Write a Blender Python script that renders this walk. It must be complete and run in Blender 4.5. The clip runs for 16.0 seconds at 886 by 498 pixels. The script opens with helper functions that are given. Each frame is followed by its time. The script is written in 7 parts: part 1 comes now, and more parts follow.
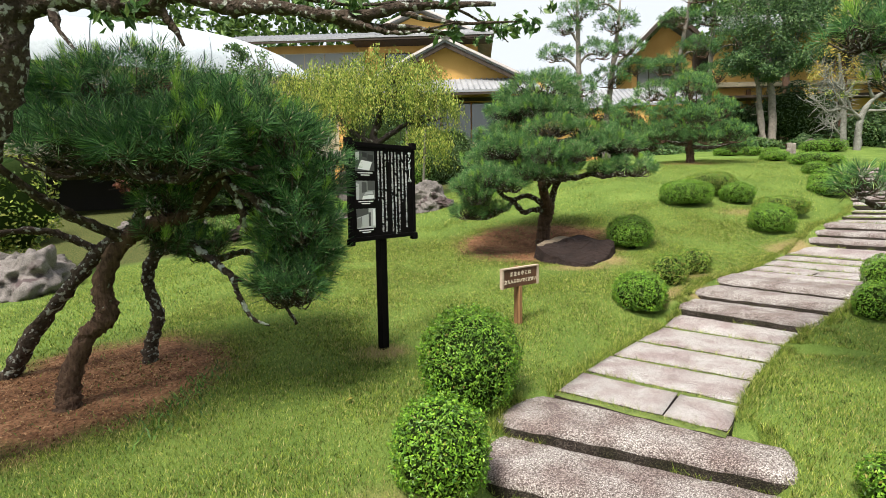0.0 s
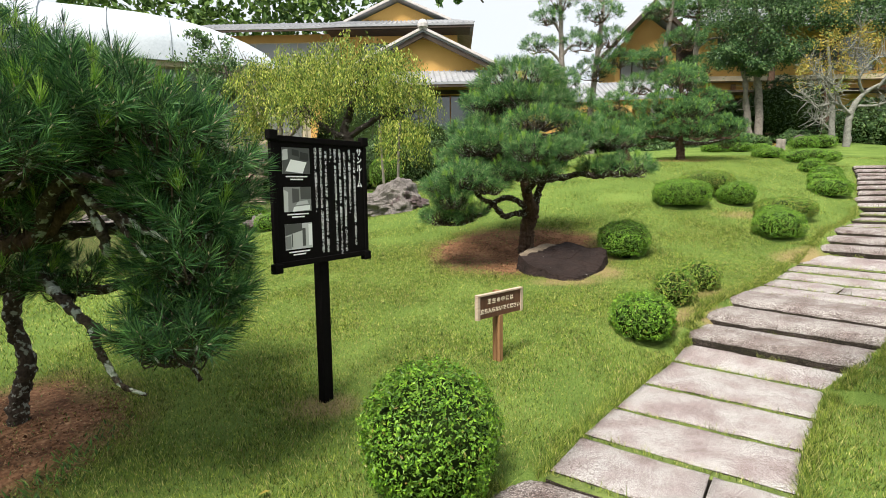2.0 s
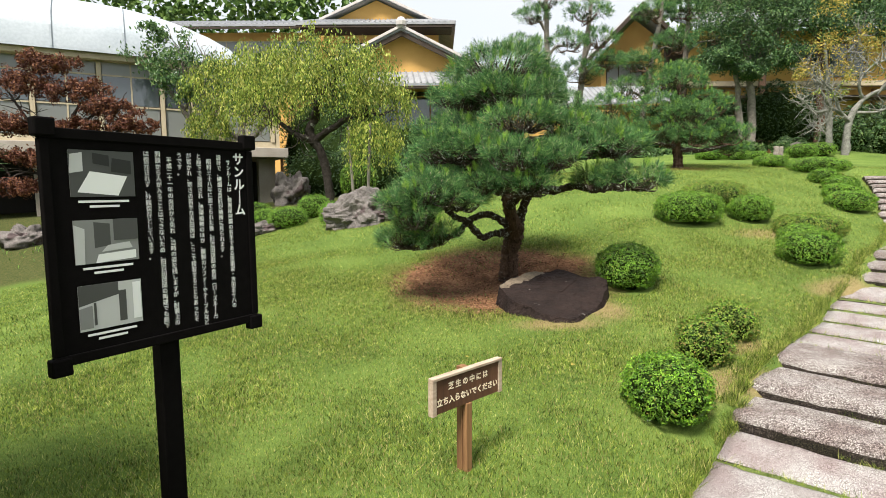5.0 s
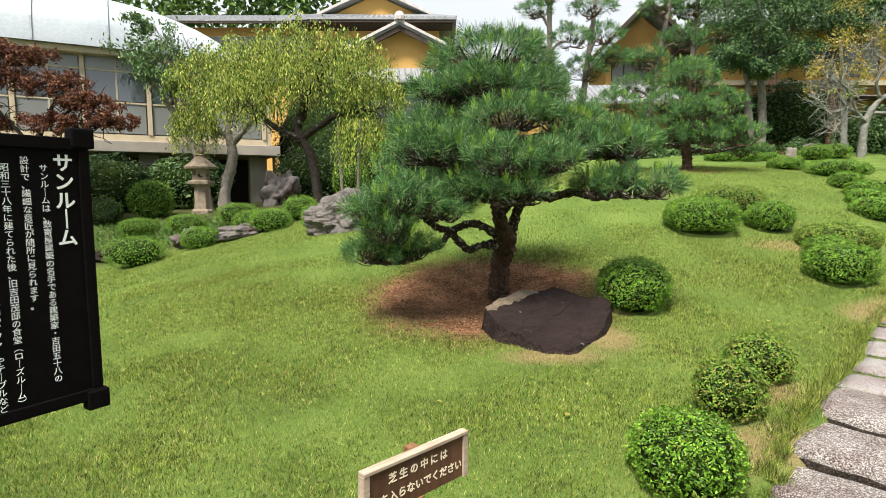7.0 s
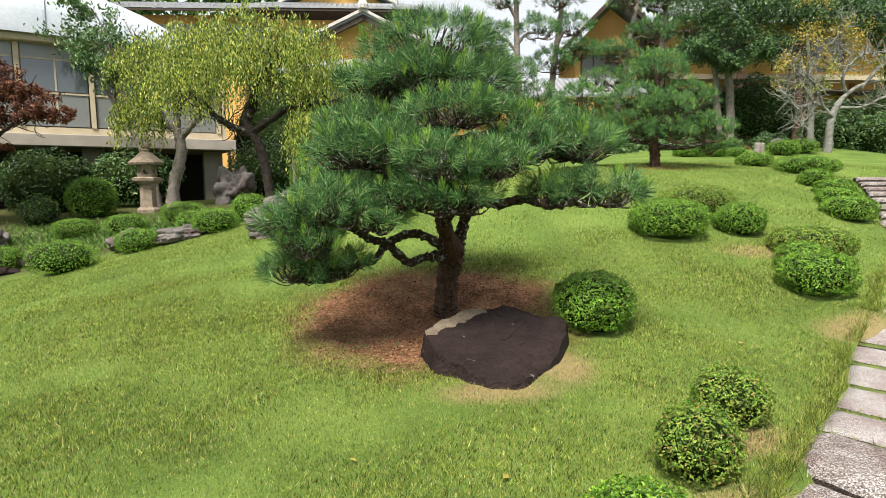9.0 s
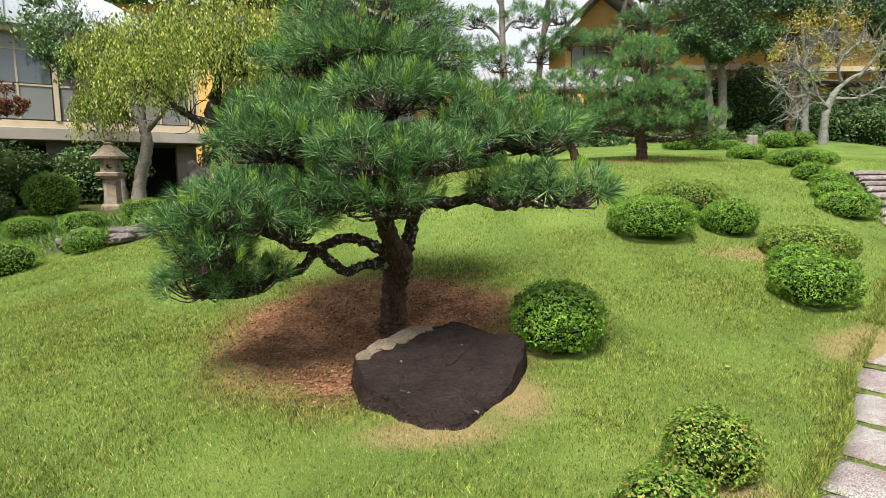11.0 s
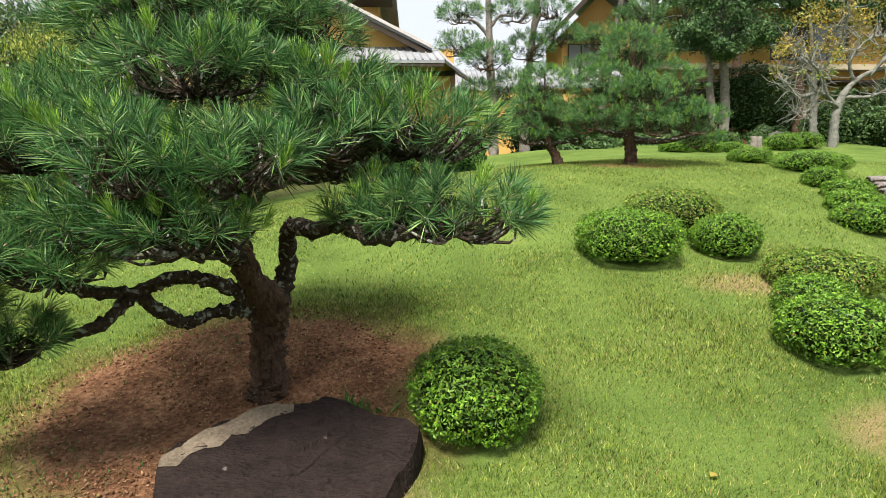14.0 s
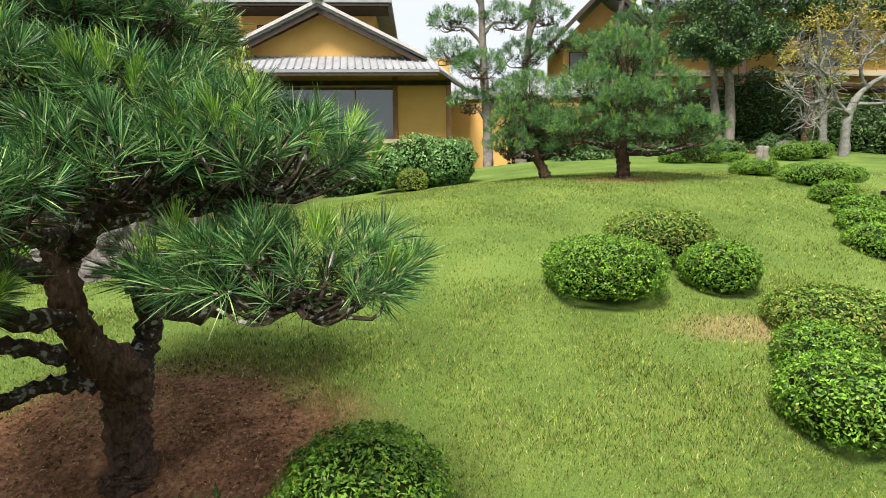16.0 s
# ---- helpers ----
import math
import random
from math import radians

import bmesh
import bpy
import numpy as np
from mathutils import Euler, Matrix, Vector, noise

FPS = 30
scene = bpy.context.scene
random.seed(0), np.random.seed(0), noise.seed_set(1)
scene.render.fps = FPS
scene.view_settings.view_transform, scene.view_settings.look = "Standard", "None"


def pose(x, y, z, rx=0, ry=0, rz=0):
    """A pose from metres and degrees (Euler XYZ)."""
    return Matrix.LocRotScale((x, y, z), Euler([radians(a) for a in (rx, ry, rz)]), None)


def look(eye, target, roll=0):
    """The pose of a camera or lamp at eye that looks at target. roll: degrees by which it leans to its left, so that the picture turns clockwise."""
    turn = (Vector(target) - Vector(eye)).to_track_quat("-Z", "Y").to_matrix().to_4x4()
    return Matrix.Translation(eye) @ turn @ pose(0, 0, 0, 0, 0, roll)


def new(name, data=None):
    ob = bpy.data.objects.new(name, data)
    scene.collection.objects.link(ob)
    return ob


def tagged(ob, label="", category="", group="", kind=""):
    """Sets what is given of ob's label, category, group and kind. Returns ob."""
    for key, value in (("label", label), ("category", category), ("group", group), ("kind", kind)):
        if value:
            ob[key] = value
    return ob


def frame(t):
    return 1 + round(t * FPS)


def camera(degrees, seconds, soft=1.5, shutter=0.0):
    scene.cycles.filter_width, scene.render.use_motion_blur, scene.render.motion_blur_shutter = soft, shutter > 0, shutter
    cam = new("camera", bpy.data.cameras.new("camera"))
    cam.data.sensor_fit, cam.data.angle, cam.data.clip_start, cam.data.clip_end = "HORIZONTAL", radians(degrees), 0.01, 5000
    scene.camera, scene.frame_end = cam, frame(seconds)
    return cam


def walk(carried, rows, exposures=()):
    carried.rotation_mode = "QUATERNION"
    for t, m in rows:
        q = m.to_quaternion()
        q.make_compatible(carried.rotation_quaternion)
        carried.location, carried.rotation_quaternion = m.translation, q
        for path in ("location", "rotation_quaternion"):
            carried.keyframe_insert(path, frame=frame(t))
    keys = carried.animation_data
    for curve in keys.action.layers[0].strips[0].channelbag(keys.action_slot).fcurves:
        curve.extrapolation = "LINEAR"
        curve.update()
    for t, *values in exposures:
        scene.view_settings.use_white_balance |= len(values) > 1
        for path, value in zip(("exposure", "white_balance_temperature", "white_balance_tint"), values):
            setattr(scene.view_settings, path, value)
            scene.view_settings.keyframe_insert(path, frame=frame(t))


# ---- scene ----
cam = camera(75.8, 16.0, soft=0.6)

PATH = [
    (0, (-0.422, -3.092, 1.255), (-0.527, -1.105, 1.054), -0.9),
    (0.5, (-0.415, -2.814, 1.288), (-0.479, -0.826, 1.083), -0.9),
    (1, (-0.385, -2.552, 1.297), (-0.419, -0.564, 1.088), -0.9),
    (1.5, (-0.352, -2.269, 1.313), (-0.38, -0.28, 1.102), -0.8),
    (2, (-0.322, -2.01, 1.346), (-0.362, -0.023, 1.125), -0.8),
    (2.5, (-0.289, -1.76, 1.361), (-0.333, 0.228, 1.15), -0.8),
    (3, (-0.279, -1.502, 1.381), (-0.299, 0.487, 1.174), -0.7),
    (3.5, (-0.24, -1.248, 1.411), (-0.231, 0.741, 1.198), -0.7),
    (4, (-0.198, -0.997, 1.42), (-0.178, 0.992, 1.215), -0.5),
    (6.5, (0.039, 0.108, 1.492), (0.046, 2.098, 1.286), -0.1),
    (7, (0.117, 0.291, 1.507), (0.123, 2.28, 1.298), -0.0),
    (7.5, (0.204, 0.455, 1.543), (0.21, 2.441, 1.307), -0.1),
    (8, (0.279, 0.595, 1.575), (0.297, 2.58, 1.331), -0.1),
    (8.5, (0.361, 0.777, 1.587), (0.412, 2.763, 1.358), -0.1),
    (9, (0.448, 0.958, 1.615), (0.544, 2.942, 1.381), -0.1),
    (11.5, (1.013, 1.839, 1.635), (1.138, 3.819, 1.379), -0.3),
    (12, (1.14, 2.061, 1.649), (1.291, 4.04, 1.4), -0.4),
    (12.5, (1.267, 2.261, 1.66), (1.41, 4.239, 1.4), -0.3),
    (13, (1.406, 2.459, 1.663), (1.525, 4.439, 1.404), -0.3),
    (13.5, (1.54, 2.652, 1.684), (1.647, 4.633, 1.43), -0.2),
    (14, (1.662, 2.839, 1.689), (1.761, 4.821, 1.442), -0.2),
    (14.5, (1.786, 3.053, 1.705), (1.876, 5.036, 1.464), -0.3),
    (15, (1.925, 3.235, 1.734), (2.003, 5.22, 1.501), -0.6),
    (15.5, (2.077, 3.398, 1.742), (2.145, 5.385, 1.521), -0.7),
    (16, (2.21, 3.573, 1.796), (2.279, 5.56, 1.581), -0.5),
]
walk(cam, [(t, look(eye, target, roll)) for t, eye, target, roll in PATH], exposures=((0.0, 1.47), (16.0, 1.45)))

# ---- sky, sun, light ----
SUN_EL, SUN_AZ = 58.0, 205.0
world = bpy.data.worlds.new("sky")
scene.world = world
world.use_nodes = True
wn, wl = world.node_tree.nodes, world.node_tree.links
wn.clear()
sky = wn.new("ShaderNodeTexSky")
sky.sky_type = "NISHITA"
sky.sun_disc = False
sky.sun_elevation, sky.sun_rotation = radians(SUN_EL), radians(SUN_AZ)
bg_sky, bg_cloud = wn.new("ShaderNodeBackground"), wn.new("ShaderNodeBackground")
bg_sky.inputs[1].default_value = 0.10
wl.new(sky.outputs[0], bg_sky.inputs[0])
bg_cloud.inputs[0].default_value = (0.93, 0.97, 1.0, 1)
bg_cloud.inputs[1].default_value = 0.37
cloud = wn.new("ShaderNodeTexNoise")
cloud.inputs["Scale"].default_value = 1.6
cloud.inputs["Detail"].default_value = 5
cramp = wn.new("ShaderNodeMapRange")
cramp.inputs[1].default_value, cramp.inputs[2].default_value = 0.3, 0.65
cramp.inputs[3].default_value, cramp.inputs[4].default_value = 0.8, 0.97
wmix, wout = wn.new("ShaderNodeMixShader"), wn.new("ShaderNodeOutputWorld")
wl.new(cloud.outputs[0], cramp.inputs[0])
wl.new(cramp.outputs[0], wmix.inputs[0])
wl.new(bg_sky.outputs[0], wmix.inputs[1])
wl.new(bg_cloud.outputs[0], wmix.inputs[2])
wl.new(wmix.outputs[0], wout.inputs[0])
sun_data = bpy.data.lights.new("sun", "SUN")
sun_data.energy, sun_data.angle, sun_data.color = 3.2, radians(18), (1.0, 0.95, 0.86)
sun = new("sun", sun_data)
az, el = radians(SUN_AZ), radians(SUN_EL)
SUN_DIR = Vector((math.sin(az) * math.cos(el), math.cos(az) * math.cos(el), math.sin(el)))
sun.matrix_world = look(SUN_DIR * 60, (0, 0, 0))

# ---- materials ----
RNG = np.random.default_rng(7)


def shader(name):
    m = bpy.data.materials.new(name)
    m.use_nodes = True
    n, l = m.node_tree.nodes, m.node_tree.links
    return m, n, l, n["Principled BSDF"]


def ramp(n, stops):
    r = n.new("ShaderNodeValToRGB")
    e = r.color_ramp.elements
    while len(e) < len(stops):
        e.new(0.5)
    for el_, (p, c) in zip(e, stops):
        el_.position, el_.color = p, (*c, 1)
    return r


def noise_node(n, l, scale, detail=6, source="Object", stretch=None):
    t = n.new("ShaderNodeTexCoord")
    x = n.new("ShaderNodeTexNoise")
    x.inputs["Scale"].default_value, x.inputs["Detail"].default_value = scale, detail
    out = t.outputs[source]
    if stretch:
        mp = n.new("ShaderNodeMapping")
        mp.inputs["Scale"].default_value = stretch
        l.new(out, mp.inputs[0])
        out = mp.outputs[0]
    l.new(out, x.inputs["Vector"])
    return x


def surface(name, dark, light, rough=0.8, scale=8.0, fine=60.0, bump=0.3, depth=0.01, metal=0.0, spots=None, stretch=None, spec=0.3):
    """Colour mottled at two scales, with fine relief; spots: (colour, scale, threshold) for lichen or stains."""
    m, n, l, b = shader(name)
    big, small = noise_node(n, l, scale, 5, stretch=stretch), noise_node(n, l, fine, 8, stretch=stretch)
    r = ramp(n, [(0.3, dark), (0.7, light)])
    mixv = n.new("ShaderNodeMath")
    mixv.operation = "MULTIPLY_ADD"
    mixv.inputs[1].default_value = 0.5
    half = n.new("ShaderNodeMath")
    half.operation = "MULTIPLY"
    half.inputs[1].default_value = 0.5
    l.new(small.outputs[0], half.inputs[0])
    l.new(big.outputs[0], mixv.inputs[0])
    l.new(half.outputs[0], mixv.inputs[2])
    l.new(mixv.outputs[0], r.inputs[0])
    col = r.outputs[0]
    if spots:
        c, sc, th = spots
        s = noise_node(n, l, sc, 4)
        sr = ramp(n, [(th, (0, 0, 0)), (th + 0.06, (1, 1, 1))])
        l.new(s.outputs[0], sr.inputs[0])
        mx = n.new("ShaderNodeMix")
        mx.data_type = "RGBA"
        l.new(sr.outputs[0], mx.inputs[0])
        l.new(col, mx.inputs[6])
        mx.inputs[7].default_value = (*c, 1)
        col = mx.outputs[2]
    l.new(col, b.inputs["Base Color"])
    b.inputs["Roughness"].default_value, b.inputs["Metallic"].default_value = rough, metal
    b.inputs["Specular IOR Level"].default_value = spec
    bp = n.new("ShaderNodeBump")
    bp.inputs["Strength"].default_value, bp.inputs["Distance"].default_value = bump, depth
    l.new(mixv.outputs[0], bp.inputs["Height"])
    l.new(bp.outputs[0], b.inputs["Normal"])
    return m


def leafy(name, stops, rough=0.5, through_=0.25, spec=0.25, grain=60.0):
    """Leaves: each one its own tone, with some light passing through."""
    m, n, l, b = shader(name)
    g = n.new("ShaderNodeNewGeometry")
    r = ramp(n, stops)
    l.new(g.outputs["Random Per Island"], r.inputs[0])
    nz = noise_node(n, l, grain, 2)
    tone = n.new("ShaderNodeMapRange")
    tone.inputs[1].default_value, tone.inputs[2].default_value = 0.3, 0.7
    tone.inputs[3].default_value, tone.inputs[4].default_value = 0.55, 1.4
    l.new(nz.outputs[0], tone.inputs[0])
    mul = n.new("ShaderNodeVectorMath")
    mul.operation = "SCALE"
    l.new(r.outputs[0], mul.inputs[0])
    l.new(tone.outputs[0], mul.inputs["Scale"])
    r = mul
    l.new(r.outputs[0], b.inputs["Base Color"])
    b.inputs["Roughness"].default_value = rough
    b.inputs["Specular IOR Level"].default_value = spec
    t = n.new("ShaderNodeBsdfTranslucent")
    l.new(r.outputs[0], t.inputs[0])
    mx = n.new("ShaderNodeMixShader")
    mx.inputs[0].default_value = through_
    l.new(b.outputs[0], mx.inputs[1])
    l.new(t.outputs[0], mx.inputs[2])
    l.new(mx.outputs[0], n["Material Output"].inputs[0])
    return m


def plain(name, col, rough=0.6, metal=0.0, emit=0.0):
    m, n, l, b = shader(name)
    b.inputs["Base Color"].default_value = (*col, 1)
    b.inputs["Roughness"].default_value, b.inputs["Metallic"].default_value = rough, metal
    return m


def gravel(name, stops, stain, cell=115.0, bump=1.0):
    """Washed pebbles set in mortar: each pebble its own tone, dark seams between, broad stains."""
    m, n, l, b = shader(name)
    t = n.new("ShaderNodeTexCoord")
    v = n.new("ShaderNodeTexVoronoi")
    v.inputs["Scale"].default_value = cell
    l.new(t.outputs["Object"], v.inputs["Vector"])
    sep = n.new("ShaderNodeSeparateColor")
    l.new(v.outputs["Color"], sep.inputs[0])
    tone = ramp(n, stops)
    l.new(sep.outputs[0], tone.inputs[0])
    seam = ramp(n, [(0.35, (1, 1, 1)), (0.75, (0.25, 0.22, 0.20))])
    l.new(v.outputs["Distance"], seam.inputs[0])
    big = noise_node(n, l, 4.0, 6)
    st = ramp(n, [(0.38, stain), (0.62, (1, 1, 1))])
    l.new(big.outputs[0], st.inputs[0])
    out = tone.outputs[0]
    for other in (seam, st):
        x = n.new("ShaderNodeMix")
        x.data_type, x.blend_type = "RGBA", "MULTIPLY"
        x.inputs[0].default_value = 1.0
        l.new(out, x.inputs[6])
        l.new(other.outputs[0], x.inputs[7])
        out = x.outputs[2]
    l.new(out, b.inputs["Base Color"])
    b.inputs["Roughness"].default_value = 0.8
    b.inputs["Specular IOR Level"].default_value = 0.25
    bp = n.new("ShaderNodeBump")
    bp.inputs["Strength"].default_value, bp.inputs["Distance"].default_value = bump, 0.006
    bp.invert = True
    l.new(v.outputs["Distance"], bp.inputs["Height"])
    l.new(bp.outputs[0], b.inputs["Normal"])
    return m


M_BARK = surface("pine_bark", (0.022, 0.013, 0.009), (0.16, 0.10, 0.07), 0.95, 22, 60, 1.0, 0.05, spots=((0.26, 0.26, 0.22), 22, 0.66), stretch=(1, 1, 0.4), spec=0.1)
M_BARK_LICHEN = surface("lichen_bark", (0.014, 0.010, 0.008), (0.10, 0.075, 0.058), 0.95, 22, 60, 1.0, 0.05, spec=0.1, spots=((0.30, 0.31, 0.275), 26, 0.56))
M_LICHEN = surface("white_lichened_bark", (0.016, 0.011, 0.009), (0.12, 0.09, 0.07), 0.95, 22, 60, 1.0, 0.05, spec=0.1, spots=((0.44, 0.47, 0.41), 16, 0.51))
M_BARK_PALE = surface("pale_bark", (0.10, 0.085, 0.075), (0.32, 0.28, 0.245), 0.9, 10, 40, 0.6, 0.02)
M_BARK_DARK = surface("dark_tree_bark", (0.012, 0.010, 0.009), (0.07, 0.058, 0.05), 0.95, 12, 50, 1.0, 0.03, spots=((0.22, 0.22, 0.19), 7, 0.64), spec=0.1)
M_BARK_GREY = surface("grey_lichened_bark", (0.07, 0.065, 0.058), (0.30, 0.30, 0.265), 0.95, 9, 50, 0.8, 0.02, spec=0.1)
M_NEEDLE = leafy("pine_needles", [(0.0, (0.014, 0.052, 0.020)), (0.4, (0.050, 0.140, 0.044)), (0.8, (0.125, 0.265, 0.075)), (1.0, (0.33, 0.47, 0.16))], 0.46, 0.10, 0.26, 10.0)
M_NEEDLE_DARK = leafy("dark_pine_needles", [(0.0, (0.008, 0.036, 0.013)), (0.5, (0.040, 0.115, 0.038)), (1.0, (0.15, 0.30, 0.085))], 0.44, 0.10, 0.26, 10.0)
M_SHRUB = leafy("azalea_leaves", [(0.0, (0.030, 0.085, 0.008)), (0.45, (0.095, 0.215, 0.014)), (0.95, (0.21, 0.37, 0.03)), (1.0, (0.20, 0.13, 0.04))], 0.42, 0.14, 0.35, 12.0)
M_SHRUB_DRY = leafy("dry_azalea_leaves", [(0.0, (0.04, 0.09, 0.012)), (0.5, (0.125, 0.215, 0.025)), (0.85, (0.25, 0.31, 0.05)), (1.0, (0.28, 0.16, 0.07))], 0.5, 0.14, grain=12.0)
# near-black green: the shade deep inside a shrub, put into a solid colour
M_CORE_SHADE = surface("shrub_inner_shade", (0.008, 0.016, 0.004), (0.026, 0.042, 0.010), 0.95, 20, 60, spec=0.05)
M_WEEP = leafy("yellow_green_leaves", [(0.0, (0.035, 0.075, 0.014)), (0.35, (0.15, 0.22, 0.035)), (0.7, (0.30, 0.36, 0.06)), (1.0, (0.50, 0.48, 0.13))], 0.5, 0.28, grain=2.5)
M_BROAD = leafy("broad_leaves", [(0.0, (0.024, 0.065, 0.018)), (0.6, (0.075, 0.16, 0.04)), (1.0, (0.20, 0.28, 0.09))], 0.4, 0.25, 0.5)
M_YELLOW = leafy("autumn_leaves", [(0.0, (0.13, 0.17, 0.04)), (0.5, (0.34, 0.29, 0.06)), (1.0, (0.58, 0.40, 0.09))], 0.55, 0.3, grain=3.0)
M_MAPLE = leafy("maple_leaves", [(0.0, (0.045, 0.014, 0.010)), (0.6, (0.14, 0.050, 0.030)), (1.0, (0.26, 0.12, 0.055))], 0.55, 0.2)
M_EVERGREEN = leafy("dark_evergreen_leaves", [(0.0, (0.016, 0.045, 0.016)), (0.6, (0.050, 0.115, 0.034)), (1.0, (0.14, 0.22, 0.07))], 0.45, 0.15, 0.3, 2.5)
M_HEDGE = leafy("dark_hedge_leaves", [(0.0, (0.014, 0.034, 0.011)), (0.7, (0.038, 0.075, 0.022)), (1.0, (0.09, 0.14, 0.04))], 0.5, 0.15)
M_FOREST = leafy("forest_leaves", [(0.0, (0.03, 0.07, 0.015)), (0.6, (0.08, 0.15, 0.03)), (1.0, (0.16, 0.24, 0.05))], 0.6, 0.2)
M_WEED = leafy("weed_leaves", [(0.0, (0.03, 0.08, 0.015)), (0.6, (0.09, 0.20, 0.035)), (1.0, (0.18, 0.27, 0.05))], 0.5, 0.25)
M_BUSH = leafy("bright_bush_leaves", [(0.0, (0.06, 0.14, 0.04)), (0.6, (0.14, 0.28, 0.085)), (1.0, (0.27, 0.42, 0.15))], 0.5, 0.2, grain=5.0)
M_GRASS = leafy("grass_blades", [(0.0, (0.018, 0.038, 0.007)), (0.35, (0.102, 0.158, 0.019)), (0.8, (0.248, 0.302, 0.050)), (1.0, (0.46, 0.42, 0.17))], 0.65, 0.18, 0.15, 14.0)
M_STRAW = leafy("dry_grass", [(0.0, (0.26, 0.19, 0.09)), (0.6, (0.40, 0.31, 0.16)), (1.0, (0.30, 0.28, 0.10))], 0.75, 0.2, 0.1)
M_SLAB = gravel("granite_slab", [(0.0, (0.27, 0.25, 0.245)), (0.5, (0.43, 0.405, 0.395)), (1.0, (0.62, 0.60, 0.58))], (0.70, 0.60, 0.61), 210.0, 0.5)
M_STEP = gravel("washed_gravel_step", [(0.0, (0.15, 0.125, 0.12)), (0.5, (0.37, 0.335, 0.32)), (1.0, (0.66, 0.63, 0.60))], (0.60, 0.52, 0.51), 150.0)
# dark mossy gravel, toned down further to hold the shade of the risers
M_RISER = gravel("dark_shaded_gravel_riser", [(0.0, (0.018, 0.012, 0.010)), (0.6, (0.060, 0.044, 0.036)), (1.0, (0.15, 0.125, 0.11))], (0.45, 0.50, 0.30), 165.0)
M_ROCK = surface("dark_rock", (0.007, 0.0045, 0.004), (0.034, 0.022, 0.019), 0.8, 5, 34, 1.0, 0.05, spots=((0.17, 0.15, 0.14), 13, 0.70), spec=0.15, stretch=(1, 2.2, 1))
M_MOSS = surface("moss_joint", (0.035, 0.06, 0.012), (0.16, 0.20, 0.05), 0.95, 12, 90, 1.0, 0.015)
M_ROCK_TOP = surface("pale_rock_skin", (0.07, 0.052, 0.036), (0.22, 0.175, 0.125), 0.85, 7, 60, 0.8, 0.02, spots=((0.10, 0.07, 0.05), 9, 0.62))
M_ROCK_GREY = surface("grey_rock", (0.05, 0.043, 0.042), (0.23, 0.205, 0.19), 0.85, 3, 40, 0.9, 0.05, spots=((0.07, 0.05, 0.05), 2.5, 0.56))
M_LANTERN = surface("lantern_granite", (0.15, 0.115, 0.085), (0.40, 0.32, 0.24), 0.88, 7, 70, 0.6, 0.02, spots=((0.10, 0.09, 0.08), 5, 0.62))
M_BLACK = surface("black_board_paint", (0.0035, 0.003, 0.003), (0.007, 0.006, 0.006), 0.7, 30, 200, 0.15, 0.002, spec=0.03)
M_WHITE = plain("white_print", (0.82, 0.82, 0.80), 0.6)
M_GREYS = [plain("photo_grey", (g, g, g), 0.5) for g in (0.012, 0.06, 0.22, 0.5, 0.80)]
M_SIGNWOOD = surface("dark_stained_wood", (0.05, 0.022, 0.012), (0.13, 0.06, 0.03), 0.7, 6, 50, 0.5, 0.004, stretch=(1, 1, 0.1))
M_SIGNEDGE = surface("weathered_wood", (0.22, 0.15, 0.10), (0.52, 0.42, 0.33), 0.8, 8, 60, 0.5, 0.004, stretch=(0.15, 1, 1))
M_STAKE = surface("brown_stake_wood", (0.10, 0.045, 0.02), (0.30, 0.16, 0.07), 0.75, 6, 60, 0.5, 0.004, stretch=(1, 1, 0.06))
M_PLASTER = surface("ochre_plaster", (0.54, 0.31, 0.09), (0.66, 0.40, 0.135), 0.9, 1.2, 60, 0.25, 0.01)
M_TILE = surface("grey_roof_tile", (0.16, 0.165, 0.18), (0.34, 0.345, 0.36), 0.55, 2, 30, 0.3, 0.01)
M_TRIM = surface("pale_verge_tile", (0.34, 0.31, 0.30), (0.58, 0.54, 0.52), 0.7, 4, 40, 0.3, 0.01)
M_DARKWOOD = surface("dark_eave_wood", (0.02, 0.014, 0.010), (0.06, 0.042, 0.03), 0.75, 5, 50, 0.4, 0.01, stretch=(1, 1, 0.2))
M_WOODPOST = surface("brown_post_wood", (0.14, 0.065, 0.03), (0.30, 0.15, 0.075), 0.7, 5, 50, 0.4, 0.01, stretch=(1, 1, 0.15))
M_CREAM = surface("cream_painted_steel", (0.40, 0.33, 0.22), (0.55, 0.47, 0.34), 0.55, 3, 30, 0.15, 0.004)
M_CONCRETE = surface("stained_concrete", (0.22, 0.19, 0.16), (0.42, 0.38, 0.33), 0.9, 1.5, 40, 0.4, 0.01)
# darkness of unlit hollows as a flat near-black colour
M_VOID = plain("unlit_hollow", (0.02, 0.017, 0.015), 0.9)


def glassy(name, col, rough, alpha):
    m, n, l, b = shader(name)
    b.inputs["Base Color"].default_value = (*col, 1)
    b.inputs["Roughness"].default_value = rough
    b.inputs["Transmission Weight"].default_value = alpha
    b.inputs["IOR"].default_value = 1.9
    return m


M_GLASS = glassy("window_glass", (0.10, 0.12, 0.13), 0.04, 0.3)
M_FROST = glassy("frosted_glass", (0.20, 0.21, 0.20), 0.4, 0.25)
M_POLY = surface("translucent_roof_sheet", (0.30, 0.335, 0.37), (0.44, 0.475, 0.51), 0.35, 0.7, 12, 0.1, 0.02, spec=0.5)


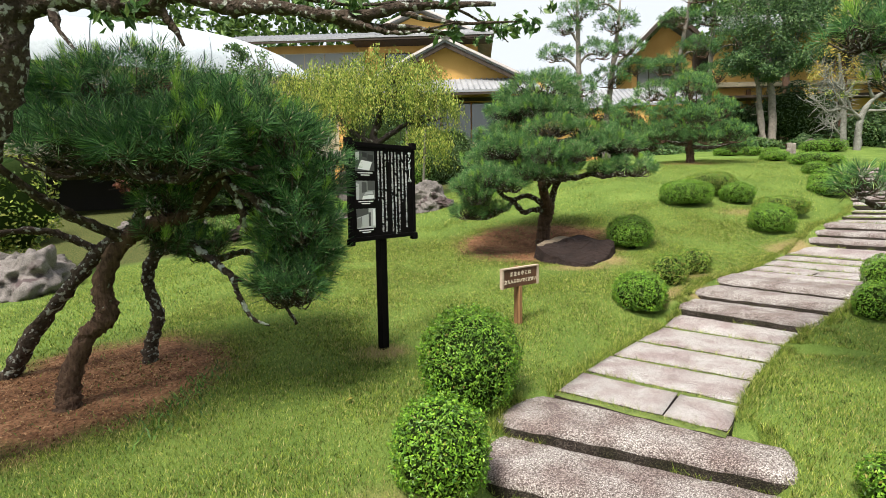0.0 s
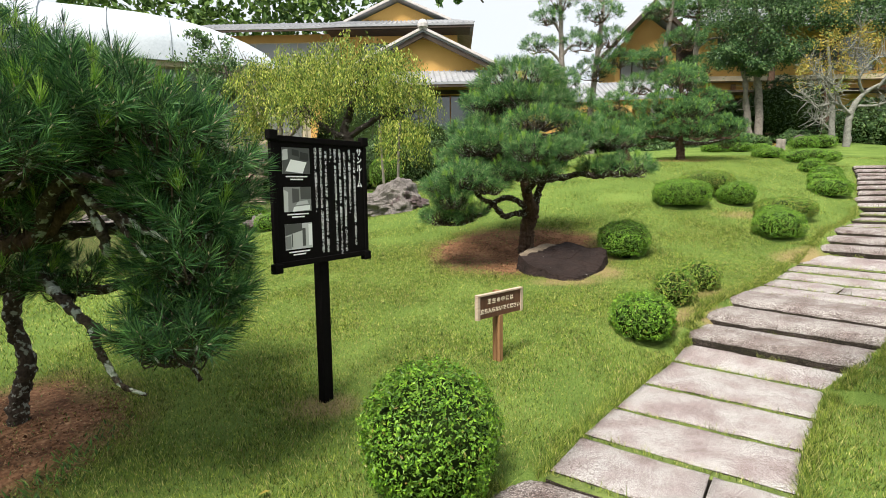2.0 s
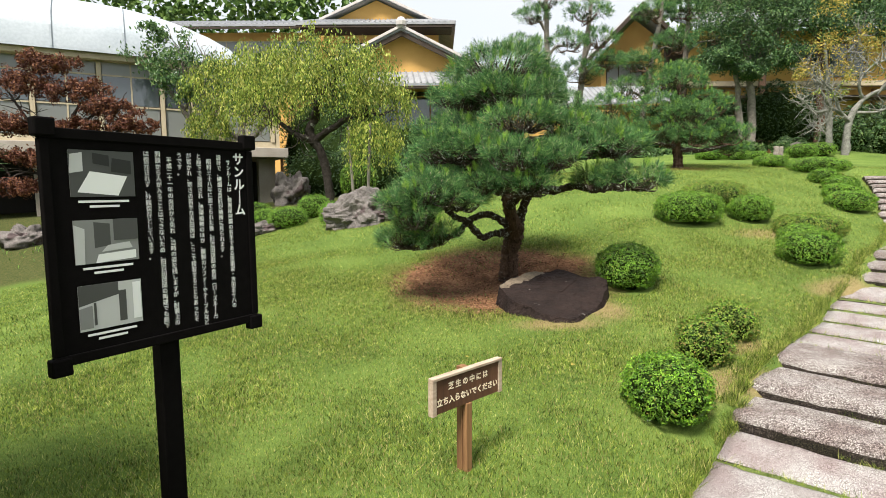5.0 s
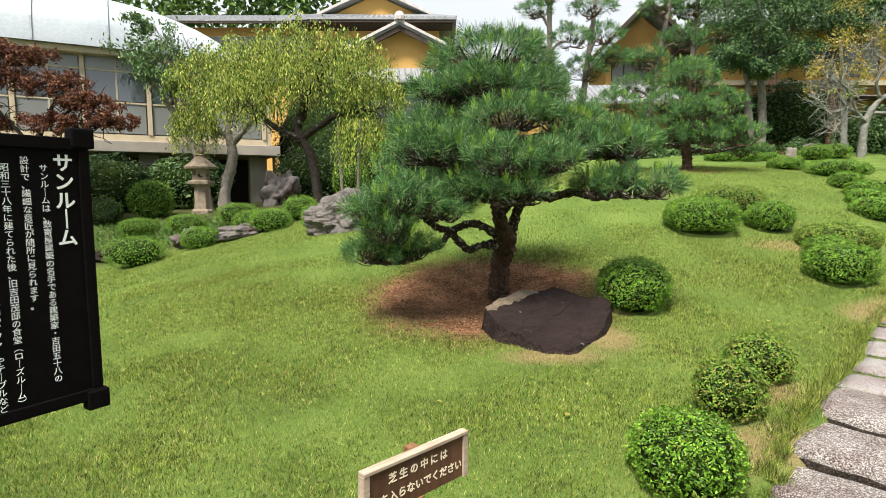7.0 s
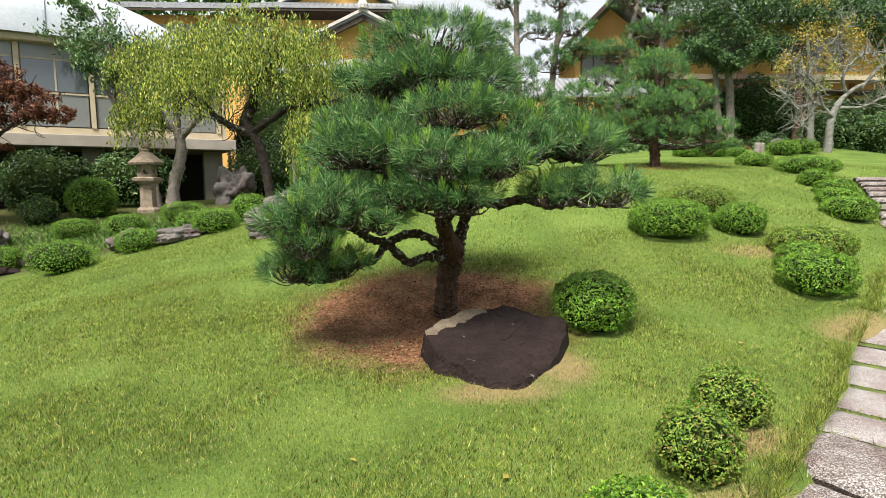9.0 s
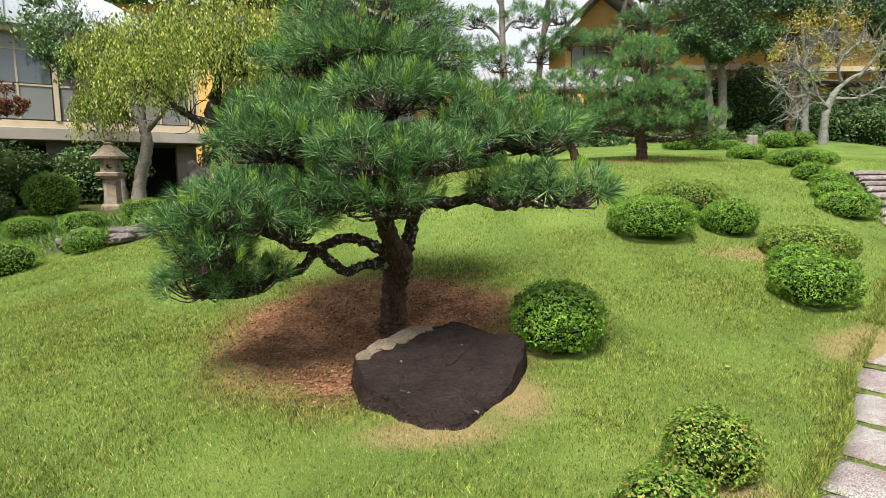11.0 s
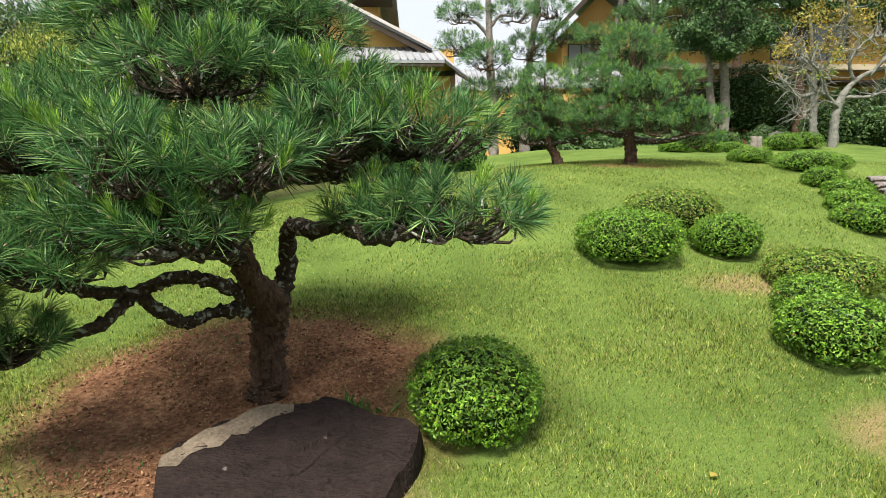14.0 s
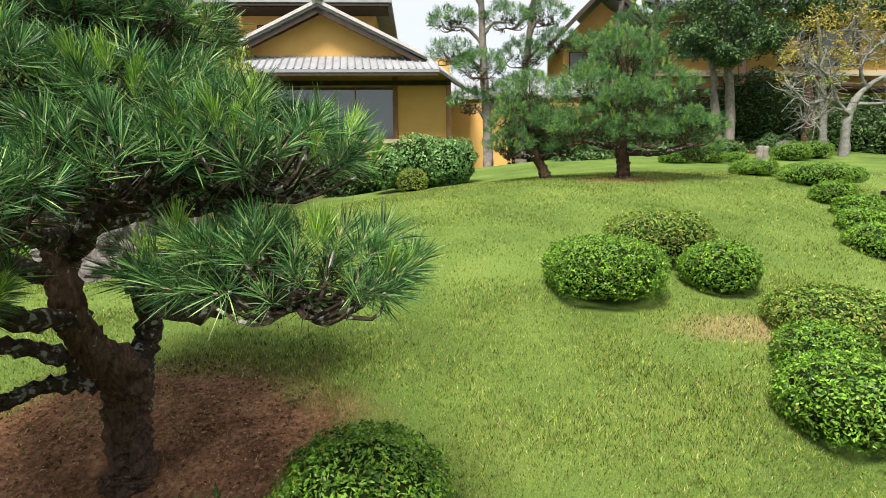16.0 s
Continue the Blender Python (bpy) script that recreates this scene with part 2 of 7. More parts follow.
def ground_material():
    m, n, l, b = shader("lawn_ground")
    geo = n.new("ShaderNodeTexCoord")
    sep = n.new("ShaderNodeSeparateXYZ")
    l.new(geo.outputs["Object"], sep.inputs[0])
    wob = noise_node(n, l, 2.2, 6)
    fine, mid = noise_node(n, l, 130, 8), noise_node(n, l, 1.1, 6)

    def calc(op, a, bb):
        k = n.new("ShaderNodeMath")
        k.operation = op
        for i, v in enumerate((a, bb)):
            if isinstance(v, (int, float)):
                k.inputs[i].default_value = v
            else:
                l.new(v, k.inputs[i])
        return k.outputs[0]

    def bed(cx, cy, rx, ry, soft):
        u = calc("DIVIDE", calc("SUBTRACT", sep.outputs[0], cx), rx)
        v = calc("DIVIDE", calc("SUBTRACT", sep.outputs[1], cy), ry)
        d = calc("SQRT", calc("ADD", calc("MULTIPLY", u, u), calc("MULTIPLY", v, v)), 0)
        d = calc("ADD", d, calc("MULTIPLY", calc("SUBTRACT", wob.outputs[0], 0.5), 0.7))
        k = n.new("ShaderNodeMapRange")
        k.inputs[1].default_value, k.inputs[2].default_value = 1 + soft, 1 - soft
        l.new(d, k.inputs[0])
        return k.outputs[0]

    def blend(f, a, c):
        x = n.new("ShaderNodeMix")
        x.data_type = "RGBA"
        l.new(f, x.inputs[0])
        l.new(a, x.inputs[6])
        l.new(c, x.inputs[7])
        return x.outputs[2]

    grass = ramp(n, [(0.3, (0.036, 0.060, 0.014)), (0.5, (0.108, 0.168, 0.034)), (0.7, (0.205, 0.262, 0.062))])
    l.new(calc("ADD", calc("MULTIPLY", fine.outputs[0], 0.55), calc("MULTIPLY", mid.outputs[0], 0.45)), grass.inputs[0])
    soil = ramp(n, [(0.32, (0.045, 0.020, 0.011)), (0.5, (0.175, 0.086, 0.045)), (0.68, (0.33, 0.185, 0.105))])
    sn, mid2 = noise_node(n, l, 34, 9), noise_node(n, l, 5.0, 8)
    l.new(calc("ADD", calc("MULTIPLY", sn.outputs[0], 0.55), calc("MULTIPLY", mid2.outputs[0], 0.45)), soil.inputs[0])
    straw = ramp(n, [(0.3, (0.10, 0.09, 0.035)), (0.5, (0.24, 0.19, 0.085)), (0.75, (0.36, 0.28, 0.14))])
    l.new(fine.outputs[0], straw.inputs[0])
    col = grass.outputs[0]
    for cx, cy, rx, ry in ((1.0, 4.66, 0.40, 0.13), (1.55, 4.98, 0.22, 0.24), (-1.2, 1.6, 0.22, 0.16), (1.85, 3.30, 0.38, 0.2), (2.3, 3.9, 0.3, 0.2), (4.3, 5.6, 0.35, 0.2), (4.5, 7.4, 0.45, 0.2), (-0.75, -0.6, 0.35, 0.3)):
        col = blend(bed(cx, cy, rx, ry, 0.4), col, straw.outputs[0])
    for cx, cy, rx, ry in BEDS:
        col = blend(bed(cx, cy, rx, ry, 0.20), col, soil.outputs[0])
    # bare leaf-strewn ground beyond the stream edge
    edge = calc("ADD", calc("ADD", calc("MULTIPLY", sep.outputs[0], -0.75), calc("MULTIPLY", sep.outputs[1], 1.0)), calc("MULTIPLY", wob.outputs[0], 1.5))
    far = n.new("ShaderNodeMapRange")
    far.inputs[1].default_value, far.inputs[2].default_value = 17.3, 18.3
    l.new(edge, far.inputs[0])
    lim = n.new("ShaderNodeMapRange")
    lim.inputs[1].default_value, lim.inputs[2].default_value = 0.5, -0.8
    l.new(sep.outputs[0], lim.inputs[0])
    litter = ramp(n, [(0.3, (0.022, 0.032, 0.010)), (0.5, (0.060, 0.075, 0.022)), (0.75, (0.15, 0.115, 0.05))])
    l.new(sn.outputs[0], litter.inputs[0])
    col = blend(calc("MULTIPLY", far.outputs[0], lim.outputs[0]), col, litter.outputs[0])
    l.new(col, b.inputs["Base Color"])
    b.inputs["Roughness"].default_value = 0.95
    b.inputs["Specular IOR Level"].default_value = 0.1
    bp = n.new("ShaderNodeBump")
    bp.inputs["Strength"].default_value, bp.inputs["Distance"].default_value = 0.8, 0.02
    l.new(calc("ADD", fine.outputs[0], sn.outputs[0]), bp.inputs["Height"])
    l.new(bp.outputs[0], b.inputs["Normal"])
    return m


# ---- terrain ----
# coarse spot heights of the garden, every 3.5 m, west to east in rows that run north
HEIGHTS = np.array(((-1.09, -0.79, -0.55, -0.44, -0.51, -0.68, -0.54, -0.21, 0.12, 0.41),
                    (-1.16, -0.82, -0.52, -0.31, -0.36, -0.29, 0.05, 0.3, 0.49, 0.69),
                    (-1.16, -0.84, -0.47, -0.06, -0.05, -0.04, 0.45, 0.63, 0.79, 1.01),
                    (-1, -0.83, -0.42, 0.17, 0.19, 0.25, 0.4, 0.62, 1.02, 1.4),
                    (-0.63, -0.69, -0.42, 0.44, 0.93, 1.46, 0.83, 0.74, 1.35, 1.83),
                    (-0.11, -0.24, -0.28, 0.6, 1.35, 2.1, 2.03, 1.8, 1.79, 2.3),
                    (0.45, 0.69, 0.72, 1, 1.43, 1.83, 2.25, 2.1, 2.05, 2.2),
                    (0.85, 0.92, 0.86, 1.25, 1.72, 2.25, 2.6, 2.5, 2.55, 2.6),
                    (1, 1, 1.1, 1.6, 2.2, 2.6, 3.0, 3.1, 3.3, 3.4)))
BEDS = ((0.55, 6.18, 1.28, 1.22), (-3.45, 1.05, 1.1, 1.15), (5.4, 12.6, 0.75, 0.4))

# path rows: left end, right end and height of each slab's front edge
LOWER = ((-0.42, -0.02, 0.75, -0.62, -0.30), (-0.32, 0.48, 1.22, -0.30, -0.19), (0.16, 0.86, 1.04, 0.17, -0.16), (0.43, 1.28, 1.30, 0.59, -0.15),
         (0.74, 1.69, 1.59, 1.04, -0.145), (1.08, 2.14, 1.91, 1.45, -0.14), (1.50, 2.66, 2.30, 1.94, -0.13))
STEPS = ((1.73, 2.92, 2.62, 2.00, 0.05), (1.98, 3.24, 2.98, 2.24, 0.14), (2.36, 3.58, 3.27, 2.50, 0.215))
UPPER = ((2.74, 3.97, 3.64, 2.87, 0.205), (3.06, 4.26, 3.96, 3.16, 0.215), (3.42, 4.62, 4.32, 3.55, 0.228), (3.78, 5.05, 4.62, 4.0, 0.25),
         (4.15, 5.45, 4.9, 4.4, 0.28))
TOPS = ((4.62, 5.78, 5.30, 4.80, 0.465), (4.88, 6.08, 5.58, 5.10, 0.555), (5.20, 6.40, 5.92, 5.42, 0.645))
CLIMB = ((5.55, 6.75, 6.3, 5.9, 0.66), (6.0, 7.15, 6.85, 6.45, 0.72), (6.45, 7.65, 7.4, 7.0, 0.78), (6.85, 8.25, 7.95, 7.7, 0.88))
FARSTEPS = ((7.25, 8.95, 8.6, 8.6, 1.02), (7.65, 9.45, 9.05, 9.15, 1.12), (8.0, 9.95, 9.45, 9.7, 1.22), (8.3, 10.4, 9.8, 10.2, 1.32), (8.65, 10.9, 10.2, 10.75, 1.42), (9.0, 11.4, 10.6, 11.3, 1.50),
            (9.3, 11.9, 10.95, 11.85, 1.60), (9.6, 12.4, 11.3, 12.4, 1.70))
ROWS_ALL = LOWER + STEPS + UPPER + TOPS + CLIMB + FARSTEPS
CENTRE = np.array([((a + c) / 2, (b + d) / 2, z, math.hypot(a - c, b - d) / 2) for a, b, c, d, z in ROWS_ALL])
CENTRE = np.vstack([[(-0.9, -3.5, -0.36, 0.7), (-0.5, -2.0, -0.35, 0.7), (-0.1, -1.0, -0.34, 0.7)], CENTRE])


def spline(u):
    u = np.abs(u)
    return np.where(u < 1, 2 / 3 - u * u + u ** 3 / 2, np.where(u < 2, (2 - u) ** 3 / 6, 0))


def path_near(x, y):
    """Distance beyond the path's edge (negative inside) and the path's height there."""
    best, height, edge = np.full(x.shape, 1e9), np.zeros(x.shape), np.full(x.shape, 1e9)
    for a, b in zip(CENTRE[:-1], CENTRE[1:]):
        d = b - a
        s = np.clip(((x - a[0]) * d[0] + (y - a[1]) * d[1]) / (d[0] ** 2 + d[1] ** 2), 0, 1)
        r = np.hypot(x - a[0] - s * d[0], y - a[1] - s * d[1])
        near = r < best
        best, height = np.where(near, r, best), np.where(near, a[2] + s * d[2], height)
        edge = np.minimum(edge, r - a[3] - s * d[3])
    return edge, height


def terrain(x, y):
    x, y = np.asarray(x, float), np.asarray(y, float)
    cx, cy = np.clip(x, -13.9, 17.4), np.clip(y, -4.9, 22.9)
    z = np.zeros(cx.shape)
    for j in range(9):
        wy = spline((cy + 5) / 3.5 - j)
        for i in range(10):
            z = z + HEIGHTS[j, i] * wy * spline((cx + 14) / 3.5 - i)
    d, hp = path_near(x, y)
    k = np.clip((0.72 - d) / 0.7, 0, 1)
    k = k * k * (3 - 2 * k)
    z = z * (1 - k) + (hp - 0.015) * k
    q = np.clip((-0.02 - d) / 0.10, 0, 1)
    z = z - 0.12 * q * q * (3 - 2 * q) * (y > -0.6)
    # the lawn flattens out at the foot of the clipped pine
    z = z - 0.10 * np.exp(-(((x - 0.7) / 0.8) ** 2 + ((y - 6.1) / 0.5) ** 2))
    return z


def ground_z(x, y):
    return float(terrain(np.array([x]), np.array([y]))[0])


# ---- mesh helpers ----
def link_mesh(name, verts, faces, material, parent=None, smooth=False, label=""):
    me = bpy.data.meshes.new(name)
    verts, faces = np.asarray(verts, np.float32), np.asarray(faces, np.int32)
    k = faces.shape[1]
    me.vertices.add(len(verts))
    me.vertices.foreach_set("co", verts.ravel())
    me.loops.add(faces.size)
    me.loops.foreach_set("vertex_index", faces.ravel())
    me.polygons.add(len(faces))
    me.polygons.foreach_set("loop_start", np.arange(0, faces.size, k, dtype=np.int32))
    me.polygons.foreach_set("use_smooth", np.full(len(faces), smooth))
    me.update(calc_edges=True)
    me.materials.append(material)
    ob = new(name, me)
    if parent is not None:
        ob.parent = parent
    return tagged(ob, label) if label else ob


def part(name, bm, material, parent, label=""):
    me = bpy.data.meshes.new(name)
    bm.normal_update()
    bm.to_mesh(me)
    bm.free()
    me.materials.append(material)
    ob = new(name, me)
    if parent is not None:
        ob.parent = parent
    return tagged(ob, label) if label else ob


def thing(name, at, label, category, group="", rz=0.0):
    ob = new(name)
    ob.empty_display_size = 0.1
    ob.matrix_world = pose(*at, 0, 0, rz)
    return tagged(ob, label, category, group)


def box(bm, x0, y0, z0, x1, y1, z1, bevel=0.0, m=None):
    r = bmesh.ops.create_cube(bm, size=1.0)
    vs = r["verts"]
    for v in vs:
        v.co = Vector(((x0 + x1) / 2 + v.co.x * (x1 - x0), (y0 + y1) / 2 + v.co.y * (y1 - y0), (z0 + z1) / 2 + v.co.z * (z1 - z0)))
    if bevel:
        es = list({e for v in vs for e in v.link_edges})
        r2 = bmesh.ops.bevel(bm, geom=es, offset=bevel, segments=2, affect="EDGES", profile=0.5)
        vs = list({v for f in r2["faces"] for v in f.verts} | {v for v in vs if v.is_valid})
    if m is not None:
        for v in vs:
            v.co = m @ v.co
    return bm


def boxed(name, material, parent, *b, bevel=0.0, label=""):
    return part(name, box(bmesh.new(), *b, bevel=bevel), material, parent, label)


def smooth_line(pts, n=8):
    """A Catmull-Rom line through the points (x, y, z, radius)."""
    p = np.array(pts, float)
    p = np.vstack([2 * p[0] - p[1], p, 2 * p[-1] - p[-2]])
    out = []
    for i in range(1, len(p) - 2):
        for t in np.arange(n) / n:
            out.append(0.5 * (2 * p[i] + (p[i + 1] - p[i - 1]) * t + (2 * p[i - 1] - 5 * p[i] + 4 * p[i + 1] - p[i + 2]) * t * t + (3 * p[i] - p[i - 1] - 3 * p[i + 1] + p[i + 2]) * t ** 3))
    out.append(p[-2])
    return np.array(out)


def tube(pts, sides=9, n=7, knots=0.12, rng=RNG):
    """Vertices and faces of a tapering, knotty limb through points (x, y, z, radius)."""
    c = smooth_line(pts, n)
    vs, fs = [], []
    d = np.gradient(c[:, :3], axis=0)
    d /= np.linalg.norm(d, axis=1)[:, None] + 1e-9
    side = np.cross(d[0], (0.3, 0.9, 0.2))
    for i in range(len(c)):
        side = side - d[i] * (side @ d[i])
        side /= np.linalg.norm(side) + 1e-9
        up = np.cross(d[i], side)
        r = max(c[i, 3], 0.002) * (1 + knots * rng.standard_normal(sides))
        a = np.arange(sides) / sides * 2 * np.pi
        vs.append(c[i, :3] + (np.cos(a) * r)[:, None] * side + (np.sin(a) * r)[:, None] * up)
    for i in range(len(c) - 1):
        for k in range(sides):
            a, b = i * sides + k, i * sides + (k + 1) % sides
            fs.append((a, b, b + sides, a + sides))
    vs = np.vstack(vs)
    top = len(vs) - sides
    vs = np.vstack([vs, c[-1, :3], c[0, :3]])
    e = len(vs)
    for k in range(sides):
        q = top + k, top + (k + 1) % sides
        fs.append((q[0], q[1], e - 2, e - 2))
    fs = [f if f[2] != f[3] else (f[0], f[1], f[2], f[2]) for f in fs]
    return vs, fs


def limb(name, pts, material, parent, sides=9, n=7, knots=0.12, label=""):
    vs, fs = tube(pts, sides, n, knots)
    bm = bmesh.new()
    bv = [bm.verts.new(v) for v in vs]
    for f in fs:
        g = list(dict.fromkeys(f))
        bm.faces.new([bv[i] for i in g])
    for f in bm.faces:
        f.smooth = True
    return part(name, bm, material, parent, label)


def unit(v):
    return v / (np.linalg.norm(v, axis=-1, keepdims=True) + 1e-9)


def needle_mesh(pos, direction, per, length, width, spread, rng):
    """Brushes of thin stiff needles: each shoot's needles leave its short stem, wide below and steep at the tip."""
    n = len(pos)
    axis_ = np.repeat(unit(direction), per, 0)
    t = rng.random((n * per, 1))
    around = rng.standard_normal((n * per, 3))
    around = unit(around - axis_ * (around * axis_).sum(1)[:, None])
    open_ = spread * (1.25 - 0.85 * t) + rng.normal(0, 0.10, t.shape)
    d = unit(axis_ * np.cos(open_) + around * np.sin(open_))
    L = length * rng.uniform(0.75, 1.08, (n * per, 1)) * np.repeat(rng.uniform(0.8, 1.12, (n, 1)), per, 0)
    start = np.repeat(pos, per, 0) + axis_ * (t - 0.75) * length * 0.62
    side = unit(np.cross(d, rng.standard_normal(d.shape))) * width
    mid = start + d * L * 0.5
    tip = start + d * L
    tip[:, 2] -= 0.03 * L[:, 0]
    v = np.stack([start, mid - side, tip, mid + side], 1).reshape(-1, 3)
    return v, np.arange(len(v)).reshape(-1, 4)


def leaf_mesh(pos, normal, length, width, rng, tilt=0.6, droop=None):
    n = len(pos)
    nrm = unit(normal + tilt * rng.standard_normal(normal.shape))
    d = unit(np.cross(nrm, rng.standard_normal(nrm.shape)))
    if droop is not None:
        d = unit(d * 0.5 + np.array(droop))
    s = unit(np.cross(nrm, d))
    L = length * rng.uniform(0.7, 1.2, (n, 1))
    W = width * rng.uniform(0.7, 1.2, (n, 1))
    a, c = pos - d * L * 0.5, pos + d * L * 0.5
    b1, b2 = pos + s * W * 0.5 + nrm * W * 0.18, pos - s * W * 0.5 + nrm * W * 0.18
    v = np.stack([a, b1, c, b2], 1).reshape(-1, 3)
    return v, np.arange(len(v)).reshape(-1, 4)


def ball_points(n, rng):
    return unit(rng.standard_normal((n, 3)))


def lump(name, material, parent, r, seed, rough=0.18, cuts=3, flat=0.0, at=(0, 0, 0), scale=1.4, smooth=True, label=""):
    """A rounded or angular stone: an icosphere pushed in and out by noise."""
    bm = bmesh.new()
    bmesh.ops.create_icosphere(bm, subdivisions=cuts, radius=1.0)
    off = Vector((seed * 3.1, seed * 1.7, seed * 0.9))
    for v in bm.verts:
        k = 1 + rough * 2 * noise.fractal(v.co * scale + off, 0.8, 2.1, 4)
        co = v.co * k
        if flat:
            co.z = min(co.z, flat + 0.12 * noise.noise(v.co * 2 + off))
        v.co = Vector((at[0] + co.x * r[0], at[1] + co.y * r[1], at[2] + co.z * r[2]))
    for f in bm.faces:
        f.smooth = smooth
    return part(name, bm, material, parent, label)

# ---- ground ----
def axis(lo, hi, step, far):
    mid = np.arange(lo, hi + 1e-6, step)
    grow = np.geomspace(step * 3, far, 26)
    return np.concatenate([lo - grow[::-1], mid, hi + grow])


gx, gy = axis(-8, 11, 0.13, 600), axis(-5, 15, 0.13, 600)
GX, GY = np.meshgrid(gx, gy)
GZ = terrain(GX.ravel(), GY.ravel())
near_k = np.exp(-((GX.ravel() - 1) ** 2 + (GY.ravel() - 5) ** 2) / 120)
GZ = GZ + near_k * np.array([0.014 * noise.noise((x * 1.7, y * 1.7, 0.3)) for x, y in zip(GX.ravel(), GY.ravel())])
idx = np.arange(GX.size).reshape(GX.shape)
quads = np.stack([idx[:-1, :-1], idx[:-1, 1:], idx[1:, 1:], idx[1:, :-1]], -1).reshape(-1, 4)
ground = link_mesh("ground", np.stack([GX.ravel(), GY.ravel(), GZ], 1), quads, ground_material(), smooth=True)
tagged(ground, "mown green lawn rising over a mound, with bare soil beds", "lawn", kind="structure")

# ---- clipped azalea shrubs ----
SHRUBS = []


def shrub(x, y, w, h, leaf, material, label, n_max=9000, name="azalea_shrub", sink=0.0):
    rng = np.random.default_rng(len(SHRUBS) + 11)
    SHRUBS.append((x, y, w / 2))
    z = ground_z(x, y) - sink
    ob = thing(name, (x, y, z), label, "shrub", "clipped shrubs on the lawn")
    a, c = w / 2 * 0.95, h * 0.54
    # solid core, coloured as shade, that shows through gaps between the leaves
    lump("shade_core", M_CORE_SHADE, ob, (a * 0.82, a * 0.82, c * 0.82), len(SHRUBS), 0.06, 3, at=(0, 0, h * 0.40))
    leaf = leaf * 0.97
    n = int(min(n_max * (1.9 if leaf < 0.026 else 1.1), 5.5 * a * (a + c) / (leaf * leaf * 0.55) * 3.0))
    d = ball_points(n, rng)
    d = d[d[:, 2] > -0.70]
    sq = 1 / (np.abs(d) ** 4.0).sum(1) ** 0.25
    k = 0.18 if h > 0.62 * w else 0.5
    q = d * (k * sq + 1 - k)[:, None]
    wob = np.array([noise.noise((v[0] * 2.3 + x, v[1] * 2.3 + y, v[2] * 2.3)) for v in d])
    tuft = np.array([noise.noise((v[0] * a * 26 + x, v[1] * a * 26 + y, v[2] * c * 26)) for v in d])
    r = (0.97 + 0.07 * wob + min(0.10, 0.022 / a) * 2.0 * tuft - np.abs(rng.normal(0, 0.05, len(d))))[:, None]
    pos = q * r * (a, a, c) + (0, 0, h * 0.40)
    pos[:, 2] = np.maximum(pos[:, 2], 0.01)
    v, f = leaf_mesh(pos, d * (1, 1, 1.2) + (0, 0, 0.35), leaf, leaf * 0.48, rng, 0.8)
    tagged(link_mesh("foliage", v, f, material, ob), kind="stuff")
    # stray shoots that stand out of the clipped outline
    m = max(30, n // 40)
    e = ball_points(m * 3, rng)
    e = e[e[:, 2] > 0.1][:m]
    pe = e * (a, a, c) * rng.uniform(1.0, 1.07, (len(e), 1)) + (0, 0, h * 0.40)
    v, f = leaf_mesh(np.repeat(pe, 4, 0) + rng.normal(0, leaf * 0.35, (len(pe) * 4, 3)), np.repeat(e, 4, 0), leaf * 0.95, leaf * 0.4, rng, 0.8)
    tagged(link_mesh("young_growth", v, f, M_SHRUB, ob), kind="stuff")
    return ob


GREEN = "dense clipped green azalea dome on the lawn"
shrub(-0.45, 0.72, 0.74, 0.69, 0.024, M_SHRUB, "large clipped green azalea ball beside the stone steps", 13000)
shrub(-0.60, -0.22, 0.56, 0.54, 0.024, M_SHRUB, "clipped light green azalea ball at the foot of the steps", 11000)
shrub(1.38, 3.10, 0.60, 0.44, 0.024, M_SHRUB, "clipped green azalea ball beside three stone steps", 9000)
shrub(1.88, 3.66, 0.44, 0.38, 0.024, M_SHRUB_DRY, "small browning azalea ball beside the steps", 6000)
shrub(2.34, 4.18, 0.47, 0.34, 0.024, M_SHRUB_DRY, "small dry-tipped azalea ball on straw grass", 6000)
shrub(1.97, 5.69, 0.72, 0.51, 0.025, M_SHRUB, "clipped green azalea ball beside the dark boulder", 11000)
shrub(3.63, 7.98, 0.98, 0.47, 0.028, M_SHRUB, "broad clipped green azalea drum on the lawn", 11000)
shrub(4.40, 8.78, 1.02, 0.45, 0.030, M_SHRUB_DRY, "broad yellow-tipped azalea behind other shrubs", 8000)
shrub(4.62, 8.08, 0.66, 0.41, 0.028, M_SHRUB, GREEN, 8000)
shrub(5.04, 7.32, 0.92, 0.34, 0.028, M_SHRUB_DRY, "low spreading azalea mound with yellow tips", 9000)
shrub(4.36, 6.27, 0.70, 0.42, 0.026, M_SHRUB, "clipped green azalea ball near the path", 9000)
shrub(4.58, 6.80, 0.54, 0.33, 0.026, M_SHRUB, "small clipped azalea tucked behind a larger one", 5000)
for x, y, w, h in ((8.5, 12.6, 1.1, 0.42), (9.1, 12.9, 0.9, 0.36), (7.9, 11.3, 0.6, 0.36), (7.75, 10.6, 0.66, 0.4), (7.05, 9.35, 0.8, 0.42), (7.35, 9.95, 0.7, 0.42), (8.1, 13.6, 0.8, 0.34)):
    shrub(x, y, w * 0.97, h * 0.88, 0.036, M_SHRUB, "low clipped azalea beside the climbing steps", 4000)
for x, y, w, h in ((3.1, 2.02, 0.36, 0.34), (3.75, 2.85, 0.42, 0.38), (1.55, -0.55, 0.42, 0.26)):
    shrub(x, y, w, h, 0.024, M_SHRUB, "small clipped azalea on the grass bank", 5000)
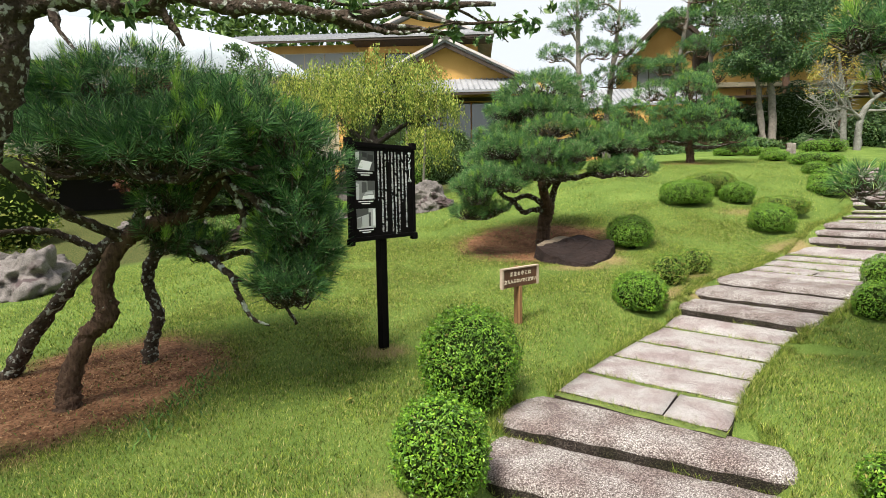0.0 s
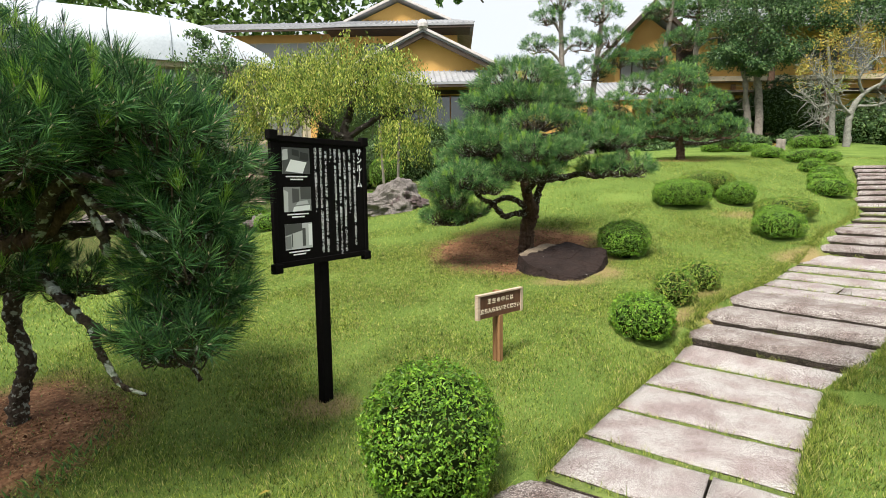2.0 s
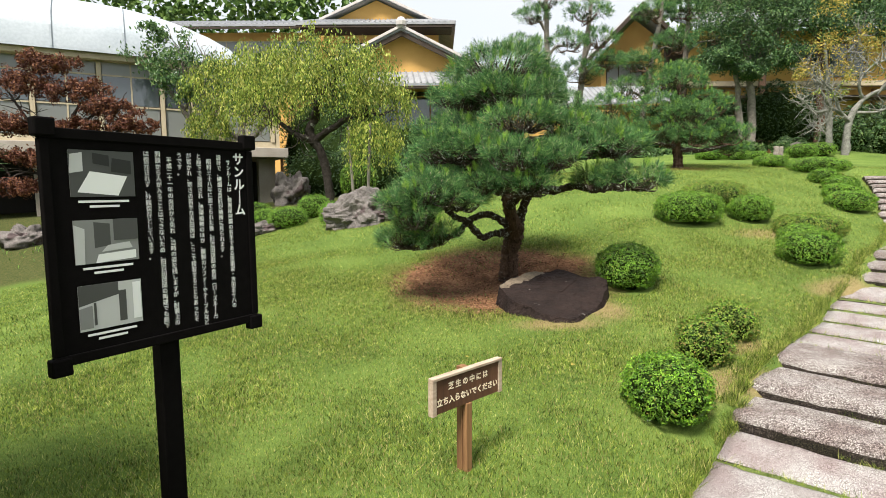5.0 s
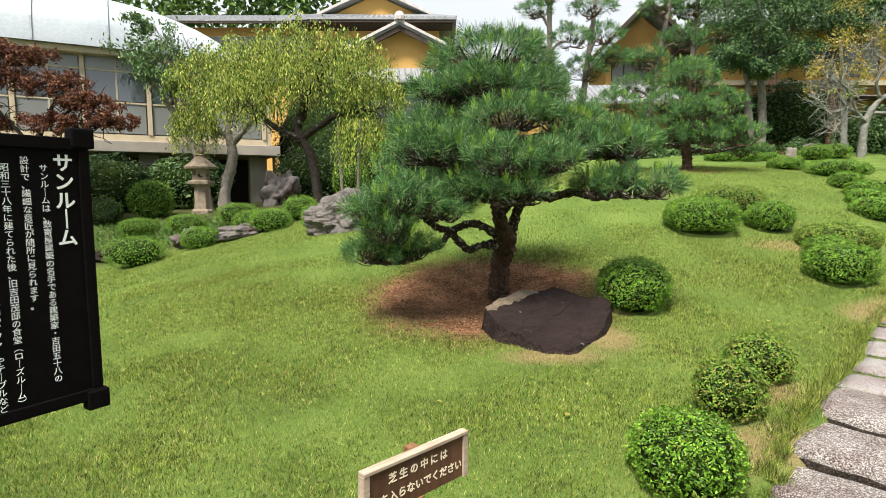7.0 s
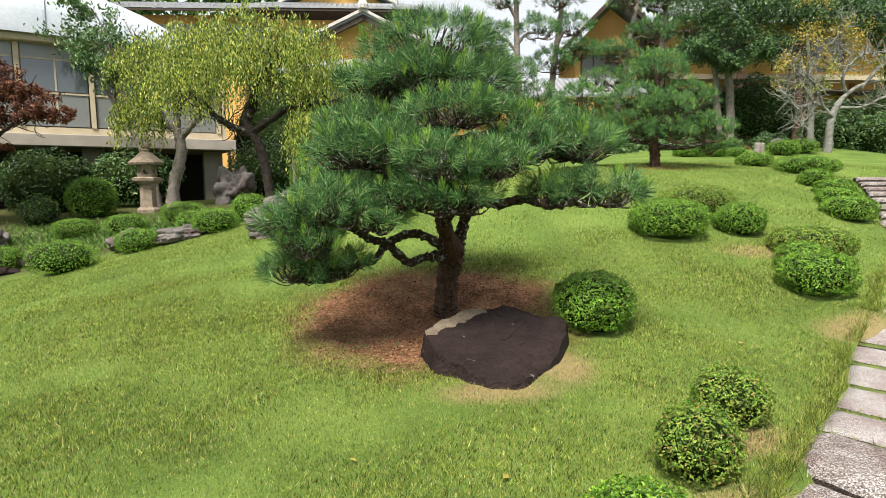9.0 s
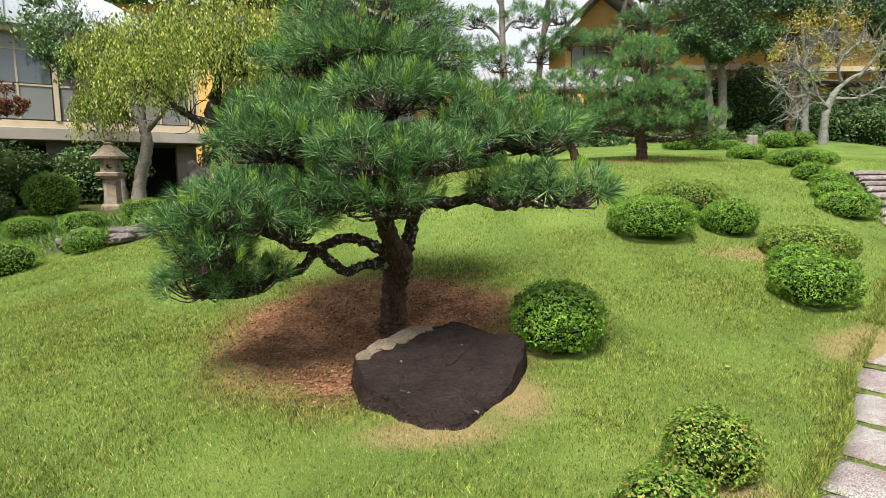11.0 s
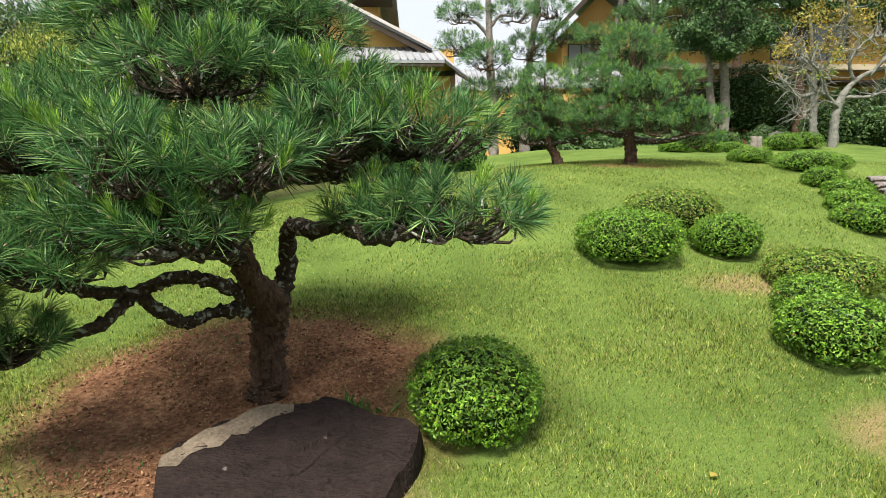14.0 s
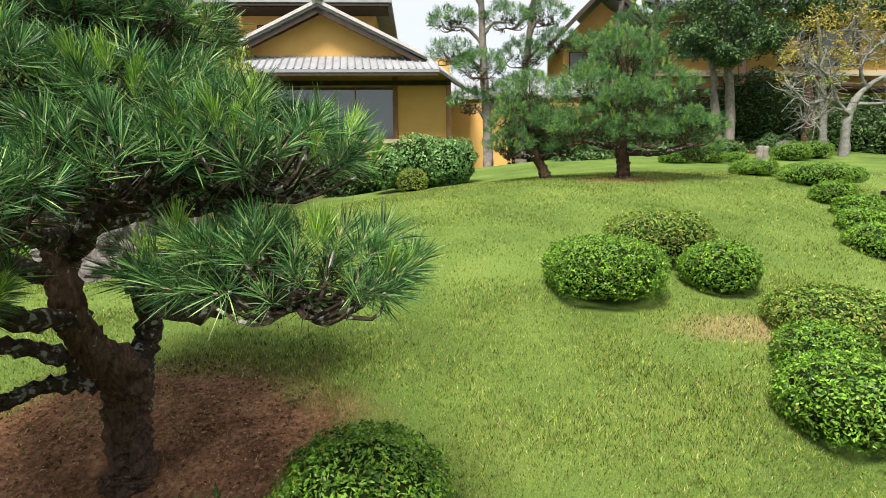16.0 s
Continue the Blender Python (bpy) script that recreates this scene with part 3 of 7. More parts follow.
for x, y, w, h in ((9.4, 17.8, 0.9, 0.34), (10.25, 18.1, 0.65, 0.28), (12.1, 18.7, 1.0, 0.5), (8.5, 17.6, 0.9, 0.34), (13.0, 19.2, 1.1, 0.5)):
    shrub(x, y, w, h, 0.045, M_SHRUB, "low clipped shrub at the far edge of the lawn", 2500)
for x, y, w, h in ((-5.85, 11.35, 1.15, 0.6), (-4.96, 12.25, 0.8, 0.46), (-6.3, 14.6, 0.95, 0.46), (-7.5, 14.6, 0.95, 0.46), (-3.6, 12.75, 0.95, 0.5), (-5.1, 14.9, 1.1, 0.55), (-7.6, 12.4, 0.6, 0.5), (-2.15, 11.15, 0.85, 0.5), (-3.2, 13.8, 0.9, 0.6), (-4.3, 13.4, 0.8, 0.5)):
    shrub(x, y, w, h, 0.036, M_SHRUB, "low clipped shrub along the stream stones", 3500)
shrub(-8.25, 16.8, 1.32, 1.15, 0.045, M_SHRUB, "tall round clipped shrub below the sunroom", 5000)
shrub(-2.75, 18.5, 1.3, 1.2, 0.05, M_SHRUB, "round clipped shrub behind the grey rock", 3500)
shrub(-9.1, 15.9, 0.95, 0.8, 0.05, M_HEDGE, "dark unclipped shrub below the sunroom", 2500, "dark_shrub")
shrub(2.0, 15.6, 0.7, 0.5, 0.045, M_WEEP, "small yellow-green shrub below the bush", 2000, "garden_bush")

# ---- pines ----
def pine_pad(parent, centre, radii, rng, material, length=0.122, width=0.0019, per=50, gap=0.086, shoots=0.15, name="needle_pad"):
    """One layer of foliage: upright shoots over a low dome, each a brush of needles, on a frame of bare twigs."""
    rx, ry, rz = radii[0], radii[1], radii[2] * 1.35
    n = max(14, int(np.pi * rx * ry * 1.5 / gap ** 2))
    d = ball_points(n * 3, rng)
    d = d[d[:, 2] > -0.12][:n]
    r = rng.uniform(0.55, 1.0, (len(d), 1)) ** 0.5
    wob = 1 + 0.26 * np.array([noise.noise(Vector(v) * 2.3 + Vector(centre)) for v in d])[:, None]
    pos = d * r * wob * (rx, ry, rz)
    out = unit(d * (0.75, 0.75, 0.3) + (0, 0, 0.62) + rng.normal(0, 0.20, d.shape))
    pick = rng.random(len(pos)) < shoots
    c = np.array(centre)
    v, f = needle_mesh(pos[~pick] + c, out[~pick], per, length, width, 0.98, rng)
    pad = tagged(link_mesh(name, v, f, material, parent), kind="stuff")
    # inner brushes of old needles, coloured so dark that the pad's inside looks shaded
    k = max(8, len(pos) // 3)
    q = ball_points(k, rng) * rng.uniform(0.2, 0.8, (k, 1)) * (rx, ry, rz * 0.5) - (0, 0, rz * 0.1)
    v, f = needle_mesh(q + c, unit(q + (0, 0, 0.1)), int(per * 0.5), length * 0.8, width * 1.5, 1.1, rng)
    tagged(link_mesh("shaded_inner_needles", v, f, M_OLD_SHADE, pad), kind="stuff")
    if pick.any():
        v, f = needle_mesh(pos[pick] + c + (0, 0, 0.02), out[pick] * (0.5, 0.5, 1) + (0, 0, 0.4), int(per * 0.9), length * 0.78, width, 0.42, rng)
        tagged(link_mesh("young_growth", v, f, M_SHOOT, pad), kind="stuff")
    if gap < 0.088:
        # pale winter buds at the tips of the shoots
        b, ax = pos + c, out * 0.012
        sx = unit(np.cross(out, (0.3, 0.5, 0.8))) * 0.0035
        sy = unit(np.cross(out, sx)) * 0.0035
        e = b + out * length * 0.16
        v = np.stack([e - ax, e + sx, e + sy, e - sx, e - sy, e + ax * 1.4], 1).reshape(-1, 3)
        o = (np.arange(len(b)) * 6)[:, None]
        tri = np.array([(0, 2, 1), (0, 3, 2), (0, 4, 3), (0, 1, 4), (5, 1, 2), (5, 2, 3), (5, 3, 4), (5, 4, 1)])
        tagged(link_mesh("bud_growth", v, (o[:, :, None] + tri[None]).reshape(-1, 3), M_BUD, pad), kind="stuff")
    vs, fs, off = [], [], 0
    for i in rng.choice(len(pos), min(len(pos), 40 if gap < 0.088 else 8), replace=False):
        a, b = c + (0, 0, -rz * 0.45), c + pos[i] * 0.97 - out[i] * length * 0.3
        m = (a + b) / 2 + (*rng.normal(0, rx * 0.12, 2), -rz * 0.3)
        tv, tf = tube([(*a, 0.014 * rx / 0.5), (*m, 0.010 * rx / 0.5), (*b, 0.0045)], 4, 3, 0.12, rng)
        vs.append(tv)
        fs += [[k + off for k in q] for q in tf]
        off += len(tv)
    bm = bmesh.new()
    bv = [bm.verts.new(q) for q in np.vstack(vs)]
    for q in fs:
        bm.faces.new([bv[k] for k in dict.fromkeys(q)])
    tagged(part("twig_frame", bm, M_BARK_LICHEN if gap < 0.088 else M_BARK, pad), kind="stuff")
    return pad


M_BUD = plain("pale_pine_bud", (0.50, 0.40, 0.28), 0.8)
# shade inside a pad painted as near-black green, with some brown old needles
M_OLD_SHADE = leafy("shaded_old_needles", [(0.0, (0.012, 0.022, 0.008)), (0.7, (0.03, 0.05, 0.016)), (1.0, (0.09, 0.06, 0.03))], 0.7, 0.05, 0.1)
M_SHOOT = leafy("young_pine_shoots", [(0.0, (0.11, 0.24, 0.03)), (0.6, (0.23, 0.40, 0.055)), (1.0, (0.36, 0.52, 0.11))], 0.45, 0.2, 0.3)


def pine(name, base, label, trunk, limbs, pads, seed, material=M_NEEDLE, bark=M_BARK_LICHEN, **kw):
    rng = np.random.default_rng(seed)
    ob = thing(name, base, label, "pine tree")
    b = np.array(base)
    shift = lambda pts: [(*(np.array(p[:3]) - b), p[3]) for p in pts]  # noqa: E731
    limb("trunk", shift(trunk), bark if name == "tall_pine" else M_BARK, ob, 16, 12, 0.13)
    for p in limbs:
        limb("branch", shift(p), M_LICHEN if p[0][3] < 0.03 and p[0][1] < 1.0 and p[0][0] < -1.5 else bark, ob, 9, 10, 0.2)
    for c, r in pads:
        pine_pad(ob, np.array(c) - b, r, rng, material, **kw)
    return ob


gz = ground_z(0.74, 6.32)
pine("clipped_pine", (0.74, 6.32, gz - 0.03), "clipped black pine with layered needle pads on bare soil",
     [(0.74, 6.34, gz - 0.05, 0.15), (0.74, 6.34, gz + 0.07, 0.112), (0.75, 6.31, 0.70, 0.098), (0.79, 6.25, 0.92, 0.112), (0.74, 6.08, 1.10, 0.078), (0.68, 6.02, 1.34, 0.066), (0.62, 6.10, 1.75, 0.058), (0.58, 6.18, 2.3, 0.042), (0.60, 6.2, 2.78, 0.022)],
     [[(0.82, 6.26, 0.94, 0.075), (0.88, 6.33, 1.13, 0.056), (0.93, 6.16, 1.36, 0.047), (1.02, 5.95, 1.44, 0.045), (1.15, 5.72, 1.43, 0.042), (1.33, 5.50, 1.48, 0.038), (1.48, 5.26, 1.44, 0.034), (1.68, 5.22, 1.47, 0.026), (1.92, 5.22, 1.50, 0.012)],
      [(0.74, 6.15, 0.98, 0.06), (0.60, 6.02, 1.10, 0.04), (0.42, 5.90, 1.17, 0.036), (0.215, 5.80, 1.10, 0.034), (0.10, 5.68, 0.97, 0.030), (-0.06, 5.56, 0.93, 0.027), (-0.22, 5.46, 0.84, 0.02), (-0.5, 5.4, 0.84, 0.01)],
      [(0.70, 6.18, 0.93, 0.055), (0.52, 6.06, 0.94, 0.034), (0.40, 5.98, 0.90, 0.036), (0.30, 5.90, 0.98, 0.036), (0.215, 5.82, 1.09, 0.034), (0.06, 5.62, 1.16, 0.03), (-0.08, 5.42, 1.28, 0.024), (-0.25, 5.25, 1.34, 0.014)],
      [(0.68, 6.05, 1.40, 0.05), (0.40, 5.85, 1.58, 0.038), (0.15, 5.60, 1.70, 0.03), (0.0, 5.40, 1.78, 0.018)],
      [(0.67, 6.06, 1.50, 0.05), (0.95, 5.90, 1.72, 0.042), (1.25, 5.62, 1.76, 0.038), (1.48, 5.42, 1.83, 0.032), (1.72, 5.36, 1.84, 0.018)],
      [(0.70, 6.03, 1.25, 0.05), (0.72, 5.70, 1.32, 0.042), (0.78, 5.40, 1.42, 0.034), (0.80, 5.1, 1.46, 0.02)],
      [(0.64, 6.08, 1.70, 0.045), (0.86, 5.70, 1.62, 0.034), (0.98, 5.35, 1.66, 0.026), (1.02, 5.05, 1.70, 0.014)],
      [(0.60, 6.16, 2.05, 0.04), (0.78, 5.72, 2.05, 0.03), (0.80, 5.42, 2.10, 0.016)],
      [(0.60, 6.16, 1.95, 0.04), (0.95, 5.85, 2.0, 0.03), (1.22, 5.52, 2.04, 0.016)],
      [(0.61, 6.14, 1.80, 0.04), (0.30, 6.25, 1.95, 0.03), (0.02, 6.15, 2.05, 0.018)],
      [(0.62, 6.12, 1.62, 0.04), (0.45, 6.5, 1.72, 0.03), (0.35, 6.8, 1.80, 0.016)],
      [(0.62, 6.12, 1.60, 0.04), (0.90, 6.45, 1.70, 0.03), (1.10, 6.65, 1.76, 0.016)]],
     [((0.60, 6.15, 2.74), (0.60, 0.58, 0.26)), ((0.20, 6.08, 2.44), (0.42, 0.44, 0.17)), ((0.98, 6.10, 2.46), (0.40, 0.42, 0.17)), ((0.60, 5.78, 2.46), (0.46, 0.36, 0.17)), ((0.55, 6.55, 2.48), (0.5, 0.4, 0.18)),
      ((0.06, 5.95, 2.06), (0.44, 0.42, 0.17)), ((0.76, 5.38, 2.14), (0.42, 0.34, 0.15)), ((1.25, 5.50, 2.08), (0.32, 0.30, 0.14)), ((1.67, 5.38, 1.88), (0.37, 0.31, 0.15)), ((1.28, 5.30, 1.85), (0.30, 0.28, 0.13)),
      ((1.00, 5.02, 1.73), (0.32, 0.27, 0.14)), ((0.66, 5.02, 1.74), (0.32, 0.28, 0.15)), ((0.76, 5.10, 1.49), (0.34, 0.30, 0.15)), ((0.42, 5.30, 1.52), (0.34, 0.32, 0.16)), ((1.83, 5.25, 1.53), (0.38, 0.30, 0.13)), ((1.52, 5.36, 1.53), (0.26, 0.24, 0.12)),
      ((0.02, 5.38, 1.84), (0.38, 0.33, 0.16)), ((0.36, 5.35, 1.86), (0.34, 0.32, 0.15)), ((-0.20, 5.18, 1.41), (0.34, 0.30, 0.16)), ((0.10, 5.34, 1.34), (0.30, 0.28, 0.14)), ((-0.46, 5.38, 0.93), (0.28, 0.27, 0.11)), ((-0.18, 5.40, 0.96), (0.29, 0.25, 0.12)), ((-0.33, 5.20, 1.15), (0.29, 0.26, 0.13)), ((-0.44, 5.26, 1.30), (0.28, 0.26, 0.12)),
      ((-0.42, 5.55, 1.30), (0.30, 0.30, 0.14)), ((-0.12, 5.95, 1.46), (0.42, 0.40, 0.16)), ((-0.25, 6.45, 1.68), (0.40, 0.40, 0.18)), ((0.35, 6.85, 1.85), (0.52, 0.44, 0.2)), ((1.10, 6.68, 1.80), (0.42, 0.40, 0.17))], 3)

gz = ground_z(-3.2, 1.0)
pine("leaning_pine", (-3.2, 1.0, gz - 0.02), "low dark pine with several crooked leaning trunks on bare soil",
     [(-3.26, 0.62, gz - 0.06, 0.085), (-3.24, 0.63, 0.0, 0.07), (-3.10, 0.65, 0.30, 0.06), (-2.96, 0.66, 0.44, 0.07), (-2.98, 0.67, 0.66, 0.06), (-2.83, 0.68, 0.94, 0.055), (-2.58, 0.70, 1.07, 0.05), (-2.35, 0.72, 1.13, 0.04), (-2.1, 0.7, 1.35, 0.02)],
     [[(-3.18, 1.5, gz - 0.06, 0.07), (-3.15, 1.5, 0.02, 0.055), (-3.08, 1.5, 0.26, 0.05), (-3.15, 1.5, 0.58, 0.05), (-2.99, 1.48, 0.91, 0.055), (-2.88, 1.42, 1.15, 0.05), (-2.7, 1.2, 1.5, 0.03), (-2.6, 1.1, 1.8, 0.02)],
      [(-4.30, 1.3, gz - 0.08, 0.07), (-4.02, 1.3, 0.15, 0.055), (-3.65, 1.3, 0.57, 0.05), (-3.39, 1.3, 0.84, 0.05), (-3.05, 1.2, 1.02, 0.045), (-2.8, 0.9, 1.25, 0.03)],
      [(-2.95, 1.45, 0.85, 0.04), (-2.5, 1.35, 0.75, 0.03), (-2.15, 1.25, 0.80, 0.022), (-1.9, 1.1, 0.50, 0.018), (-1.75, 1.05, 0.28, 0.012)],
      [(-2.4, 0.72, 1.12, 0.035), (-2.1, 0.9, 1.15, 0.03), (-1.85, 1.1, 1.05, 0.025), (-1.65, 1.2, 0.95, 0.015)],
      [(-2.35, 0.72, 1.13, 0.035), (-2.1, 0.5, 1.35, 0.03), (-1.9, 0.4, 1.40, 0.02), (-1.75, 0.5, 1.35, 0.01)],
      [(-2.8, 0.7, 0.95, 0.04), (-3.0, 0.3, 1.2, 0.03), (-3.1, 0.0, 1.45, 0.02)],
      [(-3.4, 1.3, 0.82, 0.03), (-3.7, 1.1, 1.0, 0.025), (-4.0, 0.8, 0.98, 0.02), (-4.2, 0.6, 0.9, 0.012)],
      [(-2.48, 0.92, 1.60, 0.025), (-2.15, 0.62, 1.45, 0.027), (-1.98, 0.52, 1.32, 0.025), (-1.83, 0.50, 1.24, 0.022), (-1.71, 0.50, 1.17, 0.017), (-1.59, 0.52, 1.11, 0.009)],
      [(-2.04, 0.54, 1.37, 0.022), (-1.92, 0.52, 1.19, 0.022), (-1.92, 0.57, 1.05, 0.019), (-1.85, 0.62, 0.99, 0.014), (-1.79, 0.67, 1.04, 0.009)],
      [(-1.92, 0.52, 1.47, 0.02), (-1.81, 0.47, 1.42, 0.017), (-1.70, 0.52, 1.44, 0.012), (-1.61, 0.57, 1.36, 0.007)],
      [(-2.44, 0.82, 0.94, 0.029), (-2.19, 0.62, 0.83, 0.025), (-2.02, 0.54, 0.73, 0.02), (-1.96, 0.52, 0.60, 0.017), (-1.88, 0.52, 0.45, 0.012), (-1.77, 0.54, 0.39, 0.007)],
      [(-2.04, 0.54, 0.76, 0.015), (-1.95, 0.57, 0.68, 0.012), (-1.85, 0.62, 0.61, 0.007)],
      [(-1.84, 0.50, 1.24, 0.014), (-1.74, 0.47, 1.11, 0.01), (-1.69, 0.47, 1.05, 0.006)]],
     [((-2.75, 0.85, 1.92), (0.62, 0.6, 0.25)), ((-1.94, 0.62, 1.68), (0.45, 0.45, 0.21)), ((-2.7, 0.35, 1.54), (0.55, 0.45, 0.21)), ((-2.25, 0.2, 1.48), (0.4, 0.38, 0.19)),
      ((-1.62, 0.7, 1.3), (0.31, 0.34, 0.18)), ((-1.64, 0.71, 0.61), (0.25, 0.27, 0.16)), ((-1.64, 0.74, 0.97), (0.29, 0.29, 0.16)), ((-3.35, 0.7, 1.79), (0.5, 0.5, 0.21)),
      ((-2.3, 1.5, 1.54), (0.5, 0.4, 0.25)), ((-2.9, 1.5, 1.69), (0.5, 0.45, 0.25)), ((-2.55, 0.85, 1.44), (0.5, 0.5, 0.21)), ((-1.91, 0.89, 1.26), (0.24, 0.24, 0.13)),
      ((-1.58, 0.73, 0.81), (0.27, 0.29, 0.14)), ((-2.14, 0.44, 1.63), (0.42, 0.39, 0.2)), ((-1.56, 0.73, 1.46), (0.3, 0.3, 0.16)), ((-1.54, 0.59, 1.04), (0.23, 0.25, 0.15)),
      ((-1.64, 0.56, 0.67), (0.25, 0.27, 0.15)), ((-1.61, 0.59, 1.59), (0.26, 0.26, 0.15)), ((-2.5, 0.8, 1.19), (0.26, 0.28, 0.15)), ((-2.53, 0.75, 0.95), (0.22, 0.24, 0.13)),
      ((-1.58, 0.62, 1.18), (0.23, 0.24, 0.13)), ((-2.36, 0.95, 0.86), (0.2, 0.22, 0.11)), ((-2.09, 0.56, 1.55), (0.27, 0.27, 0.15))], 5, M_NEEDLE_DARK, M_BARK_LICHEN, length=0.13, gap=0.086, per=50)

gz = ground_z(5.47, 12.8)
pine("clipped_pine", (5.47, 12.8, gz - 0.03), "clipped pine with cloud-like tiers on the crest of the lawn",
     [(5.47, 12.8, gz - 0.05, 0.13), (5.47, 12.8, 2.1, 0.10), (5.42, 12.8, 2.5, 0.09), (5.46, 12.85, 3.1, 0.07), (5.45, 12.8, 3.9, 0.03)],
     [[(5.44, 12.8, 2.4, 0.06), (5.0, 12.6, 2.45, 0.04), (4.7, 12.5, 2.5, 0.02)], [(5.44, 12.8, 2.35, 0.06), (5.9, 12.5, 2.3, 0.04), (6.4, 12.4, 2.4, 0.02)],
      [(5.44, 12.8, 2.9, 0.05), (5.9, 12.7, 3.1, 0.03), (6.1, 12.6, 3.2, 0.02)], [(5.44, 12.8, 2.9, 0.05), (5.0, 12.7, 3.1, 0.03)]],
     [((5.45, 12.8, 3.80), (0.62, 0.6, 0.38)), ((4.95, 12.7, 3.20), (0.60, 0.55, 0.34)), ((6.0, 12.7, 3.25), (0.62, 0.55, 0.34)), ((5.45, 12.3, 3.0), (0.6, 0.5, 0.3)), ((4.75, 12.5, 2.65), (0.55, 0.5, 0.28)),
      ((6.35, 12.5, 2.62), (0.60, 0.5, 0.30)), ((5.5, 12.2, 2.55), (0.5, 0.4, 0.24)), ((5.6, 13.3, 3.1), (0.7, 0.5, 0.4)), ((6.75, 12.9, 2.35), (0.4, 0.4, 0.2))], 8, length=0.11, width=0.0024, per=40, gap=0.090)
gz = ground_z(4.3, 13.4)
pine("clipped_pine", (4.3, 13.4, gz - 0.03), "leaning clipped pine with a rounded crown beside another",
     [(4.36, 13.4, gz - 0.05, 0.11), (4.28, 13.4, 2.1, 0.085), (4.1, 13.4, 2.5, 0.07), (4.05, 13.4, 3.3, 0.03)],
     [[(4.2, 13.4, 2.3, 0.05), (4.5, 13.2, 2.35, 0.03), (4.7, 13.2, 2.4, 0.02)], [(4.2, 13.4, 2.3, 0.05), (3.8, 13.2, 2.3, 0.03)]],
     [((4.05, 13.4, 3.30), (0.55, 0.55, 0.36)), ((3.85, 13.3, 2.80), (0.55, 0.5, 0.32)), ((4.40, 13.2, 2.75), (0.5, 0.5, 0.3)), ((3.70, 13.2, 2.45), (0.42, 0.42, 0.24)), ((4.62, 13.2, 2.42), (0.4, 0.4, 0.2))],
     9, length=0.11, width=0.0024, per=40, gap=0.090)

# tall pines before the houses
TALL = dict(length=0.22, width=0.0062, per=24, gap=0.175, shoots=0.05)


def tall_pine(x, y, top, lean, pads, seed, bark=M_BARK_PALE, label="tall slender garden pine with scattered needle tiers"):
    g = ground_z(x, y)
    hgt = top - g
    trunk = [(x, y, g - 0.1, 0.17), (x - 0.05, y, g + hgt * 0.2, 0.14), (x - 0.05 + lean * 0.4, y, g + hgt * 0.5, 0.11), (x + lean * 0.8, y, g + hgt * 0.8, 0.08), (x + lean, y, top, 0.03)]
    line = smooth_line(trunk, 8)
    arms = []
    for (cx, cy, cz), r in pads:
        k = int(np.clip(np.argmin(np.abs(line[:, 2] - (cz - 0.5))), 0, len(line) - 2))
        o = line[k]
        arms.append([(o[0], o[1], o[2], 0.06), ((o[0] + cx) / 2, (o[1] + cy) / 2, (o[2] + cz) / 2 + 0.15, 0.045), (cx, cy, cz - 0.1, 0.02)])
    return pine("tall_pine", (x, y, g), label, trunk, arms, pads, seed, M_NEEDLE, bark, **TALL)


tall_pine(4.35, 22.1, 9.6, -0.3, [((3.2, 22.0, 6.9), (0.8, 0.7, 0.35)), ((3.2, 22.0, 5.9), (0.8, 0.7, 0.4)), ((4.9, 22.0, 7.0), (0.8, 0.7, 0.4)), ((4.0, 21.6, 5.4), (0.9, 0.8, 0.4)), ((4.1, 22.0, 8.6), (0.8, 0.8, 0.5)), ((3.6, 22.1, 8.0), (0.7, 0.7, 0.35)), ((4.9, 22.2, 4.6), (0.8, 0.7, 0.5)), ((3.7, 21.9, 4.4), (0.7, 0.6, 0.4))], 21)
tall_pine(5.5, 22.6, 9.4, 0.5, [((5.8, 22.4, 8.2), (0.9, 0.8, 0.45)), ((6.2, 22.4, 7.2), (0.8, 0.7, 0.4)), ((5.5, 22.4, 5.9), (0.9, 0.7, 0.45)), ((5.4, 22.3, 4.2), (0.9, 0.7, 0.5)), ((6.6, 22.6, 6.4), (0.8, 0.7, 0.4)), ((5.0, 22.6, 9.2), (0.7, 0.7, 0.4))], 22)
tall_pine(9.3, 26.0, 11.0, 0.9, [((9.0, 25.6, 7.0), (1.1, 0.9, 0.5)), ((10.4, 25.6, 7.8), (1.1, 0.9, 0.5)), ((9.6, 25.8, 9.2), (1.0, 0.9, 0.45)), ((10.8, 25.8, 10.4), (1.2, 0.9, 0.5)), ((8.4, 25.6, 5.8), (1.0, 0.9, 0.5)), ((10.0, 25.5, 6.2), (1.1, 0.9, 0.5)), ((11.3, 25.8, 6.6), (1.0, 0.9, 0.5))], 23)
tall_pine(11.6, 27.0, 13.0, 0.2, [((11.3, 26.5, 9.5), (1.2, 1.0, 0.5)), ((12.3, 26.6, 11.0), (1.2, 1.0, 0.5)), ((11.0, 26.6, 12.0), (1.1, 1.0, 0.5)), ((12.6, 26.4, 8.3), (1.1, 0.9, 0.5)), ((11.8, 26.6, 13.0), (1.0, 0.9, 0.4))], 24)


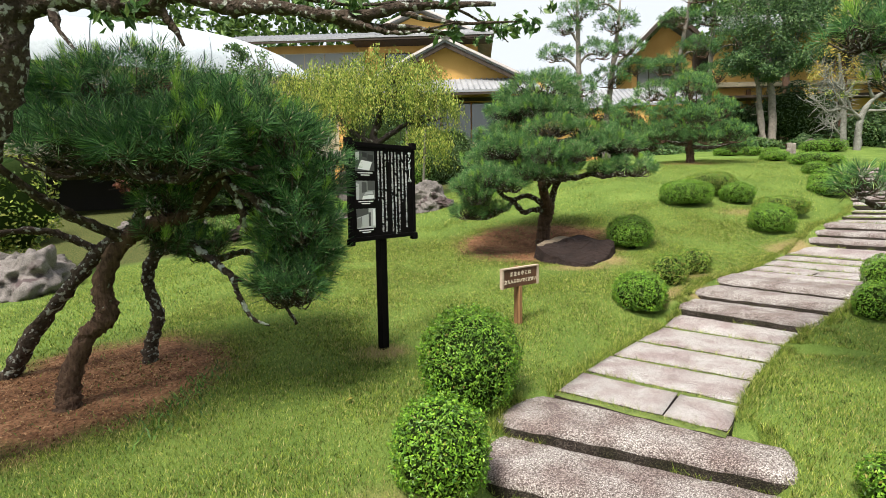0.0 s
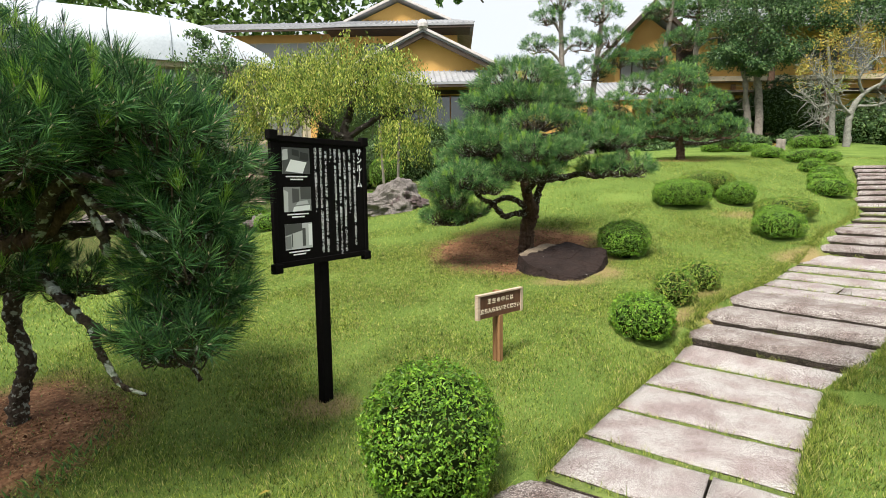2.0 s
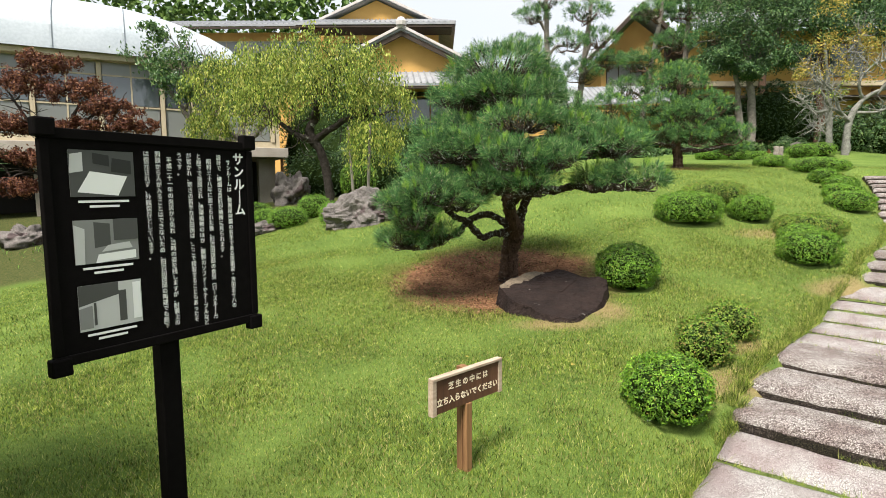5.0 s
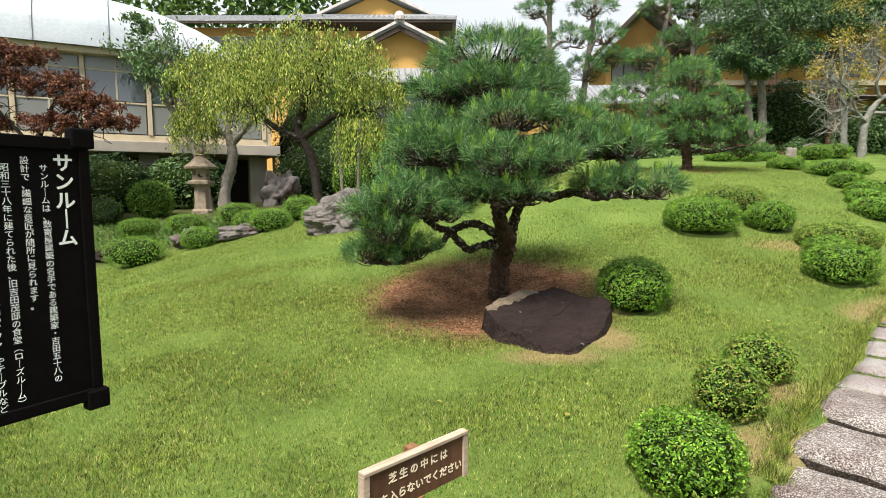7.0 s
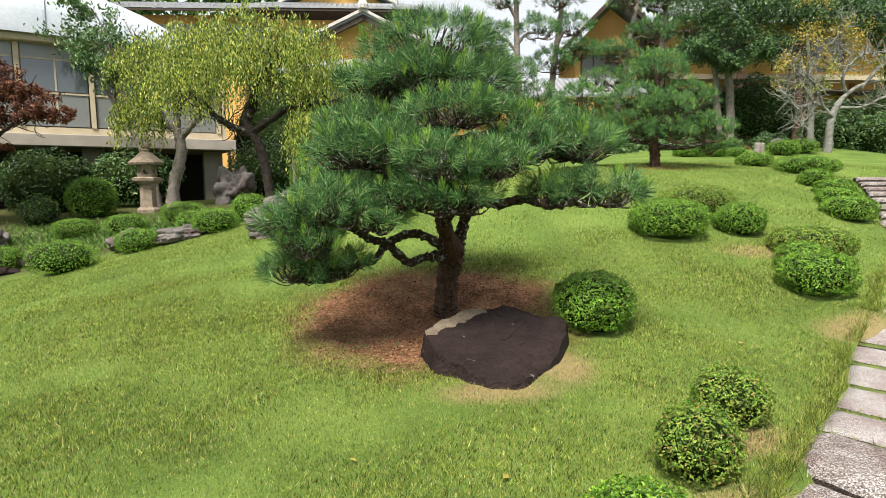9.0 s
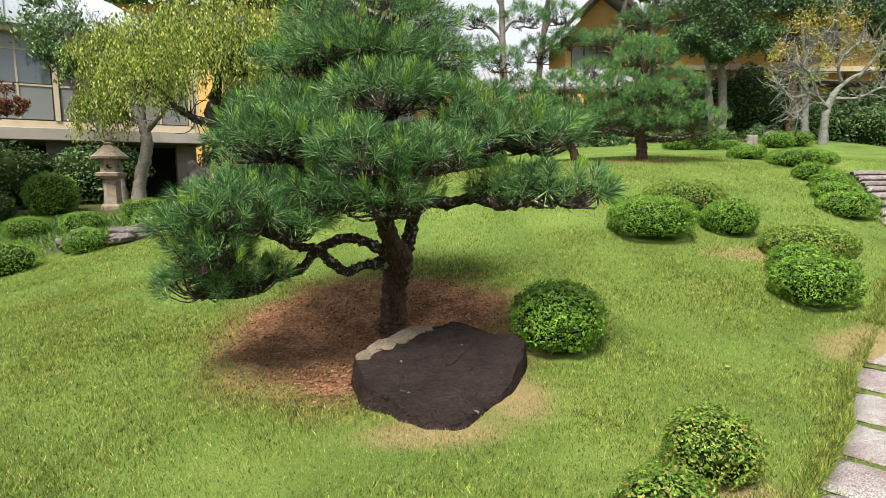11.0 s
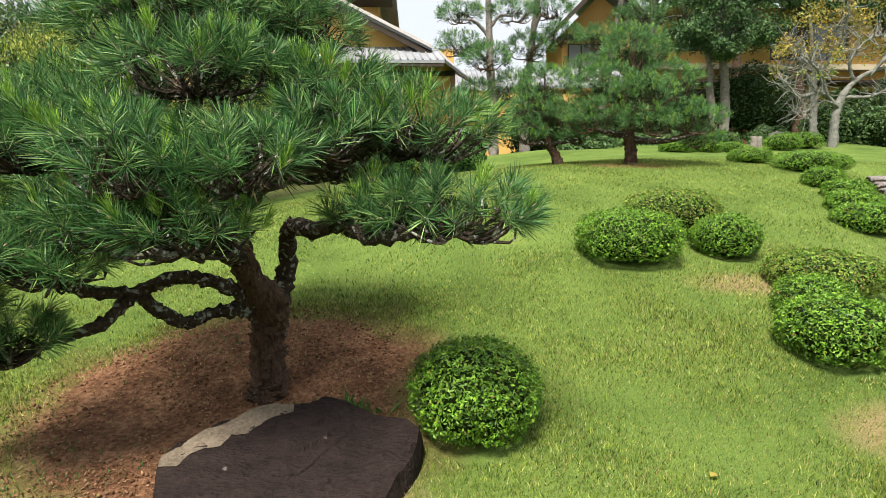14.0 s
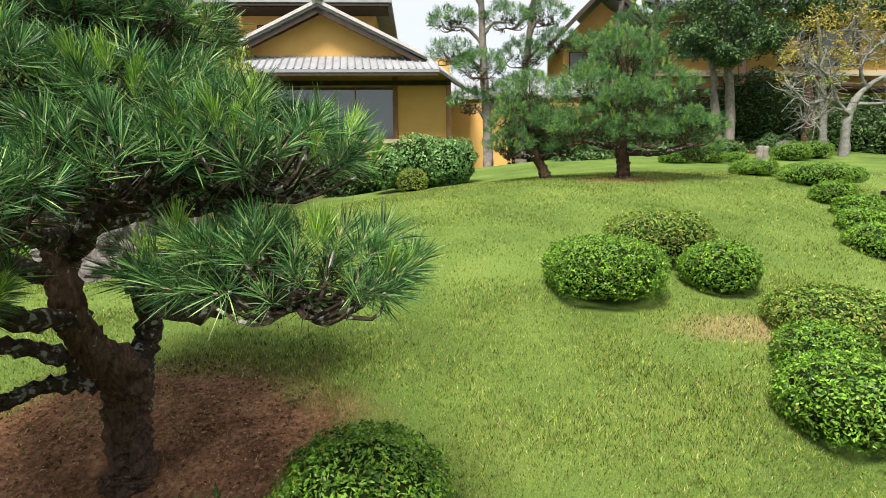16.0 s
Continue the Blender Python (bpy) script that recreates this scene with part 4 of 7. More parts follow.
# ---- broadleaf trees ----
def broadleaf(name, base, label, trunk, limbs, clumps, material, leaf, seed, per=700, bark=M_BARK, droop=None, tilt=0.9, category="tree", strand=0.0, twigs=0):
    """A tapered trunk, limbs and a crown of many leaf clumps with gaps between them."""
    rng = np.random.default_rng(seed)
    ob = thing(name, base, label, category)
    b = np.array(base)
    shift = lambda pts: [(*(np.array(p[:3]) - b), p[3]) for p in pts]  # noqa: E731
    limb("trunk", shift(trunk), bark, ob, 10, 8, 0.12)
    for p in limbs:
        limb("branch", shift(p), bark, ob, 8, 9, 0.22)
    if twigs:
        # fine crooked twigs along the outer halves of the limbs
        vs, fs, off = [], [], 0
        lines = [smooth_line(shift(p), 6) for p in limbs]
        for _ in range(twigs):
            ln = lines[rng.integers(len(lines))]
            o = ln[rng.integers(len(ln) // 3, len(ln))]
            pts, at, way = [(*o[:3], min(0.016, o[3] * 0.6))], o[:3].copy(), unit(rng.normal(0, 1, 3) + (0, 0, 0.35))
            for k in range(3):
                way = unit(way + rng.normal(0, 0.55, 3) + (0, 0, 0.12))
                at = at + way * rng.uniform(0.14, 0.34)
                pts.append((*at, 0.012 - 0.003 * k))
            tv, tf = tube(pts, 4, 2, 0.2, rng)
            vs.append(tv)
            fs += [[k + off for k in q] for q in tf]
            off += len(tv)
        bm = bmesh.new()
        bv = [bm.verts.new(q) for q in np.vstack(vs)]
        for q in fs:
            bm.faces.new([bv[k] for k in dict.fromkeys(q)])
        tagged(part("twig_growth", bm, bark, ob), kind="stuff")
    for c, r in clumps:
        k = max(6, int(per / 45))
        cen = ball_points(k, rng) * rng.uniform(0.3, 1.0, (k, 1)) * r
        pts = np.repeat(cen, per // k, 0)
        pts = pts + rng.normal(0, 0.20 * min(r), pts.shape)
        if strand:
            m = per // 16
            top = ball_points(m * 2, rng)
            top = top[top[:, 2] > -0.1][:m] * rng.uniform(0.45, 1.12, (m, 1))[: len(top[top[:, 2] > -0.1][:m])]
            fall = rng.uniform(0.25, 1.0, (len(top), 1)) * strand
            pts = np.repeat(top * r, 16, 0)
            t = np.tile(np.linspace(0, 1, 16), len(top))[:, None]
            out_ = np.repeat(unit(top * (1, 1, 0)), 16, 0)
            pts = pts + out_ * 0.25 * np.sqrt(t) - np.array([[0, 0, 1.0]]) * t * np.repeat(fall, 16, 0) + rng.normal(0, 0.035, pts.shape)
        nrm = unit(pts + (0, 0, 0.5 * r[2]))
        v, f = leaf_mesh(pts + np.array(c) - b, nrm, leaf, leaf * 0.42, rng, tilt, droop)
        tagged(link_mesh("leaf_clump", v, f, material, ob), kind="stuff")
    return ob


g = ground_z(-3.3, 14.6)
broadleaf("weeping_tree", (-3.3, 14.6, g), "weeping cherry with yellow-green drooping leaves and twisted dark trunk",
          [(-2.95, 14.6, g - 0.1, 0.13), (-3.0, 14.6, 1.7, 0.115), (-3.15, 14.6, 2.4, 0.11), (-3.45, 14.6, 3.0, 0.12), (-3.25, 14.6, 3.5, 0.09), (-3.4, 14.6, 4.3, 0.05)],
          [[(-3.3, 14.6, 2.7, 0.1), (-3.9, 14.3, 3.0, 0.07), (-4.5, 14.2, 3.6, 0.04)], [(-3.3, 14.6, 2.8, 0.1), (-2.4, 14.4, 3.3, 0.06), (-1.7, 14.3, 3.4, 0.03)], [(-3.4, 14.6, 3.3, 0.08), (-2.9, 14.1, 4.0, 0.05), (-2.4, 13.9, 4.4, 0.02)]],
          [((-3.1, 14.5, 4.95), (1.2, 1.1, 0.65)), ((-2.2, 14.3, 4.6), (1.0, 1.0, 0.6)), ((-4.0, 14.3, 4.6), (1.0, 1.0, 0.65)), ((-1.5, 14.3, 3.9), (0.7, 0.8, 0.6)), ((-4.6, 14.3, 3.9), (0.7, 0.8, 0.6)), ((-2.8, 13.8, 4.2), (1.0, 0.7, 0.5)), ((-1.75, 13.9, 2.9), (0.6, 0.6, 0.35))],
          M_WEEP, 0.085, 31, 3600, M_BARK_DARK, (0, 0, -0.9), strand=1.15, twigs=70)
g = ground_z(-6.4, 17.5)
broadleaf("weeping_tree", (-6.4, 17.5, g), "weeping tree with a pale leaning trunk and yellow-green leaves",
          [(-6.45, 17.5, g - 0.1, 0.2), (-6.35, 17.5, 1.6, 0.16), (-6.1, 17.5, 2.5, 0.15), (-6.2, 17.5, 3.2, 0.11), (-6.0, 17.5, 4.2, 0.06)],
          [[(-6.15, 17.5, 2.8, 0.09), (-5.6, 17.3, 3.3, 0.06), (-5.2, 17.3, 3.9, 0.03)], [(-6.15, 17.5, 3.0, 0.09), (-6.8, 17.3, 3.5, 0.06), (-7.2, 17.3, 4.0, 0.03)]],
          [((-5.9, 17.4, 5.3), (1.1, 1.1, 0.7)), ((-6.8, 17.2, 4.8), (0.8, 0.9, 0.6)), ((-5.0, 17.2, 4.9), (0.9, 0.9, 0.7)), ((-6.1, 16.8, 4.1), (1.0, 0.7, 0.6)), ((-7.0, 17.0, 3.5), (0.5, 0.6, 0.45))],
          M_WEEP, 0.095, 32, 3000, M_BARK_PALE, (0, 0, -0.9), strand=1.1, twigs=60)
g = ground_z(-7.6, 18.6)
broadleaf("broadleaf_tree", (-7.6, 18.6, g), "leaning evergreen tree with glossy leaves before the sunroom",
          [(-7.2, 18.4, g - 0.1, 0.13), (-7.5, 18.4, 2.4, 0.11), (-8.2, 18.3, 3.9, 0.08), (-8.9, 18.2, 5.0, 0.05), (-9.4, 18.2, 5.8, 0.02)],
          [[(-8.0, 18.3, 3.5, 0.06), (-8.1, 18.1, 4.8, 0.04), (-8.2, 18.1, 5.8, 0.02)], [(-8.3, 18.3, 4.0, 0.06), (-7.6, 18.0, 5.0, 0.03), (-7.4, 18, 5.6, 0.02)]],
          [((-9.2, 18.1, 5.6), (0.9, 0.8, 0.7)), ((-8.3, 18.0, 5.9), (0.8, 0.8, 0.7)), ((-7.5, 18.0, 5.5), (0.7, 0.8, 0.6)), ((-8.6, 17.8, 5.0), (0.7, 0.6, 0.5)), ((-9.0, 18.1, 6.4), (0.5, 0.5, 0.4)), ((-8.0, 17.8, 4.6), (0.5, 0.5, 0.5))],
          M_BROAD, 0.14, 33, 620, M_BARK_PALE, (0, 0, -0.45), twigs=80)
g = ground_z(-10.6, 15.6)
broadleaf("maple_tree", (-10.6, 15.6, g), "spreading maple with red-brown foliage and a mottled trunk",
          [(-10.75, 15.6, g - 0.1, 0.16), (-10.6, 15.6, 1.3, 0.12), (-10.75, 15.55, 2.2, 0.10), (-10.4, 15.5, 3.0, 0.07), (-9.9, 15.5, 3.9, 0.03)],
          [[(-10.7, 15.5, 2.0, 0.06), (-9.9, 15.3, 2.4, 0.05), (-9.2, 15.2, 2.9, 0.035), (-8.4, 15.2, 3.2, 0.015)], [(-10.6, 15.5, 2.6, 0.06), (-11.2, 15.3, 3.4, 0.04), (-11.7, 15.3, 4.2, 0.02)],
           [(-10.7, 15.5, 1.9, 0.05), (-11.3, 15.2, 2.0, 0.035), (-11.8, 15.1, 1.8, 0.02)], [(-10.2, 15.5, 3.2, 0.05), (-9.5, 15.3, 3.5, 0.035), (-8.9, 15.3, 3.9, 0.02)]],
          [((-10.0, 15.4, 4.2), (1.2, 0.9, 0.32)), ((-9.0, 15.3, 3.75), (1.1, 0.8, 0.26)), ((-8.5, 15.2, 3.25), (0.8, 0.7, 0.22)), ((-11.2, 15.3, 4.4), (1.1, 0.8, 0.35)), ((-9.7, 15.1, 3.2), (0.9, 0.7, 0.26)), ((-11.0, 15.1, 2.4), (1.0, 0.7, 0.25)),
           ((-9.8, 15.0, 2.45), (0.8, 0.6, 0.18)), ((-11.4, 15.1, 1.6), (0.7, 0.6, 0.25)), ((-10.6, 15.3, 4.9), (0.9, 0.7, 0.28)), ((-11.6, 15.2, 3.3), (0.9, 0.7, 0.3))],
          M_MAPLE, 0.10, 34, 2600, M_BARK_DARK, twigs=90)
g = ground_z(13.04, 22.8)
broadleaf("broadleaf_tree", (13.04, 23.6, g), "tall dark evergreen tree with twin pale trunks",
          [(13.1, 23.6, g - 0.1, 0.18), (13.0, 23.6, 5.0, 0.15), (12.8, 23.6, 6.4, 0.13), (12.7, 23.6, 8.5, 0.09), (12.6, 23.6, 10.5, 0.04)],
          [[(12.75, 23.6, g - 0.1, 0.14), (12.5, 23.6, 4.6, 0.12), (12.2, 23.5, 6.2, 0.08), (11.5, 23.4, 7.2, 0.03)], [(12.8, 23.6, 6.2, 0.12), (13.6, 23.4, 7.4, 0.07), (14.2, 23.4, 8.4, 0.03)], [(12.8, 23.6, 6.8, 0.12), (12.0, 23.4, 8.0, 0.07), (11.4, 23.4, 9.0, 0.03)]],
          [((12.7, 23.3, 9.8), (1.7, 1.3, 1.1)), ((11.5, 23.2, 8.4), (1.3, 1.1, 0.9)), ((14.0, 23.2, 8.6), (1.4, 1.1, 1.0)), ((12.7, 22.9, 7.6), (1.5, 1.0, 0.9)), ((11.3, 23.0, 6.7), (1.0, 0.9, 0.6)), ((13.9, 22.9, 6.7), (1.2, 0.9, 0.6)), ((12.6, 23.2, 11.2), (1.3, 1.1, 0.8)), ((12.6, 22.9, 6.2), (0.9, 0.8, 0.4))],
          M_EVERGREEN, 0.12, 35, 3600, M_BARK_PALE, twigs=120)
g = ground_z(14.2, 20.5)
broadleaf("autumn_tree", (14.2, 20.5, g), "slender tree with yellow turning leaves",
          [(14.25, 20.5, g - 0.1, 0.12), (14.2, 20.5, 4.0, 0.10), (14.0, 20.4, 5.2, 0.07), (13.8, 20.4, 6.6, 0.03)],
          [[(14.1, 20.4, 4.6, 0.06), (14.7, 20.2, 5.8, 0.03), (14.9, 20.2, 7.0, 0.02)], [(14.1, 20.4, 4.4, 0.06), (13.4, 20.2, 5.2, 0.03), (13.0, 20.2, 5.8, 0.02)]],
          [((13.6, 20.2, 6.2), (1.0, 0.8, 0.9)), ((14.6, 20.2, 6.9), (1.0, 0.8, 1.0)), ((13.0, 20.1, 5.4), (0.7, 0.7, 0.6)), ((15.2, 20.2, 6.2), (0.8, 0.7, 0.8)), ((14.2, 20.0, 5.4), (0.7, 0.6, 0.5)), ((14.1, 20.2, 8.0), (1.0, 0.8, 0.8))],
          M_YELLOW, 0.10, 36, 560, M_BARK_GREY, twigs=120)
g = ground_z(14.2, 19.3)
broadleaf("plum_tree", (14.2, 19.3, g), "old plum tree with bare lichen-grey crooked branches",
          [(14.0, 19.3, g - 0.1, 0.13), (14.05, 19.3, 3.5, 0.11), (14.3, 19.3, 4.2, 0.09), (14.9, 19.2, 4.7, 0.06), (15.8, 19.2, 4.9, 0.03)],
          [[(14.1, 19.3, 3.7, 0.08), (13.4, 19.1, 4.1, 0.06), (12.8, 19.1, 4.0, 0.04), (12.2, 19.0, 4.4, 0.02)], [(13.6, 19.1, 4.0, 0.05), (13.2, 19.0, 4.7, 0.04), (12.7, 19.0, 5.0, 0.02)],
           [(14.5, 19.3, 4.4, 0.06), (14.2, 19.1, 5.0, 0.04), (14.7, 19.1, 5.6, 0.03), (15.2, 19.0, 5.7, 0.02)], [(14.9, 19.2, 4.6, 0.05), (15.4, 19.0, 5.3, 0.04), (16.2, 19.0, 5.5, 0.02)], [(14.3, 19.3, 4.0, 0.05), (14.9, 19.1, 4.0, 0.04), (15.6, 19.0, 4.3, 0.03), (16.4, 19, 4.2, 0.02)],
           [(13.3, 19.1, 4.1, 0.04), (13.0, 19.0, 3.6, 0.03), (12.6, 19.0, 3.5, 0.015)]],
          [((14.5, 19.1, 5.2), (1.4, 0.6, 0.5)), ((15.4, 19.1, 5.3), (1.0, 0.6, 0.5)), ((13.2, 19.0, 4.7), (0.9, 0.5, 0.4))], M_WEEP, 0.09, 37, 200, M_BARK_GREY, twigs=260)

for k, (x, y, z, r) in enumerate(((18.2, 27.2, 10.0, 2.3), (15.6, 27.6, 11.2, 1.9), (21.5, 26.0, 8.5, 2.2))):
    g = ground_z(x, y)
    broadleaf("broadleaf_tree", (x, y, g), "tall dark evergreen tree close to the house",
              [(x, y, g - 0.1, 0.22), (x + 0.1, y, g + 2.5, 0.18), (x - 0.1, y, z - 1, 0.12), (x, y, z + 1, 0.05)],
              [[(x, y, z - 2.2, 0.09), (x + r * 0.6, y - 0.3, z - 0.8, 0.04)], [(x, y, z - 1.8, 0.09), (x - r * 0.6, y - 0.3, z - 0.4, 0.04)]],
              [((x, y - 0.4, z + 1.0), (r * 0.7, r * 0.6, r * 0.5)), ((x + r * 0.6, y - 0.5, z), (r * 0.6, r * 0.5, r * 0.45)), ((x - r * 0.6, y - 0.5, z), (r * 0.6, r * 0.5, r * 0.45)), ((x, y - 0.9, z - 1.0), (r * 0.7, r * 0.5, r * 0.4))],
              M_EVERGREEN, 0.17, 210 + k, 2600, M_BARK, twigs=60)

# the old tree whose trunk and limb overhang the start of the path
g = ground_z(-3.5, -0.45)
over = broadleaf("overhanging_tree", (-3.5, -0.45, g), "old lichen-covered tree with a limb stretching over the path",
                 [(-3.55, -0.45, g - 0.1, 0.16), (-3.4, -0.45, 0.3, 0.13), (-3.05, -0.45, 1.1, 0.11), (-2.72, -0.42, 1.7, 0.105), (-2.62, -0.42, 2.1, 0.11), (-2.5, -0.45, 2.7, 0.08), (-2.5, -0.4, 3.4, 0.05)],
                 [[(-2.62, -0.42, 2.10, 0.06), (-2.35, -0.40, 2.19, 0.05), (-2.0, -0.40, 2.14, 0.05), (-1.80, -0.40, 2.19, 0.036), (-1.55, -0.38, 2.13, 0.038), (-1.34, -0.38, 2.12, 0.032), (-1.0, -0.35, 2.08, 0.028), (-0.72, -0.3, 2.13, 0.02), (-0.3, -0.2, 2.16, 0.01)],
                  [(-1.5, -0.38, 2.13, 0.02), (-1.3, -0.3, 2.20, 0.014), (-1.0, -0.2, 2.18, 0.01), (-0.7, -0.1, 2.22, 0.005)], [(-1.05, -0.35, 2.09, 0.02), (-0.85, -0.4, 2.0, 0.012), (-0.7, -0.42, 1.98, 0.008), (-0.5, -0.4, 2.02, 0.004)], [(-0.75, -0.3, 2.1, 0.014), (-0.5, -0.3, 2.05, 0.009), (-0.2, -0.25, 2.06, 0.004)],
                  [(-1.15, -0.36, 2.10, 0.03), (-0.92, -0.30, 2.04, 0.022), (-0.70, -0.2, 2.06, 0.014), (-0.4, -0.1, 2.02, 0.007)], [(-1.9, -0.40, 2.15, 0.03), (-1.82, -0.38, 2.04, 0.016), (-1.78, -0.38, 1.96, 0.006)],
                  [(-2.4, -0.4, 2.15, 0.03), (-2.3, -0.5, 2.02, 0.012), (-2.2, -0.55, 1.92, 0.006)],
                  # the first two limbs here climb out of view to carry the added crown
                  [(-2.5, -0.42, 2.8, 0.06), (-3.0, -0.9, 3.5, 0.045), (-4.0, -1.3, 3.9, 0.03), (-5.2, -1.2, 4.2, 0.012)], [(-2.5, -0.40, 3.2, 0.05), (-3.2, -0.6, 3.9, 0.035), (-4.3, -0.3, 4.2, 0.012)], [(-0.9, -0.33, 2.10, 0.02), (-0.6, 0.2, 2.3, 0.012), (-0.3, 0.9, 2.36, 0.007), (-0.15, 1.2, 2.33, 0.004)]],
                 [((-0.45, -0.15, 2.06), (0.26, 0.2, 0.09)), ((-0.15, -0.1, 2.08), (0.2, 0.2, 0.08)), ((-1.2, -0.36, 2.16), (0.35, 0.15, 0.07)), ((-2.05, -0.42, 2.10), (0.25, 0.15, 0.1)), ((-0.2, 1.05, 2.34), (0.22, 0.25, 0.07)), ((-0.7, -0.3, 2.17), (0.3, 0.2, 0.07))],
                 M_BROAD, 0.07, 38, 60, M_BARK_LICHEN, (0, 0, -0.3))

# unseen crown clumps, added above the view to shade the leaning pine's soil bed
rng = np.random.default_rng(381)
for c, r in (((-3.2, -1.1, 4.0), (1.4, 1.3, 0.6)), ((-4.3, -0.3, 4.1), (1.3, 1.2, 0.6)), ((-5.2, -1.0, 4.2), (1.2, 1.1, 0.5)), ((-4.2, -1.8, 3.8), (1.2, 1.0, 0.5))):
    q = ball_points(2100, rng) * rng.uniform(0.3, 1.0, (2100, 1)) * r
    v, f = leaf_mesh(q + np.array(c) - np.array(over.matrix_world.translation), unit(q + (0, 0, 0.5)), 0.085, 0.04, rng, 0.8)
    tagged(link_mesh("leaf_clump", v, f, M_BROAD, over), kind="stuff")

gz = ground_z(3.6, 0.3)
pine("roadside_pine", (3.6, 0.3, gz - 0.03), "pine beside the steps with branches reaching over the grass",
     [(3.7, 0.3, gz - 0.06, 0.11), (3.6, 0.3, 0.6, 0.09), (3.4, 0.35, 1.3, 0.075), (3.3, 0.4, 2.0, 0.06), (3.3, 0.4, 2.8, 0.03)],
     [[(3.5, 0.32, 1.0, 0.05), (2.8, 0.38, 1.05, 0.035), (2.3, 0.4, 1.12, 0.025), (1.98, 0.4, 1.13, 0.018), (1.85, 0.4, 1.18, 0.01)], [(3.35, 0.38, 1.7, 0.05), (2.7, 0.45, 1.95, 0.03), (2.1, 0.5, 2.1, 0.015)]],
     [((1.92, 0.42, 1.26), (0.17, 0.2, 0.10)), ((2.3, 0.42, 1.25), (0.25, 0.25, 0.14)), ((1.98, 0.6, 2.16), (0.3, 0.25, 0.14)), ((2.35, 0.5, 2.1), (0.35, 0.35, 0.2)), ((2.9, 0.4, 2.5), (0.5, 0.5, 0.3)), ((2.2, 0.55, 1.9), (0.24, 0.25, 0.14))], 41, length=0.11)

# ---- rocks ----
def boulder():
    """A slab-like boulder: its back stands up, its broad face falls towards the steps."""
    cx, cy = 1.10, 5.22
    g0 = ground_z(cx, cy)
    ob = thing("boulder", (cx, cy, g0 - 0.05), "large dark brown boulder with a pale skin along its upper edge", "rock")
    rim = ((0.0, 0.52), (24, 0.68), (60, 0.56), (100, 0.50), (140, 0.54), (170, 0.62), (197, 0.58), (225, 0.49), (255, 0.54), (272, 0.57), (300, 0.45), (330, 0.44), (360, 0.52))

    def reach(a):
        a = math.degrees(a) % 360
        for (a0, r0), (a1, r1) in zip(rim[:-1], rim[1:]):
            if a0 <= a <= a1:
                return r0 + (r1 - r0) * (a - a0) / (a1 - a0)

    def face(x, y):
        return 0.05 + 0.145 + 0.325 * y - 0.05 * x + 0.022 * noise.fractal(Vector((x * 2.4, y * 2.4, 3.0)), 0.7, 2.2, 7) - 0.04 * abs(noise.noise((x * 3.1 + 1.2 * y, y * 2.0, 7.0))) + 0.010 * math.floor(3 * noise.noise((x * 2.6 + y, y * 3.4 - x, 4.0)))

    n, m = 150, 40
    bm = bmesh.new()
    rings = []
    for j in range(m + 1):
        u = j / m
        ring = []
        for i in range(n):
            a = 2 * math.pi * i / n
            r = reach(a) * (1 + 0.05 * noise.noise((math.cos(a) * 3, math.sin(a) * 3, 1.0)))
            if u < 0.7:
                k = u / 0.7 * 0.93
                x, y = k * r * math.cos(a), k * r * math.sin(a)
                z = face(x, y)
            else:
                w = (u - 0.7) / 0.3
                k = 0.93 + 0.07 * math.sin(w * math.pi / 2) + 0.02 * noise.noise((a * 5, w * 3, 2))
                x, y = k * r * math.cos(a), k * r * math.sin(a)
                top = face(0.93 * r * math.cos(a), 0.93 * r * math.sin(a))
                z = top * (1 - w) - 0.10 * w + 0.02 * (1 - w) * noise.noise((x * 9, y * 9, w * 2))
            ring.append(bm.verts.new((x, y, z)))
        rings.append(ring)
    for j in range(m):
        for i in range(n):
            q = (i + 1) % n
            f = bm.faces.new((rings[j][i], rings[j][q], rings[j + 1][q], rings[j + 1][i])) if j else bm.faces.new((rings[0][i], rings[1][q], rings[1][i]))
            f.smooth = False
    part("stone", bm, M_ROCK, ob)
    bm = bmesh.new()
    n, m = 26, 6
    for i in range(n + 1):
        a = radians(176 - 78 * i / n)
        for j in range(m + 1):
            k = 0.928 - (0.30 + 0.14 * noise.fractal(Vector((i * 0.13, 3.3, 0)), 0.9, 2.0, 3)) * (1 - abs(i / n - 0.45)) * j / m
            r = reach(a) * (1 + 0.05 * noise.noise((math.cos(a) * 3, math.sin(a) * 3, 1.0))) * k
            x, y = r * math.cos(a), r * math.sin(a)
            bm.verts.new((x, y, face(x, y) + 0.004))
    bm.verts.ensure_lookup_table()
    for i in range(n):
        for j in range(m):
            q = i * (m + 1) + j
            bm.faces.new((bm.verts[q], bm.verts[q + 1], bm.verts[q + m + 2], bm.verts[q + m + 1])).smooth = True
    bmesh.ops.recalc_face_normals(bm, faces=bm.faces)
    part("pale_skin", bm, M_ROCK_TOP, ob, "pale sandy weathered skin")
    return ob


boulder()


def stone(x, y, r, seed, label, material=M_ROCK_GREY, rough=0.3, name="garden_rock"):
    ob = lump(name, material, None, r, seed, rough, 5, smooth=True, scale=1.1)
    ob.matrix_world = pose(x, y, ground_z(x, y) + r[2] * 0.35, 0, 0, seed * 40)
    return tagged(ob, label, "rock")


